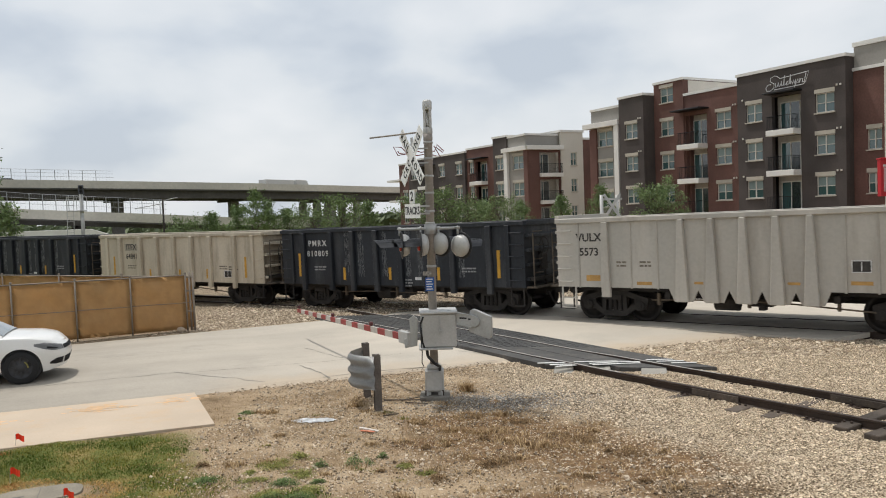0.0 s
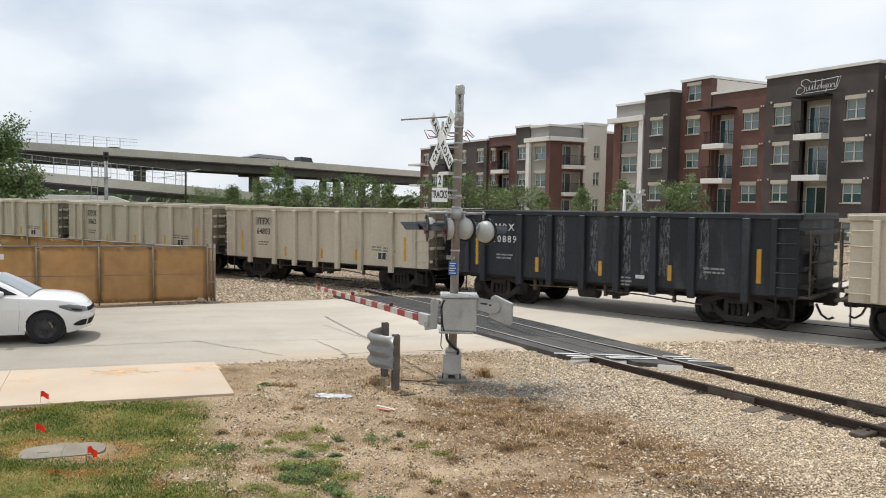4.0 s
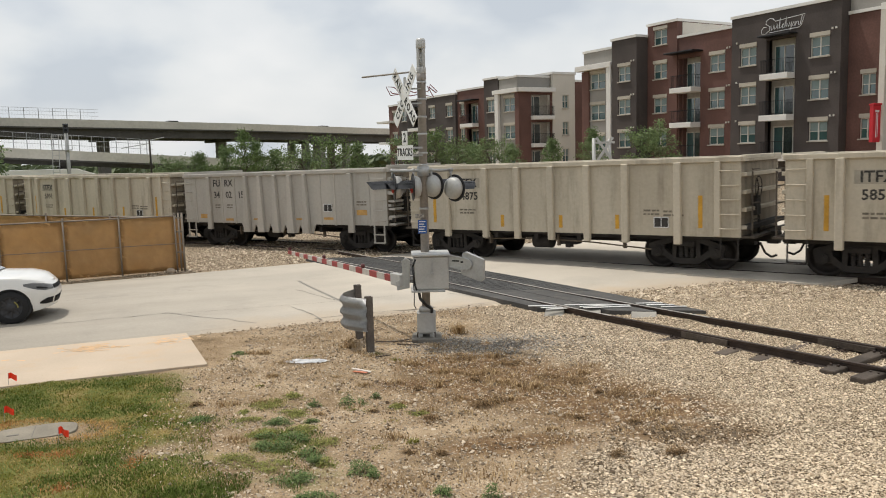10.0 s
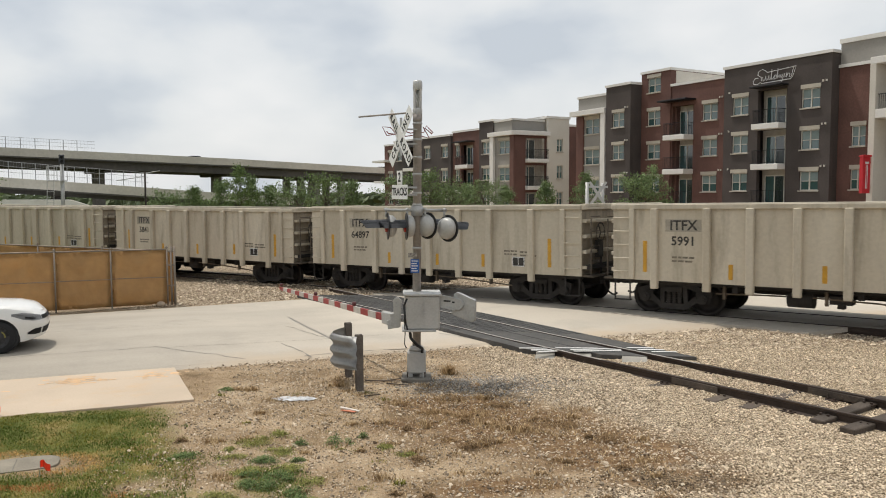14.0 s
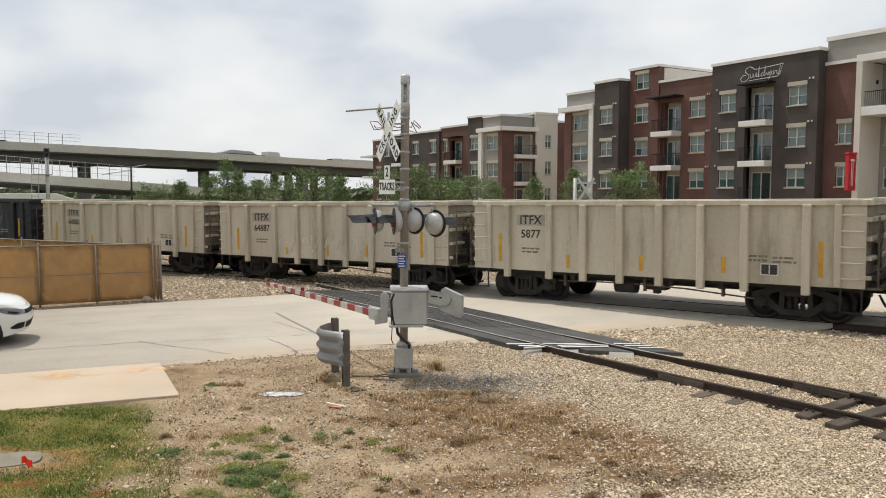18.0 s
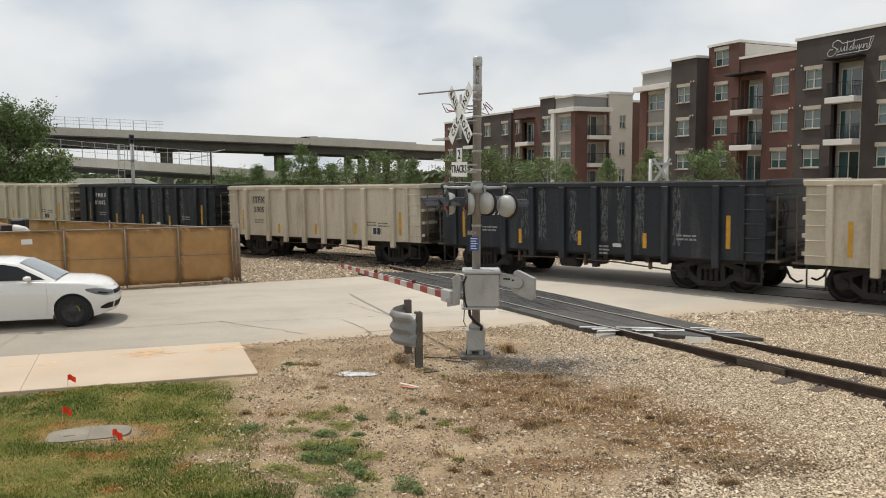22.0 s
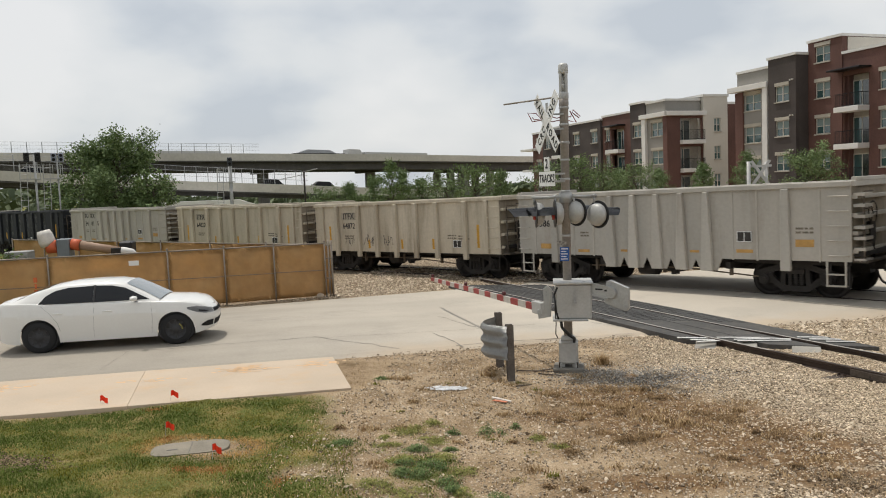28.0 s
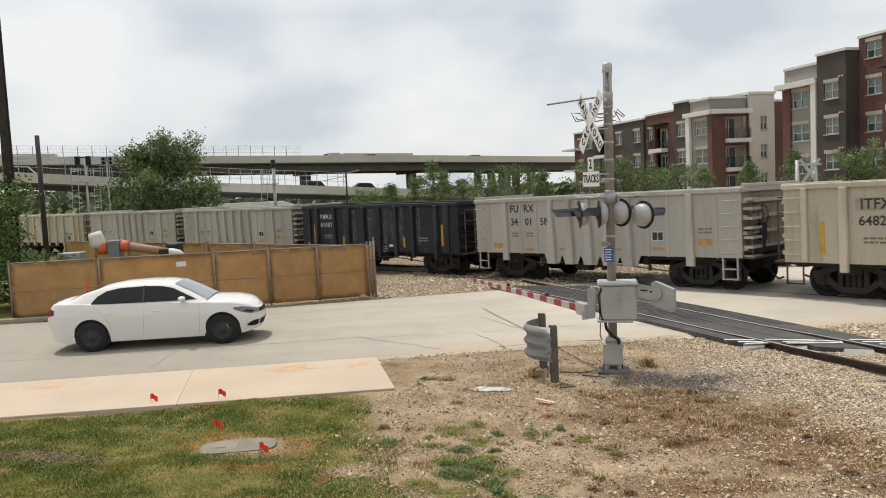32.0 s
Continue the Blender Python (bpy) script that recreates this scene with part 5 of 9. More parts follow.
def far_signal():
    p = az(10.6, 27.5)
    m = thing("crossing_signal", pose(p.x, p.y, gz(p.x, p.y)), "silver crossing signal on the far side of the tracks", "crossing signal")
    part("mast", tube(bmesh.new(), (-0.30, 0, 0), (-0.30, 0, 3.35), 0.06, 14), SILVER, m)
    part("crossbar", box(bmesh.new(), (-0.36, -0.03, 3.16), (0.40, 0.03, 3.23)), SILVER, m)
    part("mast", tube(bmesh.new(), (0.28, 0, 2.0), (0.22, 0, 3.32), 0.045, 12), SILVER, m, "second silver pipe")
    part("blade", box(bmesh.new(), (-0.5, -0.05, -0.045), (0.5, -0.04, 0.045)), SILVER, m, "dull crossbuck blade back", 0, pose(0.05, -0.05, 2.95, 0, 56, 0))
    part("blade", box(bmesh.new(), (-0.5, -0.05, -0.045), (0.5, -0.04, 0.045)), SILVER, m, "white crossbuck blade", 0, pose(0.05, -0.035, 2.95, 0, -56, 0))
    part("foot", box(bmesh.new(), (-0.45, -0.15, -0.1), (-0.15, 0.15, 0.5)), SILVER, m)


far_signal()


def guardrail():
    g = thing("guardrail_end", Matrix(), "curved galvanised guardrail end on two short posts", "guardrail")
    for x, y, h in ((-1.38, 12.08, 0.88), (-1.66, 12.98, 0.92)):
        bm = bmesh.new()
        for a, b in (((-0.055, -0.05, -0.3), (0.055, -0.04, h)), ((-0.055, 0.04, -0.3), (0.055, 0.05, h)), ((-0.006, -0.04, -0.3), (0.006, 0.04, h))):
            box(bm, a, b)
        part("post", bm, mat("rusty_post", (0.17, 0.145, 0.125), 0.8, 0.2, 0.2, 5, 40, 0.3), g, "rusty grey I-section post", 0, pose(x, y, 0, 0, 0, 20))
    # W-beam bent round in an arc
    bm = bmesh.new()
    prof = [(0.0, 0.185), (0.03, 0.165), (0.05, 0.14), (0.05, 0.12), (0.01, 0.085), (0.0, 0.065), (0.01, 0.045), (0.05, 0.012), (0.05, -0.012), (0.01, -0.045), (0.0, -0.065), (0.01, -0.085), (0.05, -0.12), (0.05, -0.14), (0.03, -0.165), (0.0, -0.185)]
    rings = []
    a, b = Vector((-1.40, 12.0, 0)), Vector((-1.62, 13.0, 0))
    for i in range(15):
        u = i / 14
        base = a.lerp(b, u) + Vector((-0.32, -0.10, 0)) * math.sin(math.pi * u) ** 0.8
        du = 0.02
        nxt = a.lerp(b, u + du) + Vector((-0.32, -0.10, 0)) * max(0.0, math.sin(math.pi * min(1.0, u + du))) ** 0.8
        d = (nxt - base).normalized() if i < 14 else Vector((0.3, 0.95, 0)).normalized()
        out = Vector((-d.y, d.x, 0))
        rings.append([bm.verts.new(base + out * o + Vector((0, 0, 0.60 + z * 1.42))) for o, z in prof])
    for p, q in zip(rings, rings[1:]):
        for i in range(len(prof) - 1):
            f = bm.faces.new((p[i], p[i + 1], q[i + 1], q[i]))
            f.smooth = True
    bmesh.ops.solidify(bm, geom=list(bm.faces), thickness=0.006)
    rail = part("rail", bm, GALV, g, "bent galvanised corrugated rail")
    for z in (0.45, 0.575, 0.70):
        t = bmesh.new()
        tube(t, (-1.44, 12.02, z), (-1.40, 12.06, z), 0.018, 8)
        part("bolt", t, RUST, rail)


guardrail()


def sidewalk():
    s = thing("sidewalk", Matrix(), "tan concrete sidewalk slabs with faint orange paint", "sidewalk", kind="structure")
    TAN = mat("tan_slab", (0.52, 0.42, 0.315), 0.9, 0, 0.06, 0.8, 40, 0.15, dirt=0.5, dirt_col=(0.52, 0.35, 0.20))
    far0, near0 = Vector((-4.78, 13.58, 0)), Vector((-3.74, 11.42, 0))
    step = -RU
    joints = [0.0, 3.25, 6.5, 9.75, 13.0, 16.3, 19.5]
    for k, (a, b) in enumerate(zip(joints, joints[1:])):
        c = [far0 + step * a, far0 + step * (b - 0.003), near0 + step * (b - 0.003) + step * 0.0, near0 + step * a]
        bm = bmesh.new()
        lo = [bm.verts.new((p.x, p.y, -0.06)) for p in c]
        hi = [bm.verts.new((p.x, p.y, 0.046)) for p in c]
        bm.faces.new(hi)
        for i in range(4):
            bm.faces.new((lo[i], lo[(i + 1) % 4], hi[(i + 1) % 4], hi[i]))
        part("slab", bm, TAN, s, "", 0.005)
    OP = mat("orange_spray", (0.70, 0.46, 0.26), 0.9, 0, 0.1)
    BP = mat("blue_spray", (0.30, 0.42, 0.55), 0.9, 0, 0.1)
    rng = random.Random(3)
    for u, v, w, m, n in ((1.55, 0.5, 0.45, OP, 70), (0.35, 0.5, 0.4, OP, 34), (3.1, 0.8, 0.5, OP, 20), (5.5, 0.55, 0.8, OP, 44), (6.1, 2.2, 0.3, OP, 18), (7.6, 0.7, 0.8, OP, 30), (8.3, 1.3, 0.5, BP, 22), (9.6, 0.9, 0.7, OP, 24)):
        bm = bmesh.new()
        for i in range(n):
            p = far0 + step * (u + rng.gauss(0, w * 0.5)) + (near0 - far0).normalized() * (v + rng.gauss(0, 0.12))
            ln, wd = rng.uniform(0.03, 0.16), rng.uniform(0.008, 0.03)
            mm = Matrix.Translation((p.x, p.y, 0.0474 + 0.00003 * i)) @ Matrix.Rotation(radians(20 + rng.gauss(0, 14)), 4, "Z")
            vs = [bm.verts.new(mm @ Vector(q)) for q in ((-ln / 2, -wd, 0), (ln / 2, -wd, 0), (ln / 2, wd, 0), (-ln / 2, wd, 0))]
            bm.faces.new(vs)
        part("paint_mark", bm, m, s, "faint utility paint mark")
    kb = bmesh.new()
    # kerb and gutter line on the far side of the street, at the left
    for a, b in ((Vector((-16.6, 19.25, 0)), Vector((-60.0, 3.0, 0))),):
        d = (b - a).normalized()
        box(kb, (0, -0.08, -0.25), ((b - a).length, 0.08, 0.0), Matrix.Translation((a.x, a.y, gz(a.x, a.y) + 0.12)) @ Matrix.Rotation(math.atan2(d.y, d.x), 4, "Z"))
    solid("kerb", kb, CONC, "low concrete kerb", "kerb", kind="structure", bevel=0.02)


sidewalk()


def street_cracks():
    """Tar-dark cracks and joints as thin sunken ribbons on the street."""
    TAR = mat("crack_tar", (0.30, 0.275, 0.235), 0.9, 0, 0.15)
    rng = random.Random(9)
    lines = [((-3.8, 18.4), (-2.6, 16.7), 0.020), ((-3.4, 15.95), (-2.55, 14.5), 0.028), ((-5.9, 15.6), (-3.75, 14.35), 0.020), ((-9.2, 14.2), (-5.7, 15.5), 0.016), ((-5.7, 15.5), (-1.4, 16.9), 0.012), ((-14.0, 12.6), (-9.2, 14.2), 0.009), ((-9.3, 14.2), (-8.75, 12.6), 0.010), ((-0.2, 17.0), (0.9, 16.0), 0.022), ((-12.8, 15.2), (-6.0, 18.6), 0.010), ((-1.6, 14.9), (0.7, 15.75), 0.02), ((-18, 16.0), (-10, 18.9), 0.010), ((-2.7, 14.62), (-0.4, 15.5), 0.016)]
    for i, (a, b, w) in enumerate(lines):
        bm = bmesh.new()
        a, b = Vector((*a, 0)), Vector((*b, 0))
        n = max(5, int((b - a).length / 0.16))
        side = Vector((-(b - a).y, (b - a).x, 0)).normalized()
        prev, off = None, 0.0
        for k in range(n + 1):
            off = 0.88 * off + rng.gauss(0, 0.024)
            p = a.lerp(b, k / n) + side * off
            ww = w * rng.uniform(0.2, 0.9)
            cur = [bm.verts.new((*(p + side * s * ww).to_2d(), gz(p.x, p.y) + 0.0265)) for s in (-1, 1)]
            if prev:
                bm.faces.new((prev[0], cur[0], cur[1], prev[1]))
            prev = cur
        solid("road_crack", bm, TAR, "dark crack in the street concrete", "crack", kind="structure")


street_cracks()


def screen_fence(name_label, start, direction, spacing, height, seed, z_of):
    """Chain-link construction fence with tan privacy fabric: posts, rails and sagging fabric."""
    f = thing("construction_fence", Matrix(), name_label, "fence")
    FAB = mat("tan_fabric", (0.56, 0.375, 0.185), 0.85, 0, 0.08, 1.2, 4.5, 1.0, col2=(0.46, 0.30, 0.14), rand=0.06)
    FPOST = mat("dusty_fence_pipe", (0.26, 0.22, 0.175), 0.6, 0.3, 0.12, 3, 30)
    rng = random.Random(seed)
    acc = 0.0
    pts = [start.copy()]
    for s in spacing:
        acc += s
        pts.append(start + direction * acc)
    side = Vector((direction.y, -direction.x, 0))
    if side.y > 0:
        side = -side
    for i, p in enumerate(pts):
        z = z_of(p)
        t = bmesh.new()
        tube(t, (p.x, p.y, z - 0.2), (p.x, p.y, height + 0.03), 0.024, 10)
        lathe(t, [(0.035, 0.0), (0.035, 0.03), (0.0, 0.05)], Matrix.Translation((p.x, p.y, height + 0.02)), 10, False)
        part("post", t, FPOST, f)
    for p, q in zip(pts, pts[1:]):
        zp, zq = z_of(p), z_of(q)
        t = bmesh.new()
        tube(t, (p.x, p.y, height - 0.02), (q.x, q.y, height - 0.02), 0.022, 8)
        part("top_rail", t, FPOST, f)
        t = bmesh.new()
        zm = (zp + height) / 2
        tube(t, (p.x, p.y, zm), (q.x, q.y, zm), 0.012, 6)
        part("mid_rail", t, FPOST, f)
        bm = bmesh.new()
        nx, nz = max(8, int((q - p).length / 0.16)), 10
        grid = []
        ph = rng.uniform(0, 9)
        for a in range(nx + 1):
            row = []
            for b in range(nz + 1):
                u, v = a / nx, b / nz
                base = p.lerp(q, u)
                z = (zp + (zq - zp) * u) * (1 - v) + (height - 0.03) * v + 0.05 * (1 - v) - 0.02 * math.sin(math.pi * u) * v
                puff = 0.05 * math.sin(math.pi * u) * abs(math.sin(9.0 * (v - 0.55 * u) + ph)) * (0.4 + 0.6 * noise.noise((u * 5, v * 3, ph + 4))) + 0.14 * math.sin(math.pi * u) * math.sin(math.pi * v) * noise.noise((u * 3 + ph, v * 2, ph)) + 0.10 * noise.noise((u * 4 + v * 3 + ph, v * 5, 1.7 + ph)) * math.sin(math.pi * u) + 0.022 * math.sin(14 * (u - 0.6 * v) + ph) * math.sin(math.pi * u)
                o = base - side * (0.05 + puff)
                row.append(bm.verts.new((o.x, o.y, z)))
            grid.append(row)
        for r0, r1 in zip(grid, grid[1:]):
            for b in range(nz):
                fc = bm.faces.new((r0[b], r1[b], r1[b + 1], r0[b + 1]))
                fc.smooth = True
        bmesh.ops.solidify(bm, geom=list(bm.faces), thickness=0.006)
        part("fabric_panel", bm, FAB, f, "tan privacy fabric with creases")
    return f


FD = Vector((-0.937, -0.350, 0))
F0 = Vector((-8.12, 22.72, 0))
fen = screen_fence("chain-link construction fence with tan privacy fabric", F0, FD, [1.5, 1.44, 1.6, 3.28, 2.5], 1.50, 2, lambda p: gz(p.x, p.y) - 0.0)
sc = bmesh.new()
for dx in (0.0, 0.10):
    tube(sc, (F0.x + 0.10 + dx, F0.y + 0.05, -0.3), (F0.x + 0.10 + dx, F0.y + 0.05, 1.56), 0.03, 10)
for z in (0.4, 1.0, 1.4):
    box(sc, (F0.x, F0.y + 0.02, z), (F0.x + 0.22, F0.y + 0.08, z + 0.04))
part("end_post", sc, MATS["dusty_fence_pipe"], fen, "doubled end posts with clamps")
nt = F0 + FD * 5.46
part("notice", box(bmesh.new(), (-0.14, -0.07, -0.07), (0.14, -0.065, 0.07)), WHITEB, fen, "small pale notice", 0, Matrix.Translation((nt.x, nt.y - 0.02, 1.2)) @ Matrix.Rotation(radians(20.5), 4, "Z"))
mk = F0 + FD * 8.15
bmk = bmesh.new()
for z0, w in ((0.45, 0.05), (0.62, 0.03), (0.8, 0.05)):
    box(bmk, (-w, -0.075, z0), (w, -0.07, z0 + 0.14))
part("spray_mark", bmk, mat("orange_mark", (0.65, 0.16, 0.05), 0.8, 0, 0.1), fen, "orange sprayed mark", 0, Matrix.Translation((mk.x, mk.y - 0.02, 0)) @ Matrix.Rotation(radians(20.5), 4, "Z"))
back_dir = Vector((-10.7, 5.3, 0)).normalized()
screen_fence("second tan fabric fence running beside the tracks", F0 + Vector((0.1, 0.3, 0)), back_dir, [3, 3, 3, 3, 3, 3, 3], 1.42, 5, lambda p: gz(p.x, p.y))
rk = bmesh.new()
bmesh.ops.create_icosphere(rk, subdivisions=2, radius=0.13)
for v in rk.verts:
    v.co *= 1 + 0.3 * noise.noise(v.co * 6)
    v.co.z *= 0.7
solid("stone_block", rk, mat("tan_rock", (0.42, 0.33, 0.24), 0.95, 0, 0.15, 6, 40, 0.4), "tan stone weighing down the fence foot", "stone", m=pose(F0.x - 0.12, F0.y - 0.25, gz(F0.x, F0.y) + 0.07))


# ---- the parked white sedan ----
def loft(rings, closed=True):
    bm = bmesh.new()
    vs = [[bm.verts.new(p) for p in r] for r in rings]
    n = len(vs[0])
    for a, b in zip(vs, vs[1:]):
        for i in range(n if closed else n - 1):
            f = bm.faces.new((a[i], a[(i + 1) % n], b[(i + 1) % n], b[i]))
            f.smooth = True
    return bm, vs


def sedan(m, label, paint, lights=True):
    car = thing("sedan", m, label, "car")
    CP = paint
    GL = mat("tinted_car_glass", (0.010, 0.011, 0.013), 0.12, 0, 0.05, spec=0.35)
    WS = glass("windscreen_glass", (0.10, 0.13, 0.14), 0.05)
    TY = mat("tyre_rubber", (0.016, 0.016, 0.017), 0.85, 0, 0.1)
    RIM = mat("black_rim", (0.04, 0.04, 0.043), 0.5, 0.3, 0.1)
    HEADL = glass("headlamp", (0.26, 0.26, 0.26), 0.1)
    TAIL = mat("tail_lamp", (0.36, 0.015, 0.015), 0.2, 0, 0.05)
    TRIM = mat("black_trim", (0.02, 0.02, 0.022), 0.6, 0, 0.05)
    WHL = (1.08, 3.73)

    LINE = [(0.10, 0.97), (0.34, 1.02), (0.75, 1.01), (1.3, 0.965), (2.9, 0.935), (3.4, 0.90), (3.9, 0.865), (4.3, 0.785), (4.52, 0.70)]

    def belt(x):
        for (a, p), (b, q) in zip(LINE, LINE[1:]):
            if x <= b:
                return p + (q - p) * max(0.0, (x - a) / (b - a))
        return LINE[-1][1]

    def plan(x):
        """Half width of the body at x."""
        if x > 3.55:
            return 0.885 * max(0.0, 1 - ((x - 3.55) / 0.97) ** 3.4) ** (1 / 2.6)
        if x < 0.95:
            return 0.880 * max(0.0, 1 - ((0.95 - x) / 0.87) ** 4.2) ** (1 / 3.2)
        return 0.885

    def foot(x):
        z = 0.185 + 0.05 * smooth01(x, 4.0, 4.5) + 0.07 * (1 - smooth01(x, 0.1, 0.7))
        for cx in WHL:
            d = abs(x - cx)
            if d < 0.362:
                z = max(z, 0.325 + math.sqrt(0.362 ** 2 - d * d) * 0.985)
            elif d < 0.372:
                z = max(z, 0.32)
        return z

    def tuck(v, x):
        """How far the side leans in, by height."""
        end = smooth01(x, 4.0, 4.52) + 1 - smooth01(x, 0.08, 0.45)
        low = 0.085 * max(0.0, (0.60 - v) / 0.60) ** 1.3 * (1 + 0.3 * end)
        top = max(0.0, (v - 0.62) / 0.38)
        return low + (0.022 * top + 0.030 * top ** 4) * (1 + 1.2 * end) - 0.006 * math.exp(-((v - 0.70) / 0.05) ** 2)

    def skin(x, z, s, off=0.0):
        """A point on the body's side."""
        v = (z - 0.18) / (belt(x) - 0.18)
        w = plan(x)
        k = (w - tuck(v, x) + off) / max(0.02, w)
        end = smooth01(x, 4.05, 4.52) - (1 - smooth01(x, 0.08, 0.5))
        return Vector((x - 0.9 * end * (tuck(v, x) - off), s * w * max(0.0, k), z))

    xs = [0.08, 0.082, 0.088, 0.10, 0.12, 0.15, 0.19, 0.24, 0.31, 0.40, 0.50, 0.60, 0.68]
    for cx in WHL:
        xs += [cx + 0.374 * math.sin(math.pi / 2 * (k - 12) / 12) for k in range(25)] + [cx - 0.362, cx + 0.362]
    xs += [1.6, 1.85, 2.06, 2.3, 2.6, 2.9, 3.15, 3.28, 4.14, 4.20, 4.26, 4.32, 4.37, 4.41, 4.445, 4.47, 4.49, 4.505, 4.515, 4.52]
    xs = sorted(set(round(x, 4) for x in xs))
    VR = [0.0, 0.10, 0.25, 0.42, 0.55, 0.64, 0.69, 0.715, 0.78, 0.87, 0.94, 0.98, 1.0]
    bm = bmesh.new()
    cols = {}
    for s in (-1, 1):
        cols[s] = []
        for x in xs:
            lo, hi = foot(x), belt(x)
            cols[s].append([bm.verts.new(skin(x, lo + (hi - lo) * v, s)) for v in VR])
        for a, b in zip(cols[s], cols[s][1:]):
            for i in range(len(VR) - 1):
                bm.faces.new((a[i], b[i], b[i + 1], a[i + 1])).smooth = True
    deck = []
    for i, x in enumerate(xs):
        p, q = cols[-1][i][-1], cols[1][i][-1]
        mid = [bm.verts.new(p.co.lerp(q.co, k / 6) + Vector((0, 0, 0.032 * (1 - (abs(k - 3) / 3) ** 2.2)))) for k in range(1, 6)]
        deck.append([p] + mid + [q])
    for a, b in zip(deck, deck[1:]):
        for i in range(6):
            bm.faces.new((a[i], b[i], b[i + 1], a[i + 1])).smooth = True
    bmesh.ops.remove_doubles(bm, verts=list(bm.verts), dist=0.0008)
    body = part("body", bm, CP, car, "white painted body")

    def patch(nm, material, xz, s, off, lab, parent, n=6):
        """A lens or trim that follows the body: columns of (x, low, high)."""
        bm = bmesh.new()
        rows = []
        for (xa, la, ha), (xb, lb, hb) in zip(xz, xz[1:]):
            for k in range(n + 1 if (xb, lb, hb) == xz[-1] else n):
                u = k / n
                x, lo, hi = xa + (xb - xa) * u, la + (lb - la) * u, ha + (hb - ha) * u
                rows.append([bm.verts.new(skin(x, lo + (hi - lo) * j / 4, s, off)) for j in range(5)])
        for a, b in zip(rows, rows[1:]):
            for i in range(4):
                bm.faces.new((a[i], b[i], b[i + 1], a[i + 1])).smooth = True
        bmesh.ops.solidify(bm, geom=list(bm.faces), thickness=0.006)
        return part(nm, bm, material, parent, lab)

    # cabin
    prof = [(0.58, 1.045, 0.71), (0.74, 1.105, 0.69), (0.96, 1.205, 0.65), (1.24, 1.285, 0.605), (1.58, 1.335, 0.588), (2.05, 1.352, 0.58), (2.48, 1.34, 0.585), (2.76, 1.285, 0.60), (3.09, 1.12, 0.665), (3.42, 0.925, 0.73)]

    def cabin_base(x):
        return min(belt(x) - 0.012, 0.955) if 0.9 < x < 3.1 else belt(x) - 0.02

    rings = []
    fine = []
    for (xa, za, wa), (xb, zb, wb) in zip(prof, prof[1:]):
        for k in range(3):
            fine.append((xa + (xb - xa) * k / 3, za + (zb - za) * k / 3, wa + (wb - wa) * k / 3))
    fine.append(prof[-1])

    def side_y(x, z, s):
        """The cabin's side at a place on it."""
        for (x0, z0, w0), (x1, z1, w1) in zip(prof, prof[1:]):
            if x0 <= x <= x1:
                u = (x - x0) / (x1 - x0)
                zt, w = z0 + (z1 - z0) * u, w0 + (w1 - w0) * u
                base = cabin_base(x)
                v = max(0.0, (z - base) / max(0.04, zt - base))
                return s * (0.83 + (w - 0.83) * v ** 1.25)
        return s * 0.82

    for x, z, w in fine:
        base = cabin_base(x)
        h = max(0.02, z - base)
        ring = [Vector((x, side_y(x, base + h * v, -1), base + h * v)) for v in (0.0, 0.25, 0.5, 0.75, 0.90)]
        e = abs(side_y(x, base + h * 0.90, 1))
        ring += [Vector((x, -e * 0.93, base + h * 0.975)), Vector((x, -e * 0.75, base + h + 0.004)), Vector((x, -e * 0.35, z + 0.016)), Vector((x, 0, z + 0.020))]
        rings.append(ring + [Vector((p.x, -p.y, p.z)) for p in ring[-2::-1]])
    bm, vs = loft(rings, False)
    for f in bm.faces:
        f.smooth = True
    part("roof", bm, CP, car, "white roof and pillars")

    for s in (-1, 1):
        arcs = (("rear_window", [(1.10, 0.985), (1.5, 0.975), (2.14, 0.97), (2.14, 1.285), (1.66, 1.275), (1.40, 1.225), (1.22, 1.13)]), ("front_window", [(2.19, 0.97), (3.24, 0.965), (3.11, 1.03), (2.75, 1.215), (2.5, 1.27), (2.19, 1.285)]))
        for nm, poly in arcs:
            bm = bmesh.new()
            cx, cz = sum(p[0] for p in poly) / len(poly), sum(p[1] for p in poly) / len(poly)
            edge = [(p[0] + (q[0] - p[0]) * k / 4, p[1] + (q[1] - p[1]) * k / 4) for p, q in zip(poly, poly[1:] + poly[:1]) for k in range(4)]
            last = None
            for f in (1.0, 0.66, 0.33):
                rim = [bm.verts.new((cx + (x - cx) * f, side_y(cx + (x - cx) * f, cz + (z - cz) * f, s) + s * 0.010, cz + (z - cz) * f)) for x, z in edge]
                if last:
                    for i in range(len(rim)):
                        bm.faces.new((last[i], last[(i + 1) % len(rim)], rim[(i + 1) % len(rim)], rim[i]))
                last = rim
            bm.faces.new(last)
            part(nm, bm, GL, car, "dark tinted window")
        tr = bmesh.new()
        tube(tr, (2.165, side_y(2.165, 0.97, s) + s * 0.006, 0.97), (2.165, side_y(2.165, 1.28, s) + s * 0.006, 1.285), 0.026, 6)
        part("pillar_trim", tr, TRIM, car)
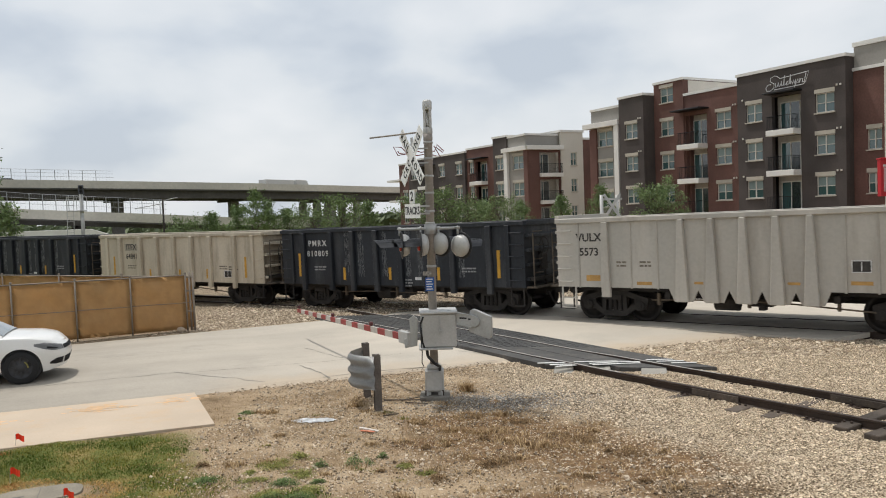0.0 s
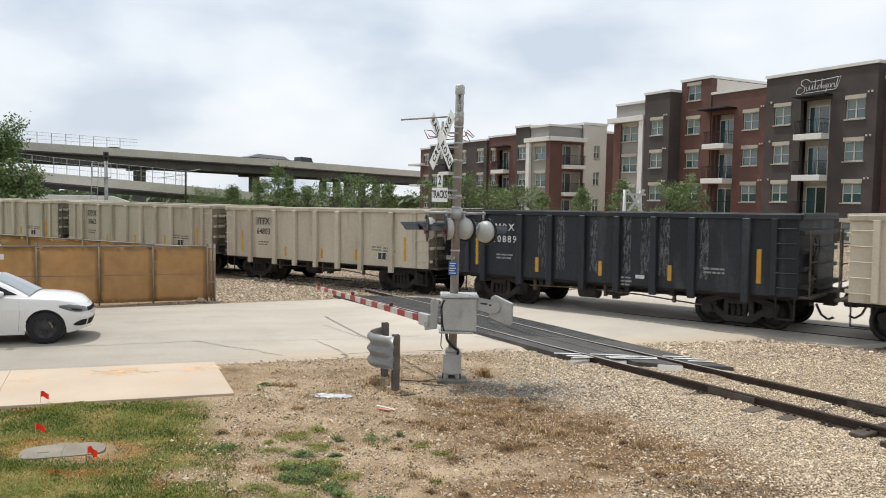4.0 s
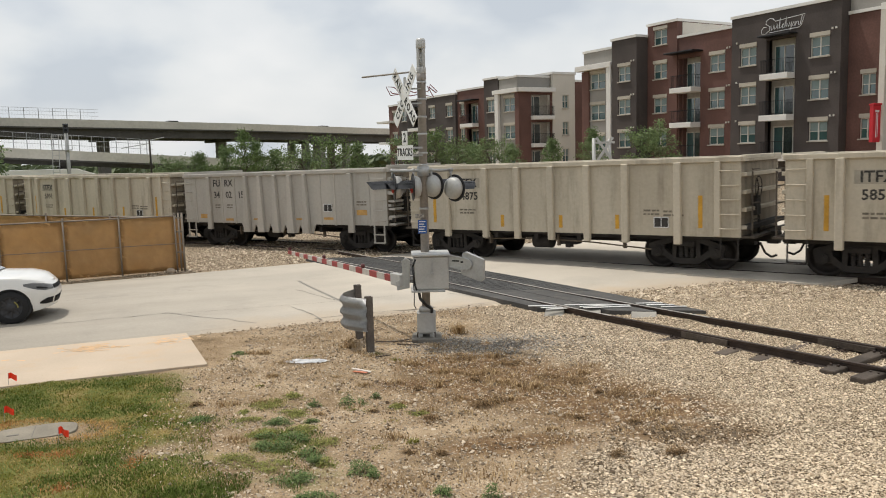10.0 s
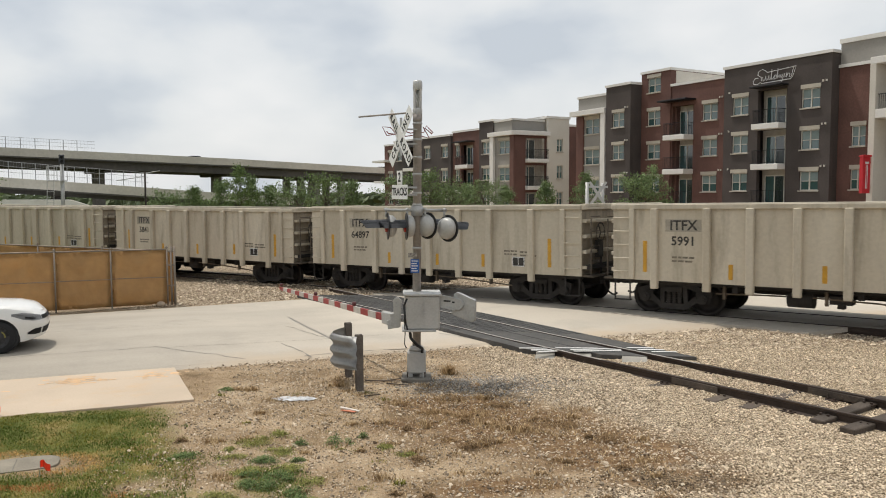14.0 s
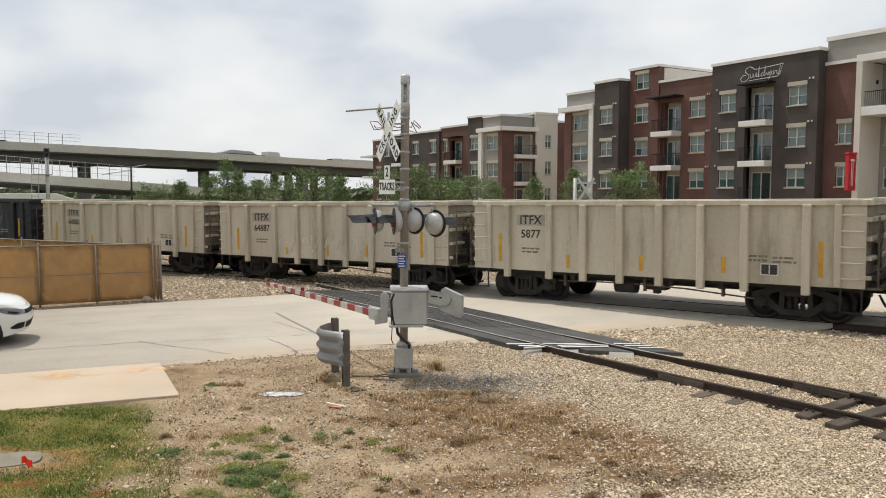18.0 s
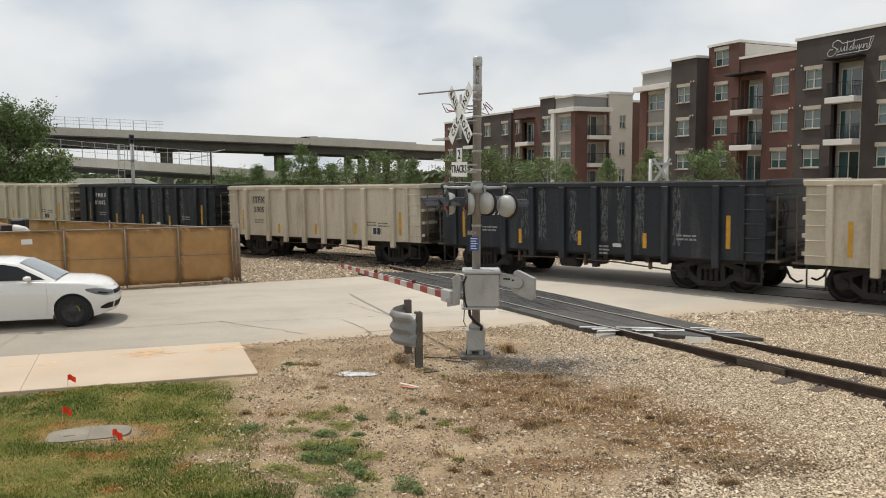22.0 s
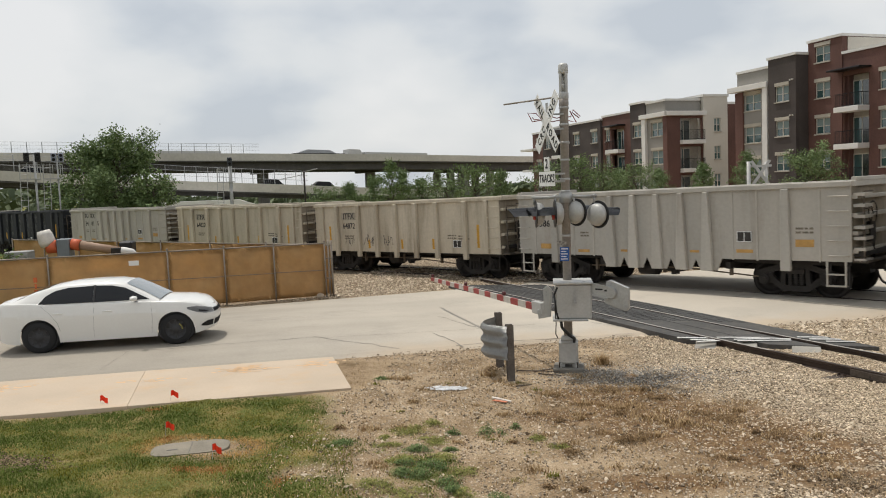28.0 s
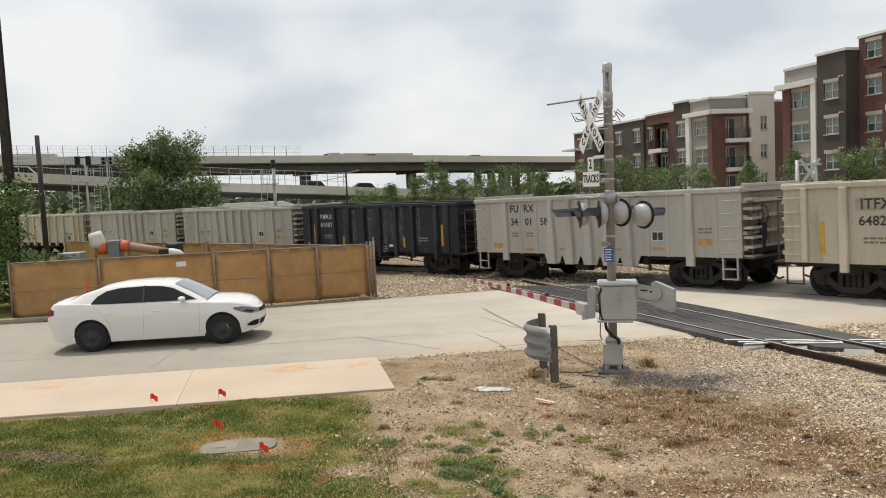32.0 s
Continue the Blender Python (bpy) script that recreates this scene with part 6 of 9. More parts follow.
        for pts in (((2.16, 0.94), (2.15, 0.60), (2.12, 0.26)), ((3.27, 0.92), (3.29, 0.6), (3.25, 0.26)), ((1.14, 0.95), (1.32, 0.78), (1.45, 0.60), (1.49, 0.42))):
            sm = bmesh.new()
            for p, q in zip(pts, pts[1:]):
                for k in range(4):
                    a = skin(p[0] + (q[0] - p[0]) * k / 4, p[1] + (q[1] - p[1]) * k / 4, s, -0.001)
                    b = skin(p[0] + (q[0] - p[0]) * (k + 1) / 4, p[1] + (q[1] - p[1]) * (k + 1) / 4, s, -0.001)
                    tube(sm, a, b, 0.0032, 4)
            part("door_seam", sm, mat("seam_grey", (0.22, 0.22, 0.22), 0.8, 0, 0.05), body, "dark door gap")
        for hx in (1.38, 2.33):
            c = skin(hx, 0.775, s)
            part("door_handle", box(bmesh.new(), (hx, c.y - 0.018, 0.765), (hx + 0.19, c.y + 0.018, 0.795)), CP, car, "white door handle", 0.008)
        mir = bmesh.new()
        lathe(mir, [(0.0, -0.06), (0.055, -0.05), (0.075, 0.0), (0.06, 0.055), (0.0, 0.07)], Matrix.Translation((2.96, s * 0.955, 1.01)) @ Matrix.Rotation(radians(90), 4, "Y") @ Matrix.Diagonal((0.75, 1.35, 1.1, 1)), 14, False)
        mm = part("wing_mirror", mir, CP, car, "white wing mirror")
        part("mirror_foot", box(bmesh.new(), (2.93, s * 0.86 - 0.06, 0.955), (3.0, s * 0.86 + 0.06, 0.985)), TRIM, mm, "black mirror foot", 0.008)
        patch("headlight", HEADL, [(3.98, 0.715, 0.755), (4.16, 0.64, 0.765), (4.32, 0.595, 0.73), (4.46, 0.585, 0.675)], s, 0.004, "clear swept headlight", car)
        patch("lamp_bezel", TRIM, [(4.20, 0.655, 0.69), (4.30, 0.63, 0.665), (4.38, 0.62, 0.64)], s, 0.011, "dark lamp insert", car, 3)
        patch("tail_light", TAIL, [(0.10, 0.76, 0.925), (0.20, 0.76, 0.925), (0.36, 0.80, 0.90)], s, 0.005, "red wraparound tail light", car)
        patch("grille_vent", TRIM, [(4.24, 0.335, 0.37), (4.36, 0.31, 0.43), (4.455, 0.31, 0.43)], s, 0.005, "black lower bumper vent", car)
        patch("grille", TRIM, [(4.465, 0.585, 0.665), (4.495, 0.585, 0.66), (4.5199, 0.585, 0.655)], s, 0.006, "black grille half", car)
        patch("bumper_intake", TRIM, [(4.475, 0.30, 0.43), (4.50, 0.30, 0.43), (4.5199, 0.30, 0.43)], s, 0.006, "black lower intake half", car)
    for nm, k0, k1, mt in (("windscreen", 7, 9, WS), ("rear_screen", 0, 3, GL)):
        bm = bmesh.new()
        rows = []
        for x, z, w in prof[k0:k1 + 1]:
            e = abs(side_y(x, cabin_base(x) + max(0.02, z - cabin_base(x)) * 0.9, 1)) * 0.86
            rows.append([bm.verts.new((x, y, z + 0.030 - 0.020 * (abs(y) / e) ** 2)) for y in (-e, -e * 0.5, 0, e * 0.5, e)])
        for a, b in zip(rows, rows[1:]):
            for i in range(4):
                bm.faces.new((a[i], b[i], b[i + 1], a[i + 1])).smooth = True
        part(nm, bm, mt, car, "sloping glass screen")
    for cx in WHL:
        well = tube(bmesh.new(), (cx, -0.80, 0.34), (cx, 0.80, 0.34), 0.358, 24)
        part("wheel_well", well, TRIM, car, "dark wheel well")
    for cx in (1.08, 3.73):
        for s in (-1, 1):
            turn = Matrix.Translation((cx, s * 0.765, 0.318)) @ Matrix.Rotation(radians(90), 4, "X")
            t = bmesh.new()
            lathe(t, [(0.21, -0.10), (0.295, -0.10), (0.318, -0.07), (0.318, 0.07), (0.295, 0.10), (0.21, 0.10)], turn, 32, False)
            w = part("tyre", t, TY, car, "black tyre")
            r = bmesh.new()
            o = 1 if s < 0 else -1
            lathe(r, [(0.215, 0.085 * o), (0.205, 0.095 * o), (0.19, 0.06 * o), (0.09, 0.075 * o), (0.07, 0.095 * o), (0.0, 0.095 * o)], turn, 28, False)
            for k in range(8):
                a = 2 * math.pi * k / 8
                box(r, (0.08, -0.018, 0.05 * o), (0.20, 0.018, 0.082 * o), turn @ Matrix.Rotation(a, 4, "Z"))
            part("rim", r, RIM, w, "black steel wheel")
            if cx > 3 and s < 0:
                y = bmesh.new()
                for k in range(4):
                    a = 0.1 + 0.25 * k
                    box(y, (0.115, -0.018, 0.086 * o), (0.14, 0.018, 0.094 * o), turn @ Matrix.Rotation(a, 4, "Z"))
                part("caliper_mark", y, mat("yellow_mark", (0.22, 0.20, 0.05), 0.6, 0, 0.1), w, "yellow mark on the wheel")
    return car


WP = mat("white_car_paint", (0.74, 0.73, 0.70), 0.25, 0, 0.015, 1.0, 20)
WP.node_tree.nodes["Principled BSDF"].inputs["Coat Weight"].default_value = 0.5
cd = Vector((0.943, 0.331, 0))
cn = Vector((-0.331, 0.943, 0))
org = Vector((-11.05, 13.96, 0)) - cd * 1.12 + cn * 0.86
sedan(pose(org.x, org.y, gz(-9.6, 14.8) + 0.023, 0, 0, 19.6), "clean white four-door sedan waiting on the street", WP)

# ---- small things on the near ground ----
def gn(x, y):
    """Ground height with its unevenness, off the street."""
    u, v = road_uv(x, y)
    return gz(x, y) + (0.05 * noise.noise((x * 0.6, y * 0.6, 0)) + 0.018 * noise.noise((x * 2.3, y * 2.3, 3))) * smooth01(abs(v - ROAD_W / 2) - ROAD_W / 2, 0.0, 1.0)


ORF = mat("orange_flag", (0.85, 0.10, 0.04), 0.7, 0, 0.05)
for x, y, yaw in ((-4.45, 8.36, 4), (-6.24, 10.55, 28), (-5.50, 9.14, 25), (-7.29, 10.38, 20)):
    fl = thing("marker_flag", pose(x, y, gn(x, y), 0, 3, yaw), "small orange utility marker flag on a wire", "flag", "utility flags")
    part("wire", tube(bmesh.new(), (0, 0, -0.05), (0, 0, 0.19), 0.0025, 5), GALV, fl)
    bm = bmesh.new()
    rows = [[bm.verts.new((0.105 * k / 5, 0.022 * math.sin(k * 1.4), z - 0.03 * (k / 5) ** 2 + 0.010 * math.sin(k))) for z in (0.105, 0.145, 0.185)] for k in range(6)]
    for a, b in zip(rows, rows[1:]):
        for i in range(2):
            bm.faces.new((a[i], b[i], b[i + 1], a[i + 1]))
    bmesh.ops.solidify(bm, geom=list(bm.faces), thickness=0.001)
    part("pennant", bm, ORF, fl, "bright orange plastic pennant")

cov = thing("utility_cover", pose(-4.92, 8.72, gn(-4.92, 8.72) + 0.002, 0, 0, 22), "grey concrete utility box cover set in the grass", "utility cover")
bm = bmesh.new()
lip = [(0.46 * math.copysign(abs(math.cos(a)) ** 0.55, math.cos(a)), 0.245 * math.copysign(abs(math.sin(a)) ** 0.55, math.sin(a))) for a in [2 * math.pi * k / 28 for k in range(28)]]
lo = [bm.verts.new((x, y, -0.08)) for x, y in lip]
hi = [bm.verts.new((x, y, 0.02)) for x, y in lip]
bm.faces.new(hi)
for i in range(28):
    bm.faces.new((lo[i], lo[(i + 1) % 28], hi[(i + 1) % 28], hi[i]))
part("lid", bm, mat("grey_cover", (0.26, 0.228, 0.175), 0.9, 0, 0.12, 4, 40, 0.3), cov, "", 0.006)
part("seam", box(bmesh.new(), (-0.004, -0.2, 0.021), (0.004, 0.2, 0.024)), MATS["dark_concrete"], cov)
part("lift_hole", box(bmesh.new(), (-0.27, -0.05, 0.021), (-0.15, -0.02, 0.0245)), MATS["dark_concrete"], cov)


def splash(name, label, x, y, n, rx, ry, material, seed, z=0.006, yaw=15, size=(0.012, 0.06), even=False):
    rng = random.Random(seed)
    bm = bmesh.new()
    rot = Matrix.Rotation(radians(yaw), 4, "Z")
    for k in range(n):
        if even:
            d, a = math.sqrt(rng.random()) * rng.uniform(0.8, 1.05), rng.uniform(0, 6.3)
            px, py = rx * d * math.cos(a), ry * d * math.sin(a)
        else:
            px, py = rng.gauss(0, rx * 0.45), rng.gauss(0, ry * 0.45)
        r = rng.uniform(*size)
        c = [rot @ Vector((px + r * rng.uniform(0.5, 1.6) * 1.15 * math.cos(2 * math.pi * i / 7), py + r * rng.uniform(0.5, 1.4) * 0.95 * math.sin(2 * math.pi * i / 7), 0)) for i in range(7)]
        vs = [bm.verts.new((x + q.x, y + q.y, gn(x + q.x, y + q.y) + z + 0.004 * rng.random())) for q in c]
        bm.faces.new(vs)
    ob = new(name, data(name, bm, material))
    return tagged(ob, label, "paint", kind="structure")


splash("paint_patch", "silver-white paint spill on the dirt", -2.31, 11.62, 190, 0.33, 0.13, mat("silver_spill", (0.80, 0.80, 0.80), 0.4, 0.2, 0.25, 9, 60, dirt=0.5, dirt_col=(0.30, 0.27, 0.23)), 4, 0.012, -4, (0.012, 0.045), True)
splash("paint_patch", "grey powder stain round the mast foot", 0.0, 12.65, 320, 0.75, 0.26, mat("ash_stain", (0.33, 0.30, 0.26), 0.95, 0, 0.2), 6, 0.004, -10, (0.006, 0.024))
# dark flecks: some ash grit, and the mast's cast shadow painted on the dirt
splash("ash_patch", "dark ash grit and painted mast shadow on the dirt", 0.45, 12.25, 650, 0.95, 0.42, mat("dark_ash_shadow", (0.135, 0.118, 0.10), 0.95, 0, 0.3, 6, 60), 16, 0.003, -4, (0.006, 0.024))
lit = thing("litter", pose(-1.38, 10.86, gn(-1.38, 10.86) + 0.01, 0, 0, -25), "scrap of orange and white card on the dirt", "litter")
part("card", box(bmesh.new(), (-0.14, -0.03, 0.0), (0.14, 0.02, 0.012)), mat("litter_white", (0.68, 0.62, 0.55), 0.8, 0, 0.1), lit, "", 0, pose(0, 0, 0.02, 0, 8, 12))
part("card", box(bmesh.new(), (-0.10, -0.08, 0.0), (0.12, -0.03, 0.008)), mat("litter_orange", (0.60, 0.22, 0.12), 0.8, 0, 0.1), lit, "dull orange scrap", 0, pose(0, 0, 0.01))
for x, y, ln, yaw in ((-1.0, 12.55, 0.7, -8), (-0.8, 12.35, 0.4, -22), (-0.9, 12.62, 0.35, 30), (-1.15, 11.75, 0.25, 20)):
    st = tube(bmesh.new(), (-ln / 2, 0, 0.012), (ln / 2, 0, 0.02), 0.012, 6, 0.007)
    solid("stick", st, TIE, "dark dry stick lying on the dirt", "stick", "fallen sticks", m=pose(x, y, gn(x, y) + 0.005, 0, 0, yaw))


# stones: pale crushed limestone and scattered pebbles, joined
def stones(name, label, spots, material, seed):
    rng = random.Random(seed)
    base = [Vector(p) for p in ((1, 0, 0), (-1, 0, 0), (0, 1, 0), (0, -1, 0), (0, 0, 1), (0, 0, -1), (0.6, 0.6, 0.5), (-0.6, -0.6, 0.5))]
    faces8 = [(0, 2, 6), (2, 4, 6), (4, 0, 6), (1, 3, 7), (3, 4, 7), (4, 1, 7), (2, 1, 4), (3, 0, 4), (0, 5, 2), (2, 5, 1), (1, 5, 3), (3, 5, 0)]
    vs, fs = [], []
    for x, y, r in spots:
        c, s = math.cos(rng.uniform(0, 6.3)), 0
        a = rng.uniform(0, 6.3)
        ca, sa = math.cos(a), math.sin(a)
        ex, ey, ez = r * rng.uniform(0.7, 1.35), r * rng.uniform(0.6, 1.0), r * rng.uniform(0.45, 0.8)
        tl = rng.uniform(-0.4, 0.4)
        z0 = gn(x, y) + ez * rng.uniform(0.05, 0.5)
        o = len(vs)
        for b in base:
            px, py, pz = b.x * ex * rng.uniform(0.8, 1.2), b.y * ey * rng.uniform(0.8, 1.2), b.z * ez
            vs.append((x + px * ca - py * sa, y + px * sa + py * ca, z0 + pz + px * tl))
        fs += [tuple(o + i for i in f) for f in faces8]
    me = bpy.data.meshes.new(name)
    me.from_pydata(vs, [], fs)
    me.materials.append(material)
    return tagged(new(name, me), label, "gravel", kind="stuff")


def stone_material(name, lo, hi):
    m = bpy.data.materials.new(name)
    m.use_nodes = True
    n, l = m.node_tree.nodes, m.node_tree.links
    b = n["Principled BSDF"]
    b.inputs["Roughness"].default_value = 0.95
    b.inputs["Specular IOR Level"].default_value = 0.2
    g = n.new("ShaderNodeNewGeometry")
    r = n.new("ShaderNodeValToRGB")
    r.color_ramp.elements[0].color, r.color_ramp.elements[1].color = (*lo, 1), (*hi, 1)
    r.color_ramp.elements.new(0.5).color = (*[(a + c) / 2 for a, c in zip(lo, hi)], 1)
    l.new(g.outputs["Random Per Island"], r.inputs[0])
    t = n.new("ShaderNodeTexNoise")
    t.inputs["Scale"].default_value = 60.0
    co = n.new("ShaderNodeTexCoord")
    l.new(co.outputs["Object"], t.inputs["Vector"])
    mx = n.new("ShaderNodeMix")
    mx.data_type, mx.blend_type = "RGBA", "MULTIPLY"
    mx.inputs["Factor"].default_value = 0.5
    l.new(r.outputs[0], mx.inputs["A"])
    l.new(t.outputs["Fac"], mx.inputs["B"])
    mx2 = n.new("ShaderNodeMix")
    mx2.data_type, mx2.blend_type = "RGBA", "MIX"
    mx2.inputs["Factor"].default_value = 0.25
    l.new(r.outputs[0], mx2.inputs["A"])
    l.new(mx.outputs["Result"], mx2.inputs["B"])
    l.new(mx2.outputs["Result"], b.inputs["Base Color"])
    return m


def scatter():
    rng = random.Random(21)
    pale, small, bank, ash, soil = [], [], [], [], []
    tries = 0
    while len(pale) < 100000 and tries < 800000:
        tries += 1
        # denser towards the camera
        y = 6.2 + 11.0 * rng.random() ** 1.7
        x = rng.uniform(-0.5, 10.5)
        if road_uv(x, y)[1] > -0.1:
            continue
        g = masks(x, y)[1]
        if rng.random() > g ** 1.5:
            continue
        off = Vector((x, y, 0)) - NO
        if abs(abs(off.dot(NN) - bend(off.dot(ND))) - HG) < 0.06:
            continue
        pale.append((x, y, rng.uniform(0.0065, 0.0155) if rng.random() < 0.93 else rng.uniform(0.016, 0.028)))
    while len(small) < 40000:
        y = 6.2 + 9.0 * rng.random() ** 1.3
        x = rng.uniform(-5.5, 3.0)
        if road_uv(x, y)[1] > -0.05 or line_side(x, y, -9.33, 9.27, -3.74, 11.45) > -0.02 and x < -3.6:
            continue
        if rng.random() < masks(x, y)[0] or x < -3.9:
            continue
        small.append((x, y, rng.uniform(0.005, 0.016) if rng.random() > 0.04 else rng.uniform(0.016, 0.034)))
    for k in range(2600):
        u, v = rng.uniform(0.2, 17.0), rng.gauss(-0.1, 0.25)
        p = R0 + RU * u + RV * v
        if abs((p - NO).dot(NN)) > 1.25:
            small.append((p.x, p.y, rng.uniform(0.006, 0.02)))
    for k in range(5200):
        x, y = rng.gauss(0.55, 0.75), rng.gauss(12.35, 0.42)
        if road_uv(x, y)[1] < -0.1:
            ash.append((x, y, rng.uniform(0.006, 0.018)))
    for k in range(2600):
        x, y = rng.gauss(2.5, 0.42), rng.gauss(8.2, 0.17)
        soil.append((x, y, rng.uniform(0.006, 0.02)))
    for k in range(1700):
        x, y = rng.gauss(-7.2, 0.5), rng.gauss(8.0, 0.13)
        soil.append((x, y, rng.uniform(0.006, 0.022)))
    while len(bank) < 9000:
        x, y = rng.uniform(-9, 16), rng.uniform(15.5, 31)
        v = road_uv(x, y)[1]
        if -0.1 < v < ROAD_W + 0.1:
            continue
        if v < 0 and rng.random() > masks(x, y)[1]:
            continue
        bank.append((x, y, rng.uniform(0.02, 0.055)))
    stones("gravel", "loose pale crushed limestone gravel", pale, stone_material("limestone", (0.38, 0.285, 0.185), (0.96, 0.81, 0.61)), 1)
    stones("pebbles", "scattered pebbles on dry dirt", small, stone_material("pebble", (0.10, 0.068, 0.042), (0.74, 0.62, 0.47)), 2)
    stones("ash_gravel", "grey gritty gravel by the signal mast", ash, stone_material("grey_grit", (0.12, 0.105, 0.09), (0.50, 0.465, 0.41)), 4)
    stones("dark_soil", "dark crumbled soil among the gravel", soil, stone_material("dark_crumb", (0.05, 0.034, 0.02), (0.34, 0.25, 0.16)), 5)
    stones("ballast", "coarse pale ballast stones along the tracks", bank, stone_material("ballast_stone", (0.27, 0.20, 0.14), (0.80, 0.68, 0.52)), 3)


scatter()


# grass: single bent blades
def blades(name, label, spots, lo, hi, seed, category="grass", thin=1.0):
    rng = random.Random(seed)
    vs, fs = [], []
    for x, y, h, spread in spots:
        a = rng.uniform(0, 6.3)
        ca, sa = math.cos(a), math.sin(a)
        w = thin * (0.0035 + 0.004 * rng.random())
        lean = rng.uniform(0.1, 0.9) * h * spread
        z = gn(x, y) - 0.005
        o = len(vs)
        vs += [(x - sa * w, y + ca * w, z), (x + sa * w, y - ca * w, z), (x + ca * lean * 0.4 + sa * w * 0.7, y + sa * lean * 0.4 - ca * w * 0.7, z + h * 0.6), (x + ca * lean * 0.4 - sa * w * 0.7, y + sa * lean * 0.4 + ca * w * 0.7, z + h * 0.6), (x + ca * lean, y + sa * lean, z + h)]
        fs += [(o, o + 1, o + 2, o + 3), (o + 3, o + 2, o + 4)]
    me = bpy.data.meshes.new(name)
    me.from_pydata(vs, [], fs)
    me.materials.append(stone_material(name + "_blade", lo, hi))
    return tagged(new(name, me), label, category, kind="stuff")


def grow():
    rng = random.Random(33)
    green, tan = [], []
    lush, straw, sprayed, pale = [], [], [], []
    marks = ((-4.25, 8.02, 0.16, 0.12), (-5.42, 9.03, 0.10, 0.07), (-3.82, 7.1, 0.12, 0.09), (-3.36, 7.7, 0.10, 0.20), (-4.55, 8.0, 0.2, 0.07), (-6.3, 10.2, 0.16, 0.08))
    while len(green) + len(lush) < 120000:
        y = 6.3 + 5.2 * rng.random() ** 1.2
        x = rng.uniform(-10.5, -1.5)
        if line_side(x, y, -9.33, 9.27, -3.74, 11.45) > -0.03:
            continue
        if ((x + 4.92) / 0.5) ** 2 + ((y - 8.72) / 0.26) ** 2 < 1:
            continue
        g = masks(x, y)[0]
        patch = noise.noise((x * 0.9, y * 0.9, 4)) + 0.6 * noise.noise((x * 2.3, y * 2.3, 9))
        if g + 0.4 * patch < 0.40 or rng.random() > g + 0.15:
            continue
        h = rng.uniform(0.012, 0.032)
        ring = math.exp(-((math.hypot((x + 4.80) / 0.70, (y - 8.82) / 0.38) - 1.0) / 0.22) ** 2) * (1.0 if abs(x + 4.8) > 0.35 else 0.35)
        soil = math.exp(-(((x + 7.0) / 0.75) ** 2 + ((y - 8.05) / 0.22) ** 2)) + 0.8 * math.exp(-(((x + 3.09) / 0.4) ** 2 + ((y - 7.73) / 0.2) ** 2))
        if rng.random() < 0.85 * soil:
            continue
        if rng.random() < ring:
            straw.append((x, y, h * 0.8, 1.5))
            continue
        if rng.random() < 0.75 * sum(math.exp(-(((x - a) / c) ** 2 + ((y - b) / d) ** 2)) for a, b, c, d in marks):
            sprayed.append((x, y, h, 1.3))
            continue
        deep = math.exp(-(((x + 2.3) / 0.6) ** 2 + ((y - 6.95) / 0.28) ** 2))
        if rng.random() < 0.40 + 0.25 * smooth01(-x, 5.2, 7.0) + 1.6 * noise.noise((x * 0.75 + 5, y * 1.5, 2)) + 1.2 * noise.noise((x * 2.1, y * 3.0, 6)) + deep:
            lush.append((x, y, h * (1.2 + deep), 1.1))
        elif rng.random() < 0.60 + 1.4 * patch:
            green.append((x, y, h, 1.2))
        elif rng.random() < 0.6:
            pale.append((x, y, h * 0.8, 1.5))
    for a, b, c, d in marks:
        for k in range(int(9000 * c * d) + 60):
            sprayed.append((a + rng.gauss(0, 0.6 * c), b + rng.gauss(0, 0.6 * d), rng.uniform(0.010, 0.024), 1.4))
    while len(straw) < 5200:
        a, d = rng.uniform(0, 6.28), rng.gauss(1.0, 0.16)
        x, y = -4.84 + 0.78 * d * math.cos(a), 8.80 + 0.40 * d * math.sin(a)
        if ((x + 4.92) / 0.5) ** 2 + ((y - 8.72) / 0.29) ** 2 > 1 and rng.random() < 0.35 + 0.65 * abs(math.cos(a)) + 0.3 * math.sin(a):
            straw.append((x, y, rng.uniform(0.010, 0.024), 1.5))
    for k in range(3600):
        p = R0 + RU * rng.uniform(-19.0, -6.4) + RV * (ROAD_W + rng.uniform(0.08, 1.1))
        green.append((p.x, p.y, rng.uniform(0.06, 0.16), 1.2))
    tufts = [(0.02, 13.2, 0.10, 120, 0.22, 0), (-0.3, 10.9, 0.15, 90, 0.07, 0), (0.2, 10.75, 0.2, 120, 0.08, 0), (0.55, 10.3, 0.22, 150, 0.10, 0), (0.9, 10.0, 0.25, 170, 0.10, 0), (-0.75, 11.3, 0.15, 90, 0.09, 0), (0.0, 11.5, 0.35, 110, 0.07, 0), (1.4, 9.9, 0.4, 110, 0.06, 0), (-1.75, 12.4, 0.12, 80, 0.14, 0), (0.3, 7.2, 0.4, 120, 0.08, 0), (-0.6, 7.0, 0.4, 120, 0.07, 0), (1.2, 10.6, 0.5, 120, 0.06, 0)]
    for k in range(95):
        x, y = rng.uniform(-3.6, 2.4), rng.uniform(6.8, 12.6)
        if road_uv(x, y)[1] > -0.6 or masks(x, y)[0] > 0.5:
            continue
        if rng.random() < 0.35 + 0.8 * masks(x, y)[2]:
            tufts.append((x, y, rng.uniform(0.06, 0.16), int(rng.uniform(25, 80)), rng.uniform(0.04, 0.10), 0))
        elif x < -0.5 and rng.random() < 0.6:
            tufts.append((x, y, rng.uniform(0.05, 0.12), int(rng.uniform(15, 50)), rng.uniform(0.03, 0.06), 1))
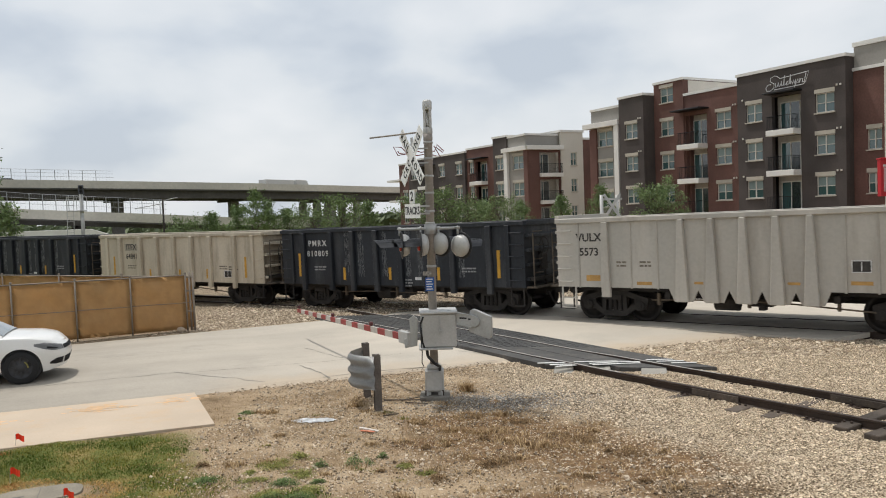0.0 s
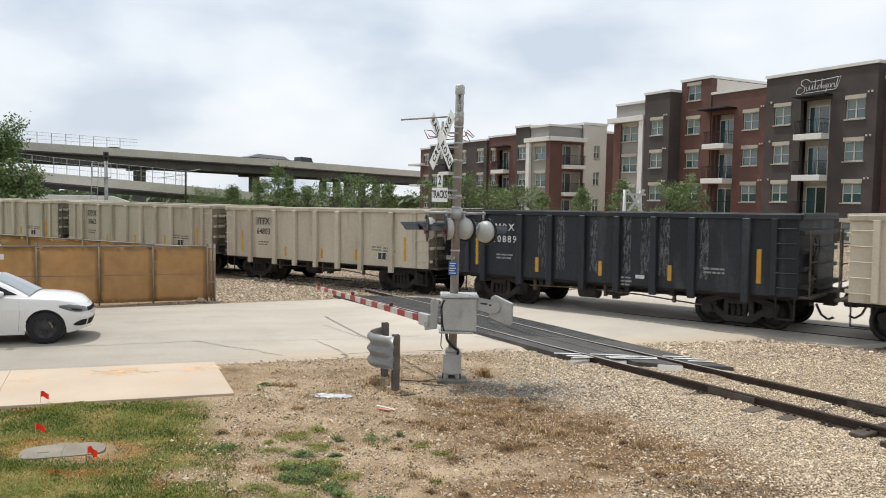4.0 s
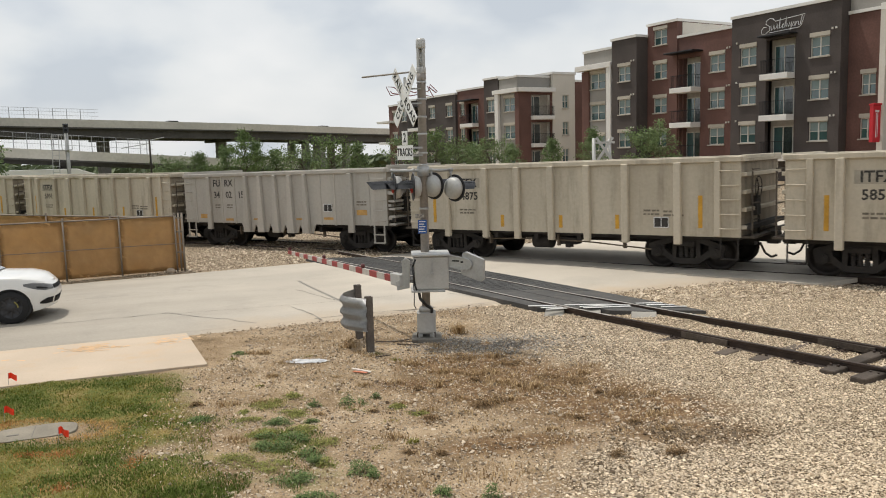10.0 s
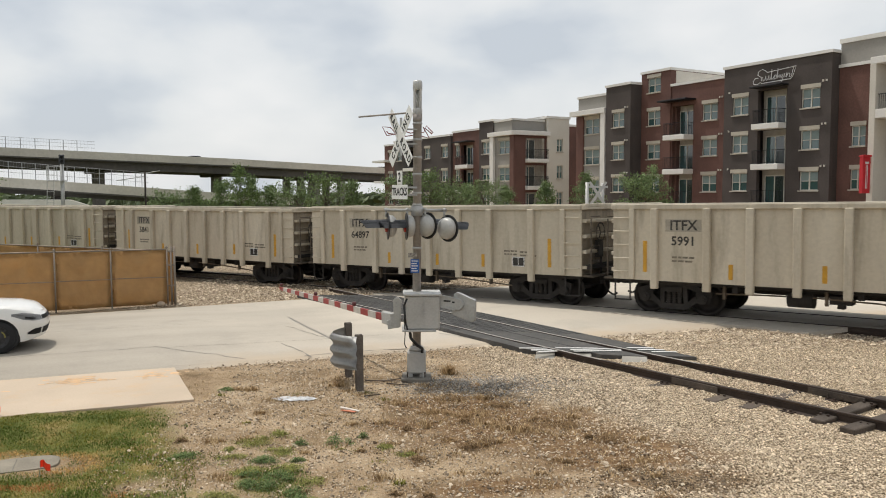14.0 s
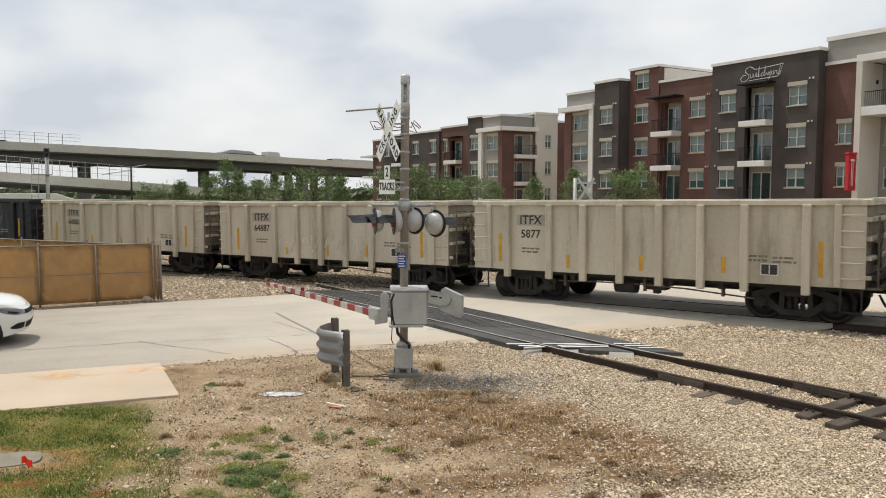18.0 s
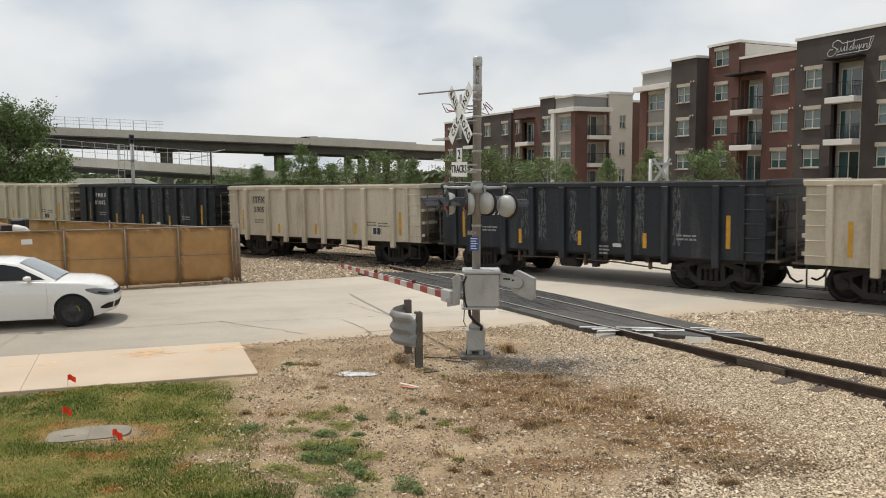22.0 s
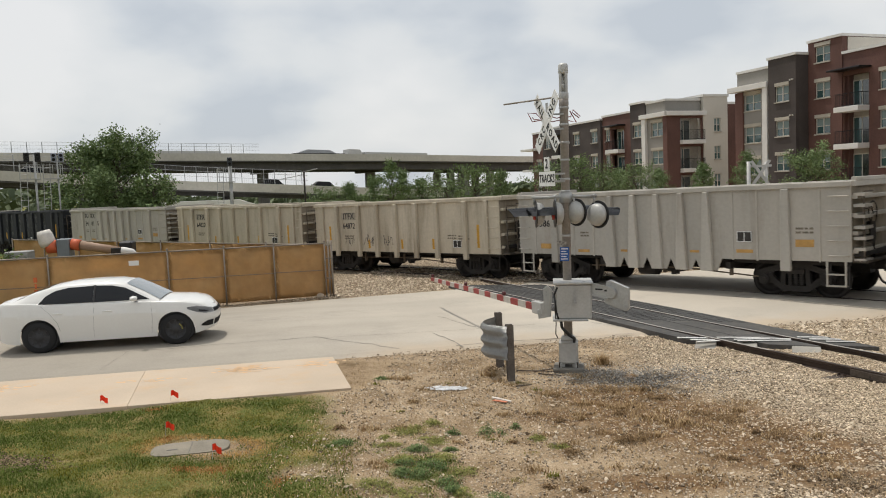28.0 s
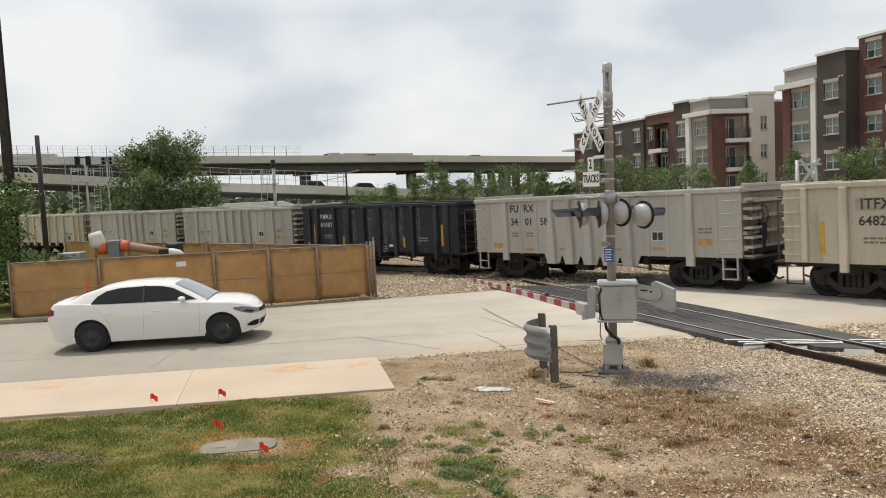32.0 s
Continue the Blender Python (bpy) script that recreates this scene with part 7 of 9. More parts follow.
    for x, y, r, n, h, g in tufts:
        for k in range(int(n * 1.6)):
            px, py = x + rng.gauss(0, r * 0.55), y + rng.gauss(0, r * 0.4)
            (green if g else tan).append((px, py, h * rng.uniform(0.4, 0.95), 1.3))
    for k in range(24000):
        x, y = rng.uniform(-4.2, 2.6), 6.3 + 7.0 * rng.random() ** 1.2
        if road_uv(x, y)[1] > -0.3 or rng.random() > 0.45 + masks(x, y)[2] - 0.6 * masks(x, y)[1]:
            continue
        tan.append((x, y, rng.uniform(0.015, 0.045), 1.6))
    blades("grass", "short yellow-green lawn grass in patches", green, (0.13, 0.138, 0.02), (0.27, 0.255, 0.048), 1, "grass", 0.75)
    blades("lush_grass", "darker green lawn grass in denser patches", lush, (0.066, 0.105, 0.018), (0.155, 0.20, 0.04), 5, "grass", 0.75)
    blades("straw_grass", "burnt orange-tan grass round a utility cover", straw, (0.40, 0.215, 0.06), (0.66, 0.42, 0.16), 6, "grass", 0.75)
    blades("sprayed_grass", "lawn grass sprayed with orange utility paint", sprayed, (0.34, 0.13, 0.045), (0.58, 0.27, 0.10), 7, "grass", 0.75)
    blades("pale_grass", "dry yellow grass in the lawn", pale, (0.28, 0.20, 0.055), (0.48, 0.355, 0.13), 8, "grass", 0.75)
    blades("dry_grass", "dry brown grass and dead weeds", tan, (0.22, 0.135, 0.065), (0.62, 0.46, 0.26), 2)


def weeds(name, label, clumps, lo, hi, seed):
    """Low bushy weeds: mounds of small upright leaves on short stems."""
    rng = random.Random(seed)
    vs, fs = [], []
    for x, y, r, h in clumps:
        n = int(700 * (r / 0.15) ** 1.4) + 120
        sub_c = [(rng.gauss(0, 0.5) * r, rng.gauss(0, 0.42) * r, rng.uniform(0.35, 1.0)) for _ in range(7)]
        for k in range(n):
            ox, oy, oh = rng.choice(sub_c)
            dx, dy = ox + rng.gauss(0, 0.28) * r, oy + rng.gauss(0, 0.24) * r
            d = min(1.0, math.hypot(dx, dy) / (1.3 * r))
            px, py = x + dx, y + dy
            z = gn(px, py) + h * oh * (1 - d * d) * rng.uniform(0.05, 1.0)
            a, up = rng.uniform(0, 6.3), rng.uniform(0.2, 1.0)
            t = Vector((math.cos(a), math.sin(a), up)).normalized()
            b = t.cross(Vector((0, 0, 1))).normalized()
            ln, w = rng.uniform(0.012, 0.034), rng.uniform(0.003, 0.007)
            c = Vector((px, py, z))
            o = len(vs)
            vs += [tuple(c - t * ln * 0.5), tuple(c + b * w), tuple(c + t * ln * 0.5), tuple(c - b * w)]
            fs.append((o, o + 1, o + 2, o + 3))
    me = bpy.data.meshes.new(name)
    me.from_pydata(vs, [], fs)
    me.materials.append(stone_material(name + "_leaf", lo, hi))
    return tagged(new(name, me), label, "weeds", kind="stuff")


grow()
weeds("green_weeds", "bushy green weeds in the dry dirt", [(-3.47, 12.21, 0.13, 0.06), (-3.1, 8.99, 0.20, 0.06), (-1.36, 9.49, 0.14, 0.16), (-1.81, 9.42, 0.09, 0.1), (-1.07, 9.73, 0.06, 0.11), (-2.06, 8.81, 0.18, 0.07), (-2.12, 8.01, 0.14, 0.09), (-1.92, 8.11, 0.16, 0.11), (-1.79, 8.28, 0.17, 0.11), (-2.15, 8.3, 0.12, 0.09), (-1.5, 7.65, 0.14, 0.10), (-1.61, 7.91, 0.17, 0.09), (-1.73, 8.83, 0.09, 0.07), (-1.63, 7.21, 0.2, 0.1), (-1.02, 7.39, 0.15, 0.14), (-1.34, 6.79, 0.16, 0.08), (-0.85, 7.25, 0.07, 0.12), (0.27, 6.71, 0.09, 0.18), (-0.18, 6.81, 0.1, 0.12)], (0.06, 0.10, 0.035), (0.21, 0.27, 0.10), 61)
weeds("pale_weeds", "yellow-green weeds in the dry dirt", [(-2.16, 9.78, 0.15, 0.07), (-2.43, 8.86, 0.15, 0.07), (-2.38, 9.49, 0.2, 0.08), (-2.6, 9.2, 0.1, 0.05), (-0.75, 9.3, 0.1, 0.05), (-0.5, 9.0, 0.12, 0.04), (-2.2, 8.45, 0.22, 0.06), (-1.75, 8.55, 0.18, 0.06), (-2.0, 9.15, 0.2, 0.05), (-1.5, 8.2, 0.16, 0.06), (-2.3, 7.7, 0.2, 0.06), (-1.9, 7.55, 0.2, 0.07), (-1.35, 7.6, 0.14, 0.07)], (0.13, 0.15, 0.04), (0.36, 0.34, 0.11), 62)
weeds("brown_weeds", "dead brown weeds in low clumps", [(-3.32, 9.58, 0.08, 0.07), (0.2, 10.41, 0.12, 0.08), (0.24, 9.24, 0.19, 0.11), (0.47, 9.45, 0.1, 0.1), (1.57, 7.58, 0.11, 0.12), (2.15, 7.67, 0.13, 0.1), (-0.21, 7.81, 0.08, 0.07), (-0.36, 8.81, 0.11, 0.06), (-0.53, 10.02, 0.09, 0.07), (1.75, 9.67, 0.06, 0.08), (-0.56, 7.9, 0.07, 0.06), (1.21, 10.58, 0.14, 0.06), (0.82, 10.06, 0.12, 0.06), (-1.05, 9.17, 0.06, 0.07), (1.34, 8.8, 0.13, 0.05), (-1.75, 12.7, 0.13, 0.12), (1.94, 8.58, 0.12, 0.05), (0.05, 11.6, 0.2, 0.06), (0.7, 11.2, 0.22, 0.06), (1.5, 10.2, 0.3, 0.05), (2.0, 9.6, 0.25, 0.04)], (0.09, 0.055, 0.028), (0.36, 0.235, 0.12), 63)

# ---- train ----
BEIGE = mat("beige_car_paint", (0.565, 0.505, 0.40), 0.75, 0, 0.07, 1.1, 14, 0.1, col2=(0.44, 0.385, 0.295), dirt=0.6, dirt_col=(0.20, 0.165, 0.115), rand=0.06, streak=True)
GREYC = mat("grey_car_paint", (0.48, 0.445, 0.39), 0.75, 0, 0.06, 0.7, 14, 0.1, col2=(0.37, 0.35, 0.31), dirt=0.5, dirt_col=(0.24, 0.20, 0.155), rand=0.06, streak=True)
BLACKC = mat("black_car_paint", (0.0215, 0.025, 0.0315), 0.6, 0, 0.2, 0.8, 14, 0.1, col2=(0.012, 0.014, 0.018), dirt=0.55, dirt_col=(0.095, 0.094, 0.094), rand=0.08, spec=0.4, streak=True)
UNDER = mat("underframe_grime", (0.038, 0.033, 0.029), 0.85, 0.1, 0.25, 3, 30, 0.4)
WHEEL = mat("wheel_steel", (0.030, 0.025, 0.022), 0.6, 0.5, 0.2, 5, 30)
GRIME = mat("end_grime", (0.13, 0.105, 0.08), 0.9, 0.1, 0.25, 3, 30, 0.4)
# end walls of pale cars: stains plus the end face's shade in one darker paint
GRIME_SHADE = mat("stained_shaded_end_paint", (0.34, 0.29, 0.22), 0.8, 0, 0.12, 2.0, 14, 0.1, col2=(0.20, 0.165, 0.12), dirt=0.8, dirt_col=(0.09, 0.07, 0.05), streak=True)
YELLOW = mat("yellow_reflector", (0.62, 0.33, 0.03), 0.6, 0, 0.12, 4, 30)
FADEW = mat("faded_white_lettering", (0.34, 0.34, 0.335), 0.8, 0, 0.2, 8, 40)
FADEL = mat("faded_lettering", (0.22, 0.19, 0.145), 0.8, 0, 0.2, 8, 40)
DARKL = mat("dark_lettering", (0.05, 0.045, 0.04), 0.8, 0, 0.2, 8, 40)
WHITEL = mat("white_lettering", (0.72, 0.72, 0.70), 0.7, 0, 0.12, 8, 40)
LOAD = mat("rust_inside", (0.16, 0.10, 0.065), 0.95, 0, 0.25, 1.5, 12, 0.4)

CAR_L, BODY_L, BODY_W, TOP, SILL = 10.69, 9.75, 2.9, 2.68, 0.84
HL, HW = BODY_L / 2, BODY_W / 2


def truck_meshes():
    """Cast side frame with open triangular windows and a spring nest, the bolster, and a wheelset."""
    fr = bmesh.new()
    arms = (
        [(-1.14, 0.46), (-1.14, 0.60), (-0.82, 0.68), (-0.36, 0.80), (0.36, 0.80), (0.82, 0.68), (1.14, 0.60), (1.14, 0.46), (0.80, 0.54), (0.36, 0.66), (-0.36, 0.66), (-0.80, 0.54)],
        [(-0.74, 0.34), (-0.66, 0.48), (-0.36, 0.27), (0.36, 0.27), (0.66, 0.48), (0.74, 0.34), (0.36, 0.13), (-0.36, 0.13)],
        [(-0.44, 0.26), (-0.30, 0.26), (-0.28, 0.67), (-0.40, 0.67)],
        [(0.30, 0.26), (0.44, 0.26), (0.40, 0.67), (0.28, 0.67)],
        [(-1.08, 0.30), (-0.70, 0.30), (-0.66, 0.56), (-1.12, 0.50)],
        [(0.70, 0.30), (1.08, 0.30), (1.12, 0.50), (0.66, 0.56)],
    )
    for k, pts in enumerate(arms):
        prism(fr, [(0.82 * x, z) for x, z in pts], -0.08 + 0.004 * k, 0.07 - 0.004 * k)
    for x in (-0.73, 0.73):
        tube(fr, (x, -0.16, 0.41), (x, 0.06, 0.41), 0.125, 14)
        tube(fr, (x, -0.19, 0.41), (x, -0.16, 0.41), 0.085, 8)
        for k in range(3):
            a = 2.1 * k + 0.5
            tube(fr, (x + 0.05 * math.cos(a), -0.205, 0.41 + 0.05 * math.sin(a)), (x + 0.05 * math.cos(a), -0.19, 0.41 + 0.05 * math.sin(a)), 0.018, 6)
    for x in (-0.135, 0.0, 0.135):
        for j in range(5):
            lathe(fr, [(0.05, 0.0), (0.064, 0.025), (0.05, 0.05)], Matrix.Translation((x, -0.02, 0.28 + 0.055 * j)), 10, False)
    box(fr, (-0.22, -0.12, 0.555), (0.22, 0.09, 0.665))
    side = data("side_frame", fr, UNDER)
    bo = bmesh.new()
    box(bo, (-0.24, -0.92, 0.45), (0.24, 0.92, 0.70))
    box(bo, (-0.30, -0.35, 0.55), (0.30, 0.35, 0.86))
    for sx in (-1, 1):
        box(bo, (sx * 0.30 - 0.04, -0.85, 0.30), (sx * 0.30 + 0.04, 0.85, 0.42))
    bolster = data("truck", bo, WHEEL)
    ws = bmesh.new()
    turn = Matrix.Rotation(radians(90), 4, "X")
    inner = [(0.05, -0.065), (0.13, -0.075), (0.15, -0.03), (0.33, -0.02), (0.335, -0.065), (0.405, -0.065), (0.415, 0.04), (0.44, 0.045), (0.44, 0.07), (0.335, 0.07), (0.33, 0.02), (0.15, 0.03), (0.13, 0.075), (0.05, 0.065)]
    for s in (-1, 1):
        lathe(ws, inner if s < 0 else [(r, -a) for r, a in inner[::-1]], Matrix.Translation((0, 0.755 * s, 0)) @ turn, 28)
    tube(ws, (0, -0.98, 0), (0, 0.98, 0), 0.075, 12)
    wheel = data("wheelset", ws, WHEEL)
    return side, bolster, wheel


TRUCK = truck_meshes()


def add_trucks(car):
    side, bolster, wheel = TRUCK
    for x in (-3.46, 3.46):
        t = share("truck", bolster, car, pose(x, 0, 0), "grimy black four-wheel truck")
        share("side_frame", side, t, pose(0, -1.02, 0))
        share("side_frame", side, t, pose(0, 1.02, 0, 0, 0, 180))
        for dx in (-0.73, 0.73):
            share("wheelset", wheel, t, pose(dx, 0, 0.405))


def add_couplers(car):
    for sx in (-1, 1):
        bm = bmesh.new()
        box(bm, (HL - 0.5, -0.14, 0.62), (HL + 0.22, 0.14, 0.86))
        box(bm, (HL + 0.2, -0.17, 0.58), (HL + 0.46, 0.10, 0.88))
        box(bm, (HL + 0.3, 0.06, 0.62), (HL + 0.46, 0.17, 0.84))
        pts = [Vector((HL + 0.1, -0.35, 0.62)), Vector((HL + 0.22, -0.36, 0.38)), Vector((HL + 0.36, -0.33, 0.28)), Vector((HL + 0.47, -0.28, 0.33))]
        for p, q in zip(pts, pts[1:]):
            tube(bm, p, q, 0.028, 6)
        part("coupler", bm, UNDER, car, "black coupler with air hose", 0, pose(0, 0, 0, 0, 0, 0 if sx > 0 else 180))


def car_shell(car, material, y_sill=SILL, scallop=None):
    """Side sheets, end walls, floor and top rail of an open gondola."""
    for s in (-1, 1):
        bm = bmesh.new()
        if scallop:
            prism(bm, scallop, s * HW - 0.02, s * HW + 0.02)
        else:
            box(bm, (-HL, s * HW - 0.02, y_sill), (HL, s * HW + 0.02, TOP - 0.02))
        part("side_sheet", bm, material, car)
        ch = bmesh.new()
        box(ch, (-HL - 0.02, s * HW - 0.09, TOP - 0.12), (HL + 0.02, s * HW + 0.10, TOP))
        part("top_rail", ch, material, car, "", 0.012)
        bo = bmesh.new()
        # set-back strip, coloured dark to give the shadow gap below the sheet
        if not scallop:
            yy = s * (HW - 0.16)
            box(bo, (-HL + 0.02, yy - 0.05, y_sill - 0.06), (HL - 0.02, yy + 0.05, y_sill + 0.01))
            part("bottom_rail", bo, UNDER, car, "dark bottom rail standing in for shade", 0.01)
    for s in (-1, 1):
        bm = bmesh.new()
        box(bm, (s * (HL - 0.03) - 0.02, -HW + 0.03, y_sill), (s * (HL - 0.03) + 0.02, HW - 0.03, TOP - 0.06))
        ew = part("end_wall", bm, {BEIGE: GRIME_SHADE, GREYC: GRIME_SHADE}.get(material, material), car, "grimy ribbed end wall, shade painted in on pale cars")
        for k in range(5):
            z = y_sill + 0.18 + k * 0.40
            part("end_rib", box(bmesh.new(), (s * HL - 0.02 if s > 0 else s * HL - 0.10, -HW + 0.06, z), (s * HL + 0.10 if s > 0 else s * HL + 0.02, HW - 0.06, z + 0.09)), material, ew, "", 0.01)
        part("end_cap", box(bmesh.new(), (s * HL - 0.06, -HW - 0.02, TOP - 0.12), (s * HL + 0.09, HW + 0.02, TOP + 0.005)), material, ew, "", 0.01)
        pl = bmesh.new()
        box(pl, (min(s * HL, s * (HL + 0.3)), -HW + 0.05, y_sill - 0.02), (max(s * HL, s * (HL + 0.3)), HW - 0.05, y_sill + 0.03))
        for yy in (-HW + 0.1, HW - 0.1):
            tube(pl, (s * (HL + 0.22), yy, y_sill), (s * (HL + 0.22), yy, TOP - 0.35), 0.02, 6)
        for k in range(4):
            tube(pl, (s * (HL + 0.22), -HW + 0.1, y_sill + 0.4 + 0.38 * k), (s * (HL + 0.22), -HW + 0.6, y_sill + 0.4 + 0.38 * k), 0.016, 6)
        part("end_platform", pl, GRIME, car, "grimy end platform with grab irons")
    fl = bmesh.new()
    box(fl, (-HL + 0.05, -HW + 0.05, y_sill + 0.02), (HL - 0.05, HW - 0.05, y_sill + 0.12))
    part("floor", fl, LOAD, car)
    inner = bmesh.new()
    for s in (-1, 1):
        box(inner, (-HL + 0.06, s * (HW - 0.035) - 0.008, y_sill + 0.12), (HL - 0.06, s * (HW - 0.035) + 0.008, TOP - 0.14))
    part("lining", inner, LOAD, car, "rusty inner face")
    un = bmesh.new()
    box(un, (-HL + 0.1, -0.16, 0.52), (HL - 0.1, 0.16, 0.84))
    for sy in (-1, 1):
        box(un, (-HL + 0.15, sy * (HW - 0.34) - 0.03, y_sill - 0.12), (HL - 0.15, sy * (HW - 0.34) + 0.03, y_sill + 0.02))
    for x in (-1.9, -0.6, 0.7, 1.9):
        box(un, (x - 0.06, -HW + 0.12, 0.64), (x + 0.06, HW - 0.12, 0.80))
    tube(un, (-0.82, -1.0, 0.56), (-0.28, -1.0, 0.56), 0.19, 16)
    box(un, (0.05, -1.15, 0.50), (0.5, -0.8, 0.68))
    box(un, (0.22, -1.2, 0.42), (0.36, -1.0, 0.52))
    part("underframe", un, UNDER, car, "black underframe with brake reservoir")
    pp = bmesh.new()
    pts = [(-2.4, -1.15, 0.58), (-1.3, -1.15, 0.61), (-0.2, -1.15, 0.62), (1.0, -1.15, 0.58), (2.6, -1.15, 0.46)]
    for p, q in zip(pts, pts[1:]):
        tube(pp, p, q, 0.02, 6)
    for x in (-2.2, 0.0, 1.9):
        box(pp, (x - 0.03, -1.2, 0.46), (x + 0.03, -1.1, 0.76))
    part("brake_pipe", pp, mat("dusty_rod", (0.16, 0.125, 0.09), 0.85, 0.1, 0.2, 3, 30), car, "dusty brake rod")


def bars(car, x, z, w, rows, material, y):
    """Unreadable stencilled lines."""
    bm = bmesh.new()
    rng = random.Random(int(x * 100 + z * 10))
    for r in range(rows):
        xx = x - w / 2
        while xx < x + w / 2 - 0.04:
            ln = min(rng.uniform(0.06, 0.2), x + w / 2 - xx)
            box(bm, (xx, y - 0.004, z - 0.09 * r), (xx + ln, y + 0.004, z - 0.09 * r + 0.045))
            xx += ln + 0.03
    tagged(part("stencil", bm, material, car, "faded stencilled lines"), kind="stuff")


def placard(car, x, z, y):
    bm = bmesh.new()
    box(bm, (x - 0.19, y - 0.01, z - 0.13), (x + 0.19, y + 0.004, z + 0.13))
    p = part("label_panel", bm, DARKL, car, "dark data panel with a pale border")
    fr = bmesh.new()
    for a, b in (((-0.19, -0.13), (0.19, -0.11)), ((-0.19, 0.11), (0.19, 0.13)), ((-0.19, -0.13), (-0.17, 0.13)), ((0.17, -0.13), (0.19, 0.13)), ((-0.01, -0.1), (0.01, 0.1))):
        box(fr, (x + a[0], y - 0.014, z + a[1]), (x + b[0], y - 0.008, z + b[1]))
    part("border", fr, WHITEL, p)


RIBS = [-4.36, -3.76, -2.48, -1.5, -0.5, 0.5, 1.5, 2.48, 3.76, 4.36]
RIBS_B = [-4.36, -3.43, -2.1, -1.05, 0.0, 1.05, 2.1, 3.43, 4.36]


def square_ribs(car, material, places=RIBS):
    """Box ribs with drop feet, on both sides."""
    rib = data("rib", box(bmesh.new(), (-0.085, -0.13, -0.19), (0.085, 0.0, TOP - SILL - 0.1)), material, 0.015)
    slim = data("rib", box(bmesh.new(), (-0.07, -0.08, 0.02), (0.07, 0.0, TOP - SILL - 0.1)), material, 0.012)
    for x in places:
        me = slim if abs(x) > 4 else rib
        share("rib", me, car, pose(x, -HW - 0.02, SILL))
        share("rib", me, car, pose(x, HW + 0.02, SILL, 0, 0, 180))


def end_gear(car, material):
    """Grab irons on the corners, brake gear and grimy ends."""
    for sx in (-1, 1):
        gr = bmesh.new()
        tube(gr, (-0.21, -HW - 0.10, 0), (0.21, -HW - 0.10, 0), 0.014, 6)
        for x in (-0.19, 0.19):
            tube(gr, (x, -HW - 0.10, 0), (x, -HW - 0.01, 0), 0.012, 5)
        iron = data("grab_iron", gr, material)
        for k in range(5):
            share("grab_iron", iron, car, pose(sx * 4.63, 0, SILL + 0.2 + 0.33 * k))
        st = bmesh.new()
        for q in (-0.2, 0.2):
            box(st, (sx * 4.62 + q - 0.015, -HW - 0.04, 0.34), (sx * 4.62 + q + 0.015, -HW - 0.01, SILL))
        box(st, (sx * 4.62 - 0.21, -HW - 0.06, 0.32), (sx * 4.62 + 0.21, -HW + 0.05, 0.345))
        part("step", st, UNDER, car, "dark corner step")
        gear = bmesh.new()
        x = sx * (HL + 0.14)
        lathe(gear, [(0.25, -0.012), (0.27, 0.0), (0.25, 0.012), (0.23, 0.0)], Matrix.Translation((x, -0.62, 1.95)) @ Matrix.Rotation(radians(90), 4, "Y"), 20, False)
        for k in range(3):
            d = Vector((0, math.cos(2.1 * k), math.sin(2.1 * k))) * 0.25
            tube(gear, (x, -0.62, 1.95), (x + 0.0, -0.62 + d.y, 1.95 + d.z), 0.014, 5)
        box(gear, (min(x - 0.1 * sx, x), -0.75, 1.3), (max(x - 0.1 * sx, x), -0.45, 1.75))
        tube(gear, (x, -0.6, 1.3), (x, -0.6, 0.75), 0.03, 6)
        box(gear, (min(sx * HL, sx * (HL + 0.2)), -HW + 0.1, 1.02), (max(sx * HL, sx * (HL + 0.2)), HW - 0.1, 1.12))
        part("brake_gear", gear, UNDER, car, "grimy hand brake gear on the end")


def make_beige(wide=False):
    """The square-ribbed car; wide: the series with seven wide-set ribs."""
    car = thing("gondola_car", Matrix(), "beige steel gondola freight car with wide-set square ribs" if wide else "beige steel gondola freight car with square ribs", "freight car", "train")
    car_shell(car, BEIGE)
    square_ribs(car, BEIGE, RIBS_B if wide else RIBS)
    end_gear(car, BEIGE)
    for x, z0, h in (((-3.95, 1.04, 0.76), (3.95, 1.04, 0.76), (-1.58, 0.96, 0.33), (0.25, 0.97, 0.33), (1.85, 0.98, 0.35)) if wide else ((-4.03, 1.04, 0.76), (4.03, 1.04, 0.76), (-1.95, 0.95, 0.35), (0.03, 0.98, 0.37), (2.0, 1.04, 0.36))):
        part("reflector", box(bmesh.new(), (x - 0.05, -HW - 0.028, z0), (x + 0.05, -HW - 0.02, z0 + h)), YELLOW, car, "yellow reflective stripe")
    bars(car, -2.76 if wide else -3.07, 1.40, 0.55, 2, FADEL, -HW - 0.022)
    bars(car, 2.75, 1.42, 0.4, 2, FADEL, -HW - 0.022)
    bars(car, 3.3, 1.40, 0.5, 2, FADEL, -HW - 0.022)
    placard(car, 3.0, 1.16, -HW - 0.022)
    add_trucks(car)
    add_couplers(car)
    return car


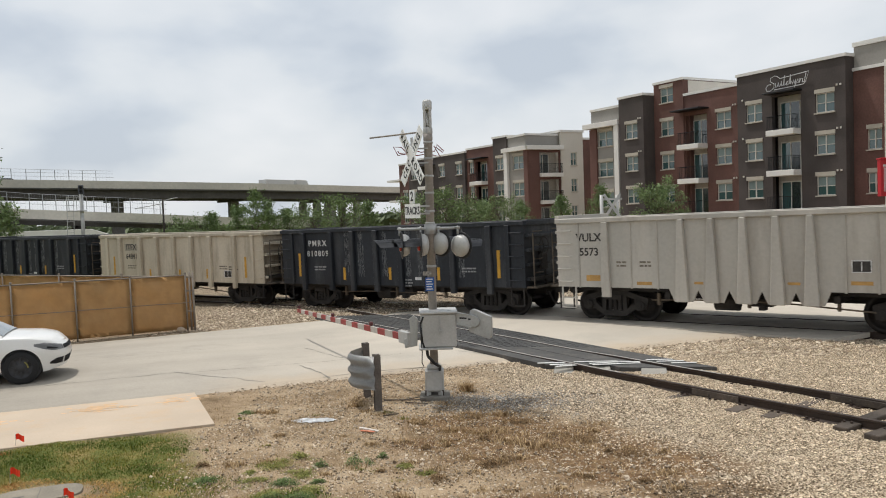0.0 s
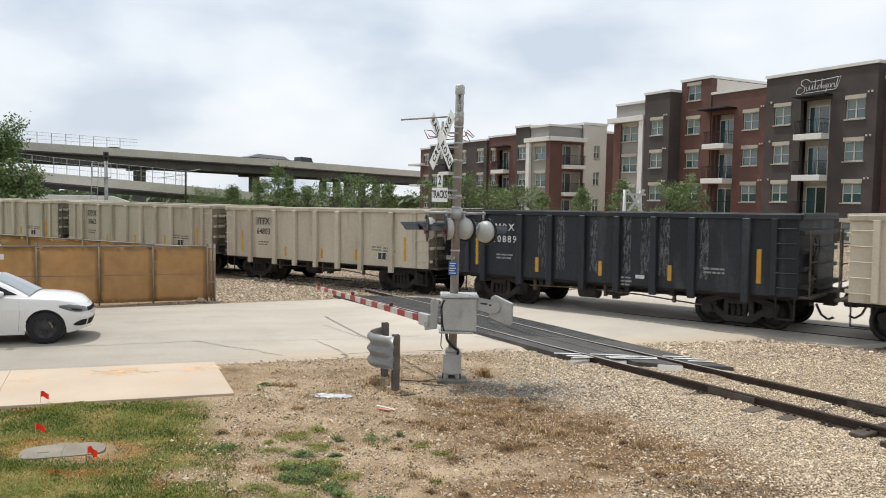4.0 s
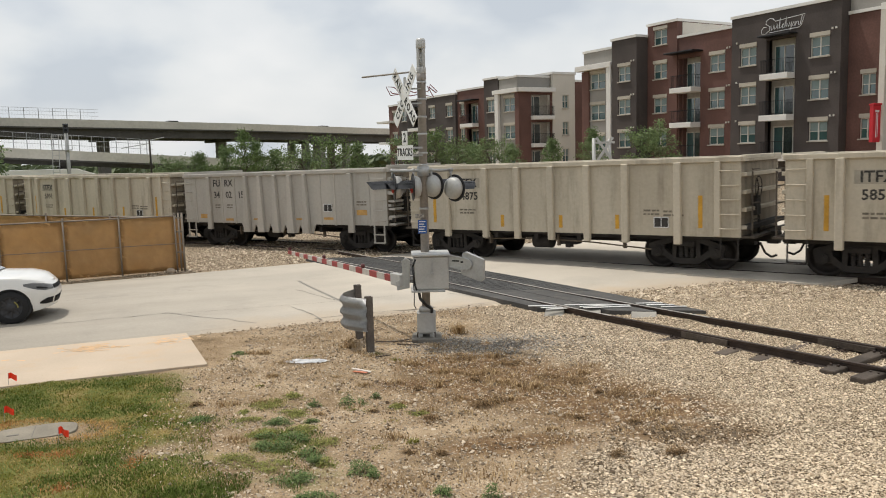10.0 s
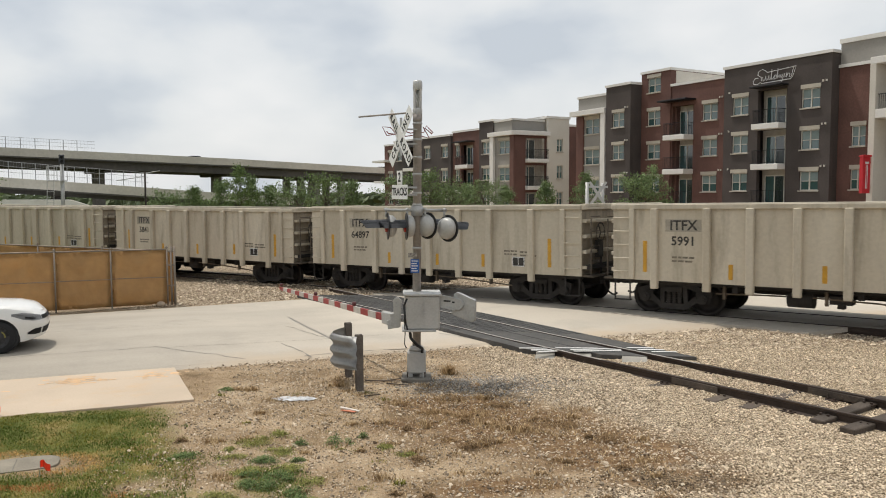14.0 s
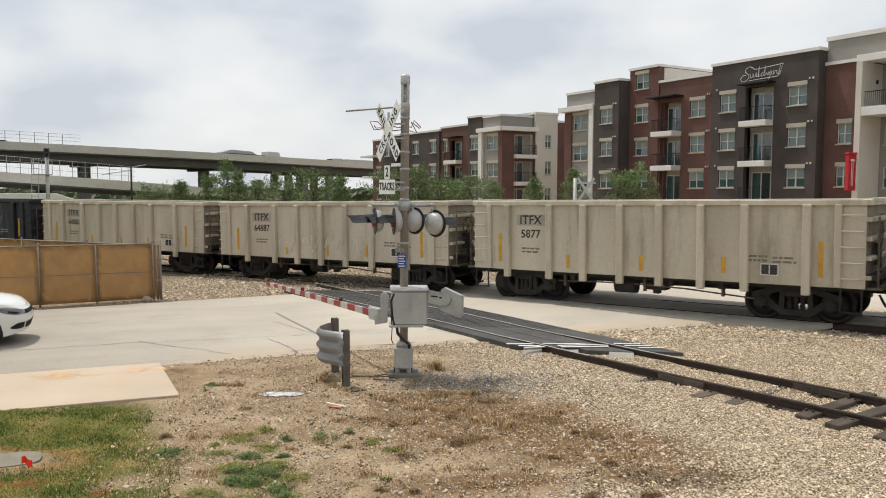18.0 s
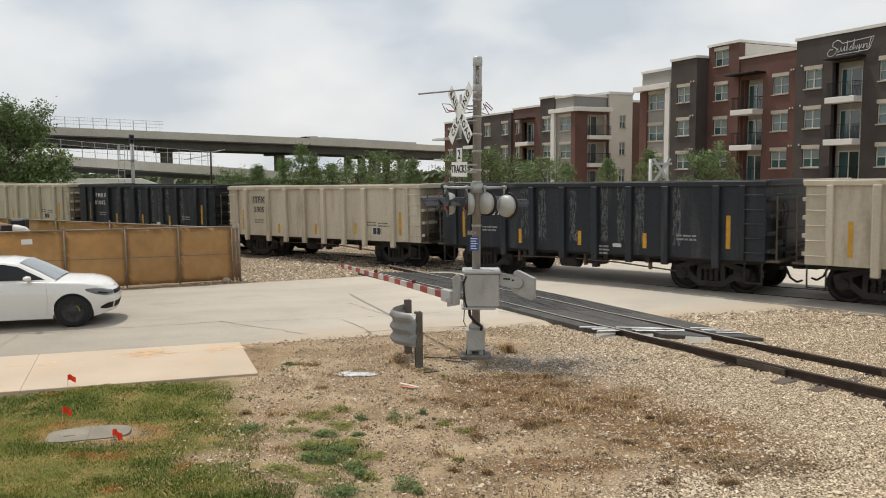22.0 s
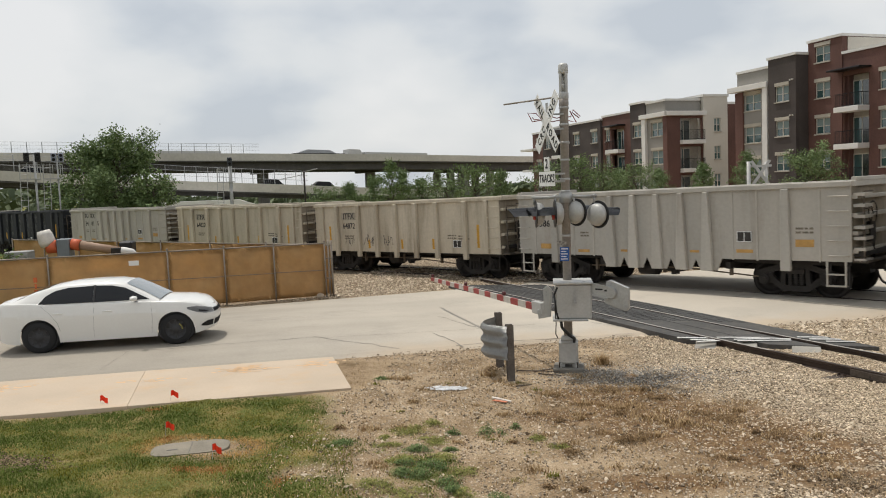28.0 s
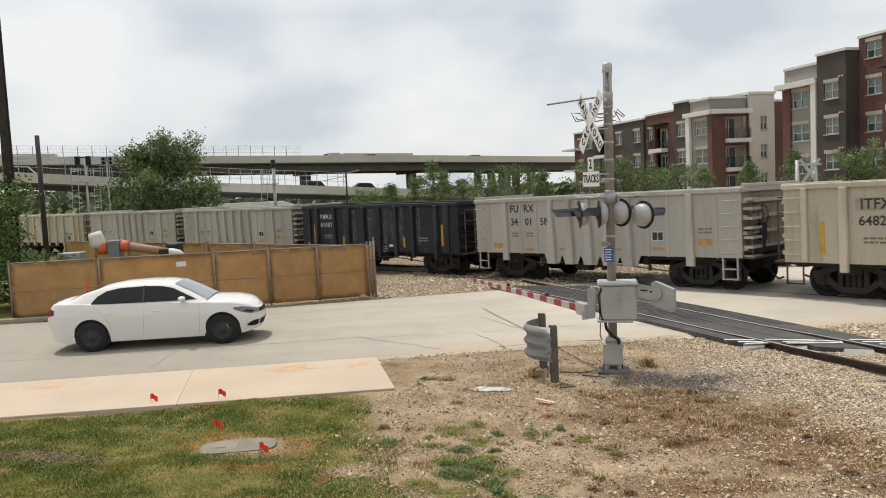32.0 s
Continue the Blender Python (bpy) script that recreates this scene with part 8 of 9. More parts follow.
def make_grey():
    car = thing("gondola_car", Matrix(), "weathered grey gondola freight car with tapered ribs", "freight car", "train")
    xs = [-1.43, -0.70, 0.03, 0.75, 1.46]
    # lower edge dips in a tub under each tapered rib
    low, hi = 0.60, 0.90
    pts = [(-HL, TOP - 0.02), (-HL, hi)]
    for i, x in enumerate(xs):
        pts += [(x - 0.36, hi if i == 0 else 0.88), (x - 0.23, low), (x + 0.23, low), (x + 0.36, hi if i == len(xs) - 1 else 0.88)]
    pts += [(HL, hi), (HL, TOP - 0.02)]
    clean = []
    for p in pts:
        if not clean or (abs(p[0] - clean[-1][0]) > 0.01 or abs(p[1] - clean[-1][1]) > 0.01):
            clean.append(p)
    car_shell(car, GREYC, 0.90, clean)
    rib = bmesh.new()
    prism(rib, [(-0.16, 0.0), (0.16, 0.0), (0.06, TOP - 0.60 - 0.12), (-0.06, TOP - 0.60 - 0.12)], -0.13, 0.0)
    rm = data("rib", rib, GREYC, 0.012)
    end = data("rib", prism(bmesh.new(), [(-0.12, 0.0), (0.12, 0.0), (0.085, TOP - 0.66 - 0.12), (-0.085, TOP - 0.66 - 0.12)], -0.10, 0.0), GREYC, 0.012)
    for x in xs:
        share("rib", rm, car, pose(x, -HW - 0.02, 0.60))
        share("rib", rm, car, pose(x, HW + 0.02, 0.60, 0, 0, 180))
    for x in (-3.44, 3.44):
        share("rib", end, car, pose(x, -HW - 0.02, 0.66))
        share("rib", end, car, pose(x, HW + 0.02, 0.66, 0, 0, 180))
    thin = data("seam", box(bmesh.new(), (-0.02, -0.02, 0), (0.02, 0, TOP - 1.0)), GREYC)
    for x in (-4.22, -2.76, -2.06, 2.12, 2.74, 4.2):
        share("seam", thin, car, pose(x, -HW - 0.02, 0.88))
    lad = data("end_step", box(bmesh.new(), (HL + 0.02, -HW + 0.05, 0.9), (HL + 0.26, -HW + 0.5, 0.97)), GREYC)
    for k in range(7):
        share("end_step", lad, car, pose(0, 0, 0.24 * k))
    for sx in (-1, 1):
        st = bmesh.new()
        x = sx * 4.55
        for q in (-0.2, 0.2):
            box(st, (x + q - 0.02, -HW - 0.04, 0.34), (x + q + 0.02, -HW - 0.01, 0.9))
        box(st, (x - 0.22, -HW - 0.06, 0.34), (x + 0.22, -HW + 0.06, 0.37))
        box(st, (x - 0.22, -HW - 0.06, 0.6), (x + 0.22, -HW + 0.02, 0.63))
        part("step", st, GREYC, car)
    ORANGE = mat("faded_orange_decal", (0.55, 0.32, 0.10), 0.8, 0, 0.15, 5, 40)
    for x, z, w, h in ((-3.83, 1.06, 0.40, 0.15), (3.86, 1.22, 0.42, 0.17), (-1.05, 1.02, 0.22, 0.06), (1.08, 1.04, 0.26, 0.06), (2.42, 1.06, 0.42, 0.08), (-2.42, 0.98, 0.40, 0.08)):
        part("decal", box(bmesh.new(), (x - w / 2, -HW - 0.026, z), (x + w / 2, -HW - 0.02, z + h)), ORANGE, car, "faded orange decal")
    placard(car, 2.42, 1.45, -HW - 0.022)
    bars(car, -3.02, 1.52, 0.28, 2, FADEL, -HW - 0.022)
    bars(car, -2.38, 1.52, 0.3, 2, FADEL, -HW - 0.022)
    bars(car, 3.86, 1.62, 0.4, 2, FADEL, -HW - 0.022)
    end_gear(car, GREYC)
    add_trucks(car)
    add_couplers(car)
    return car


def make_black():
    car = thing("gondola_car", Matrix(), "scuffed black steel gondola freight car", "freight car", "train")
    car_shell(car, BLACKC)
    square_ribs(car, BLACKC)
    end_gear(car, BLACKC)
    for x, z0, h in ((-4.03, 1.10, 0.78), (4.03, 1.10, 0.78), (-1.95, 1.0, 0.40), (0.0, 1.02, 0.38), (1.9, 1.02, 0.38)):
        part("reflector", box(bmesh.new(), (x - 0.05, -HW - 0.028, z0), (x + 0.05, -HW - 0.02, z0 + h)), YELLOW, car, "yellow reflective stripe")
    # pale scuffs in runs down the sheets
    rng = random.Random(8)
    SC = mat("pale_scuff", (0.20, 0.205, 0.205), 0.9, 0, 0.25, 9, 60)
    for x0, w in ((-1.75, 0.35), (-1.2, 0.25), (-0.2, 0.2), (0.75, 0.2), (1.25, 0.25), (1.75, 0.25), (2.75, 0.2)):
        bm = bmesh.new()
        for k in range(120):
            x = x0 + rng.uniform(-w / 2, w / 2)
            z = rng.uniform(1.1, 2.45)
            h = rng.uniform(0.04, 0.22)
            box(bm, (x, -HW - 0.0225, z), (x + rng.uniform(0.004, 0.012), -HW - 0.0195, z + h))
        part("scuff", bm, SC, car, "pale scrape marks")
    bars(car, -3.05, 1.40, 0.55, 2, FADEW, -HW - 0.022)
    bars(car, 0.75, 1.0, 0.3, 3, FADEW, -HW - 0.022)
    bars(car, 3.0, 1.35, 0.5, 2, FADEW, -HW - 0.022)
    part("label_panel", box(bmesh.new(), (1.0, -HW - 0.026, 1.02), (1.24, -HW - 0.02, 1.11)), WHITEL, car, "small white panel")
    add_trucks(car)
    add_couplers(car)
    return car


def scrawl(car, x0, z0, w, h, seed):
    """Loops of pale spray paint: abstract strokes."""
    bm = bmesh.new()
    p = None
    for k in range(121):
        u = k / 120
        q = Vector((x0 + w * u + 0.09 * w * math.sin(14.0 * u + seed), -HW - 0.022, z0 + h * (0.5 + 0.34 * math.sin(22.0 * u + seed) + 0.16 * math.sin(9.0 * u + 2 * seed))))
        if p:
            tube(bm, p, q, 0.010 if seed % 2 else 0.02, 4, caps=False)
        p = q
    part("graffiti", bm, GRAF[seed % 2], car, "faint sprayed scrawl")


GRAF = [mat("pale_spray", (0.64, 0.60, 0.52), 0.8, 0, 0.1), mat("dark_spray", (0.10, 0.09, 0.09), 0.8, 0, 0.1)]
PROTO = {"b": make_beige(), "c": make_beige(True), "g": make_grey(), "d": make_black()}
CARS = [("g", "VULX", "5573"), ("d", "PMRX", "810809"), ("c", "ITFX", "64841"), ("d", "PMRX", "810889"), ("c", "ITFX", "64803"), ("b", "ITFX", "5862"), ("b", "ITFX", "5856"), ("c", "ITFX", "64875"), ("g", "FURX", "340215"), ("b", "ITFX", "5991"), ("c", "ITFX", "64897"), ("b", "ITFX", "5841"), ("b", "ITFX", "5877"), ("c", "ITFX", "64887"), ("c", "ITFX", "64880"), ("d", "PMRX", "810857"), ("b", "ITFX", "5905"), ("d", "PMRX", "810827"), ("b", "ITFX", "5891"), ("g", "VULX", "5386"), ("c", "ITFX", "64872"), ("c", "ITFX", "64820"), ("g", "FURX", "340158"), ("d", "PMRX", "81087"), ("g", "", ""), ("g", "", ""), ("b", "", "")]
TRAIN = []
PATCH = mat("grey_patch", (0.40, 0.36, 0.29), 0.8, 0, 0.12, 6, 40)


def build_train():
    used = set()
    for i, (kind, mark, number) in enumerate(CARS):
        car = PROTO[kind] if kind not in used else copy_thing(PROTO[kind], Matrix())
        used.add(kind)
        TRAIN.append(car)
    for i, (kind, mark, number) in enumerate(CARS):
        car = TRAIN[i]
        y = -HW - 0.021
        up = Matrix.Rotation(radians(90), 4, "X")
        ink = WHITEL if kind == "d" else DARKL
        x = {"b": -3.07, "c": -2.76, "g": -3.93, "d": -3.15}[kind]
        if mark == "FURX":
            # stencilled in pairs between the seams
            for k, two in enumerate(("FU", "RX")):
                letters(two, 0.34, ink, car, pose(-3.03 + 0.64 * k, y - 0.003, 2.32) @ up, name="reporting_mark", bold=0.006)
            for k in range(3):
                letters(number[2 * k:2 * k + 2], 0.33, ink, car, pose(-3.05 + 0.65 * k, y, 1.90) @ up, name="car_number", bold=0.006)
            continue
        if mark == "ITFX":
            part("mark_patch", box(bmesh.new(), (x - 0.44, y - 0.002, 2.03), (x + 0.44, y + 0.001, 2.32)), PATCH, car, "greyer repainted patch")
        if mark:
            letters(mark, {"g": 0.29, "d": 0.28}.get(kind, 0.33), ink, car, pose(x, y - 0.003, 2.17 if kind != "d" else 2.2) @ up, name="reporting_mark", bold=0.006 if kind != "d" else 0.002, spread=1.0 if kind != "d" else 1.3)
        if number:
            letters(number, {"g": 0.28, "d": 0.27}.get(kind, 0.30), ink, car, pose(x, y, 1.80 if kind != "d" else 1.86) @ up, name="car_number", bold=0.006 if kind != "d" else 0.002, spread=1.0 if kind != "d" else 1.3)
    scrawl(TRAIN[13], -2.0, 1.0, 0.85, 0.62, 2)
    scrawl(TRAIN[13], -0.95, 1.0, 0.85, 0.66, 8)
    scrawl(TRAIN[13], 0.15, 1.0, 0.8, 0.66, 4)
    scrawl(TRAIN[13], 1.15, 1.0, 0.85, 0.6, 6)
    scrawl(TRAIN[20], -3.0, 1.05, 0.55, 0.35, 3)
    scrawl(TRAIN[20], -1.85, 1.05, 0.6, 0.45, 5)
    scrawl(TRAIN[20], -0.8, 1.05, 0.5, 0.4, 7)


build_train()


def slack(i):
    """Small play in the couplings: how far a car stands from the even pitch."""
    knots = ((0, 0.1), (1, 0.0), (4, -0.27), (6, -0.22), (8, -0.24), (10, -0.15), (11, -0.14), (12, -0.1), (14, -0.07), (15, 0.0), (19, 0.0), (20, 0.1), (21, 0.05), (22, -0.12), (27, -0.12))
    for (a, p), (b, q) in zip(knots, knots[1:]):
        if i <= b:
            return p + (q - p) * (i - a) / (b - a)
    return -0.12


def train_motion():
    for i, car in enumerate(TRAIN):
        rows = []
        for t in range(0, 33):
            s = -3.72 + 7.04 * t - CAR_L * i + CAR_L / 2 + slack(i) + 0.22 * smooth01(t, 30.6, 32.0)
            p, h = on_track(s, BODY_W / 2)
            slope = math.degrees(math.atan(track_z(s + 0.5) - track_z(s - 0.5)))
            rows.append((float(t), pose(p.x, p.y, p.z, 0, -slope, h)))
        walk(car, rows)
        # the wheels turn while the car goes by
        t_in = max(0.0, (-52.0 - (-3.7 - CAR_L * i + CAR_L / 2)) / 7.04)
        t_out = min(32.0, (18.0 - (-3.7 - CAR_L * i + CAR_L / 2)) / 7.04)
        if t_out <= 0:
            continue
        steps = [k / 15 for k in range(int(t_in * 15), int(t_out * 15) + 1)]
        steps = ([0.0] if steps[0] > 0 else []) + steps + ([32.0] if steps[-1] < 32 else [])
        for truck in [c for c in car.children if c.name.startswith("truck")]:
            for ws in [c for c in truck.children if c.name.startswith("wheelset")]:
                p = ws.matrix_basis.translation.copy()
                walk(ws, [(t, pose(p.x, p.y, p.z, 0, math.degrees(7.04 * min(max(t, t_in), t_out) / 0.405) % 360, 0)) for t in steps])

# ---- trees, poles and what stands behind the tracks ----
BARK = mat("bark", (0.12, 0.095, 0.07), 0.95, 0, 0.2, 4, 30, 0.6)
LEAFM = {}


def leaf_material(name, lo, hi):
    if name not in LEAFM:
        m = stone_material(name, lo, hi)
        b = m.node_tree.nodes["Principled BSDF"]
        b.inputs["Roughness"].default_value = 0.6
        LEAFM[name] = m
    return LEAFM[name]


def tree(x, y, z, height, spread, seed, label, leaf=0.16, n_leaf=2600, kind="round", crown_base=0.15, name="tree"):
    """A tapered trunk with limbs and twigs, and a crown of many small leaves gathered in uneven clumps along the twigs."""
    rng = random.Random(seed)
    th = thing(name, pose(x, y, z), label, "shrub" if name == "bush" else "tree")
    wood = bmesh.new()
    spots = []
    spine = [Vector((0, 0, -0.3))]
    k_n = 9
    for k in range(1, k_n + 1):
        spine.append(Vector((rng.gauss(0, 0.03) * height * k / k_n, rng.gauss(0, 0.03) * height * k / k_n, height * (0.80 if kind == "round" else 0.95) * k / k_n)))
    r0 = 0.030 * height if kind == "round" else 0.018 * height
    for k, (a, b) in enumerate(zip(spine, spine[1:])):
        tube(wood, a, b, r0 * (1 - 0.9 * k / k_n), 8, r0 * (1 - 0.9 * (k + 1) / k_n), caps=False)
    n_limb = 34 if kind == "round" else 18
    for i in range(n_limb):
        u = crown_base + (0.97 - crown_base) * (i + rng.random()) / n_limb
        k = min(k_n - 1, int(u * k_n))
        p = spine[k].lerp(spine[k + 1], u * k_n - k)
        v = (u - crown_base) / (1 - crown_base)
        reach = spread * (math.sqrt(max(0.02, 1 - ((v - 0.42) / 0.64) ** 2)) if kind == "round" else (0.35 + 0.75 * (1 - v)) * (0.6 + 0.4 * math.sin(3 * v + 0.6)))
        reach *= rng.uniform(0.62, 1.12)
        a = 2.4 * i + rng.gauss(0, 0.4)
        d = Vector((math.cos(a), math.sin(a), 0.2 + (0.55 if kind == "round" else 0.9) * v + rng.gauss(0, 0.15))).normalized()
        q = p.copy()
        for m in range(4):
            d = (d + Vector((rng.gauss(0, 0.16), rng.gauss(0, 0.16), rng.gauss(0.03, 0.10)))).normalized()
            e = q + d * reach / 4
            rr = r0 * 0.32 * (1 - v * 0.6)
            tube(wood, q, e, rr * (1 - 0.22 * m), 5, rr * (1 - 0.22 * (m + 1)), caps=False)
            spots.append((e.copy(), 0.6 + 0.2 * m))
            if m >= 1:
                for _ in range(2):
                    w = (d + Vector((rng.gauss(0, 0.8), rng.gauss(0, 0.8), rng.gauss(0.1, 0.5)))).normalized()
                    f = e + w * reach * rng.uniform(0.14, 0.3)
                    tube(wood, e, f, rr * 0.4, 4, rr * 0.15, caps=False)
                    spots.append((f, 1.0))
            q = e
    part("trunk", wood, BARK, th, "rough brown trunk and limbs")
    vs, fs = [], []
    clump = [rng.uniform(0.45, 1.0) for _ in spots]
    order = rng.choices(range(len(spots)), weights=[c * s[1] for c, s in zip(clump, spots)], k=n_leaf)
    for i in order:
        e = spots[i][0]
        c = e + Vector((rng.gauss(0, 1), rng.gauss(0, 1), rng.gauss(0, 0.8))) * spread * (0.085 if kind == "round" else 0.11)
        c.z = max(c.z, 0.2)
        n = Vector((rng.gauss(0, 1), rng.gauss(0, 1), rng.gauss(0.7, 1))).normalized()
        t = Matrix.Rotation(rng.uniform(0, 6.3), 3, n) @ n.orthogonal().normalized()
        b = n.cross(t)
        s = leaf * rng.uniform(0.6, 1.25)
        o = len(vs)
        vs += [tuple(c - t * s * 0.5), tuple(c + b * s * 0.3), tuple(c + t * s * 0.5 + n * s * 0.12), tuple(c - b * s * 0.3)]
        fs.append((o, o + 1, o + 2, o + 3))
    me = bpy.data.meshes.new("crown")
    me.from_pydata(vs, [], fs)
    me.materials.append(leaf_material("leaf_dark", (0.10, 0.15, 0.06), (0.24, 0.315, 0.13)) if seed % 3 else leaf_material("leaf_fresh", (0.08, 0.13, 0.04), (0.21, 0.28, 0.10)))
    share("crown", me, th, None, "green leafy crown with gaps")
    return th


def at_az(a, r):
    p = az(a, r)
    return p.x, p.y, gz(p.x, p.y)


tree(*at_az(-33.4, 66), 8.7, 3.7, 11, "full round green tree behind the tracks", 0.20, 30000)
tree(*at_az(-31.0, 63), 5.4, 2.0, 16, "smaller leafy tree beside a larger one", 0.24, 3600)
tree(*at_az(-36.2, 68), 5.0, 2.2, 23, "leafy green tree in a thicket", 0.24, 3000)
for k, (a, e, r, sp, sd) in enumerate(((-16.1, 0.0146, 58, 1.5, 1), (-14.7, 0.0321, 56, 1.7, 2), (-13.9, 0.022, 57, 1.4, 31), (-12.6, 0.0101, 58, 1.5, 3), (-10.8, 0.0199, 55, 1.9, 4), (-8.8, 0.0303, 56, 1.9, 5), (-6.8, 0.015, 58, 1.5, 6), (-3.2, 0.0264, 57, 2.0, 7), (-1.3, 0.0355, 58, 1.8, 8), (0.3, 0.0133, 60, 1.9, 9), (2.5, 0.0187, 56, 1.8, 10), (7.1, 0.013, 60, 1.3, 12), (10.0, 0.023, 60, 1.6, 13), (13.87, 0.0285, 56, 2.0, 14), (-17.8, 0.006, 62, 1.6, 15), (-19.5, 0.002, 66, 1.8, 16), (1.4, 0.008, 62, 1.7, 18), (4.2, 0.006, 64, 1.6, 19))):
    x, y, z = at_az(a, r)
    tree(x, y, z, 3.03 + e * r + 0.25 - z, sp, 100 + sd if sd != 14 else 115, "slim young green tree in a row behind the tracks" if sp < 1.8 else "leafy young tree behind the tracks", 0.13, 4200 if sd != 14 else 9000, "tall" if sp < 1.8 else "round", 0.12)
tree(-21.1, 21.5, -0.2, 4.6, 2.2, 42, "loose green shrub at the street's edge", 0.12, 18000, "round", 0.05, "bush")
tree(-21.0, 19.7, -0.2, 2.8, 1.4, 45, "low green shrub at the street's edge", 0.13, 7000, "round", 0.03, "bush")
tree(-18.6, 21.3, -0.2, 2.0, 0.9, 45, "low vine-like shrub climbing the fence end", 0.11, 1500, "round", 0.03, "bush")


def far_woods():
    """A low uneven belt of distant foliage round the horizon."""
    rng = random.Random(71)
    vs, fs = [], []
    for k in range(20000):
        a = rng.uniform(-75, 60)
        r = rng.uniform(165, 290)
        h = 2.3 + 4.5 * smooth01(-a, 27, 36) + 0.9 * noise.noise((a * 0.25, 0, 0)) + 0.6 * noise.noise((a * 1.1, 4, 0))
        c = az(a, r) + Vector((0, 0, max(0.1, h * (r / 220.0) * math.sqrt(rng.random()))))
        s = rng.uniform(0.7, 1.5)
        n = Vector((rng.gauss(0, 1), rng.gauss(0, 1), rng.gauss(0.4, 1))).normalized()
        t = n.orthogonal().normalized()
        b = n.cross(t)
        o = len(vs)
        vs += [tuple(c - t * s), tuple(c + b * s * 0.6), tuple(c + t * s), tuple(c - b * s * 0.6)]
        fs.append((o, o + 1, o + 2, o + 3))
    me = bpy.data.meshes.new("far_woods")
    me.from_pydata(vs, [], fs)
    me.materials.append(leaf_material("leaf_far", (0.07, 0.095, 0.05), (0.15, 0.18, 0.095)))
    tagged(new("far_woods", me), "distant belt of green trees", "woods", kind="stuff")


far_woods()

POLE = mat("dark_pole", (0.045, 0.036, 0.030), 0.9, 0, 0.2, 3, 30, 0.4)


def utility_pole(x, y, h, r, label, arm=False):
    p = thing("utility_pole", pose(x, y, gz(x, y)), label, "pole")
    part("pole", tube(bmesh.new(), (0, 0, -0.5), (0, 0, h), r, 14, r * 0.75), POLE, p)
    if arm:
        bm = bmesh.new()
        pts = [Vector((-0.1, -0.1, 7.3)), Vector((-0.3, -0.15, 7.85)), Vector((-0.62, -0.2, 8.2)), Vector((-0.95, -0.25, 8.32))]
        for a, b in zip(pts, pts[1:]):
            tube(bm, a, b, 0.035, 8)
        part("lamp_arm", bm, GALV, p, "curved lamp arm")
        part("lamp_head", box(bmesh.new(), (-1.5, -0.40, 8.22), (-0.92, -0.14, 8.38)), GALV, p, "flat street lamp head", 0.03)
        cb = bmesh.new()
        tube(cb, (r + 0.02, 0, 0), (r * 0.9, 0, h), 0.02, 6)
        part("riser_cable", cb, CABLE, p)
    return p


q = az(-42.5, 31)
utility_pole(q.x, q.y, 13.0, 0.19, "tall dark wooden street lamp pole", True)
q = az(-40.75, 33.5)
utility_pole(q.x, q.y, 5.95, 0.11, "short dark pole with a flat top")


def rail_signal(a, r, top, heads, label, face, shaft=0.07):
    """A wayside signal: mast, hooded heads side by side, railed platform and ladder."""
    x, y, z = at_az(a, r)
    s = thing("railway_signal", pose(x, y, z, 0, 0, -a), label, "railway signal")
    h = top - z
    part("mast", tube(bmesh.new(), (0, 0, 0), (0, 0, h - 0.1), shaft, 12), GALV, s)
    if len(heads) > 1:
        part("crossarm", box(bmesh.new(), (min(heads) - 0.1, -0.06, h - 0.12), (max(heads) + 0.1, 0.0, h - 0.04)), BLACK, s, "dark cross arm", 0.01)
    for hx in heads:
        hd = part("signal_head", box(bmesh.new(), (hx - 0.17, -0.22, h - 0.62), (hx + 0.17, -0.06, h)), face, s, "upright signal head", 0.03)
        for hz in (h - 0.17, h - 0.45):
            bm = bmesh.new()
            lathe(bm, [(0.10, 0.0), (0.11, 0.02), (0.10, 0.20), (0.095, 0.20), (0.09, 0.02)], Matrix.Translation((hx, -0.22, hz)) @ Matrix.Rotation(radians(90), 4, "X"), 16)
            part("hood", bm, BLACK, hd, "round black lamp hood")
    pf = part("platform", box(bmesh.new(), (-0.9, -0.3, h - 1.75), (0.3, 0.3, h - 1.69)), GALV, s, "small railed platform")
    for px in (-0.9, -0.3, 0.3):
        part("post", tube(bmesh.new(), (px, -0.3, h - 1.7), (px, -0.3, h - 0.8), 0.02, 6), GALV, pf)
    part("rail", tube(bmesh.new(), (-0.9, -0.3, h - 0.8), (0.3, -0.3, h - 0.8), 0.02, 6), GALV, pf)
    ld = part("ladder", tube(bmesh.new(), (-1.05, -0.5, 0), (-0.85, -0.32, h - 0.7), 0.022, 6), GALV, s, "steel ladder")
    part("stile", tube(bmesh.new(), (-0.65, -0.5, 0), (-0.45, -0.32, h - 0.7), 0.022, 6), GALV, ld)
    for k in range(14):
        u = k / 14
        zz = (h - 0.8) * u + 0.2
        part("rung", tube(bmesh.new(), (-1.05 + 0.2 * u, -0.5 + 0.18 * u, zz), (-0.65 + 0.2 * u, -0.5 + 0.18 * u, zz), 0.016, 5), GALV, ld)
    return s


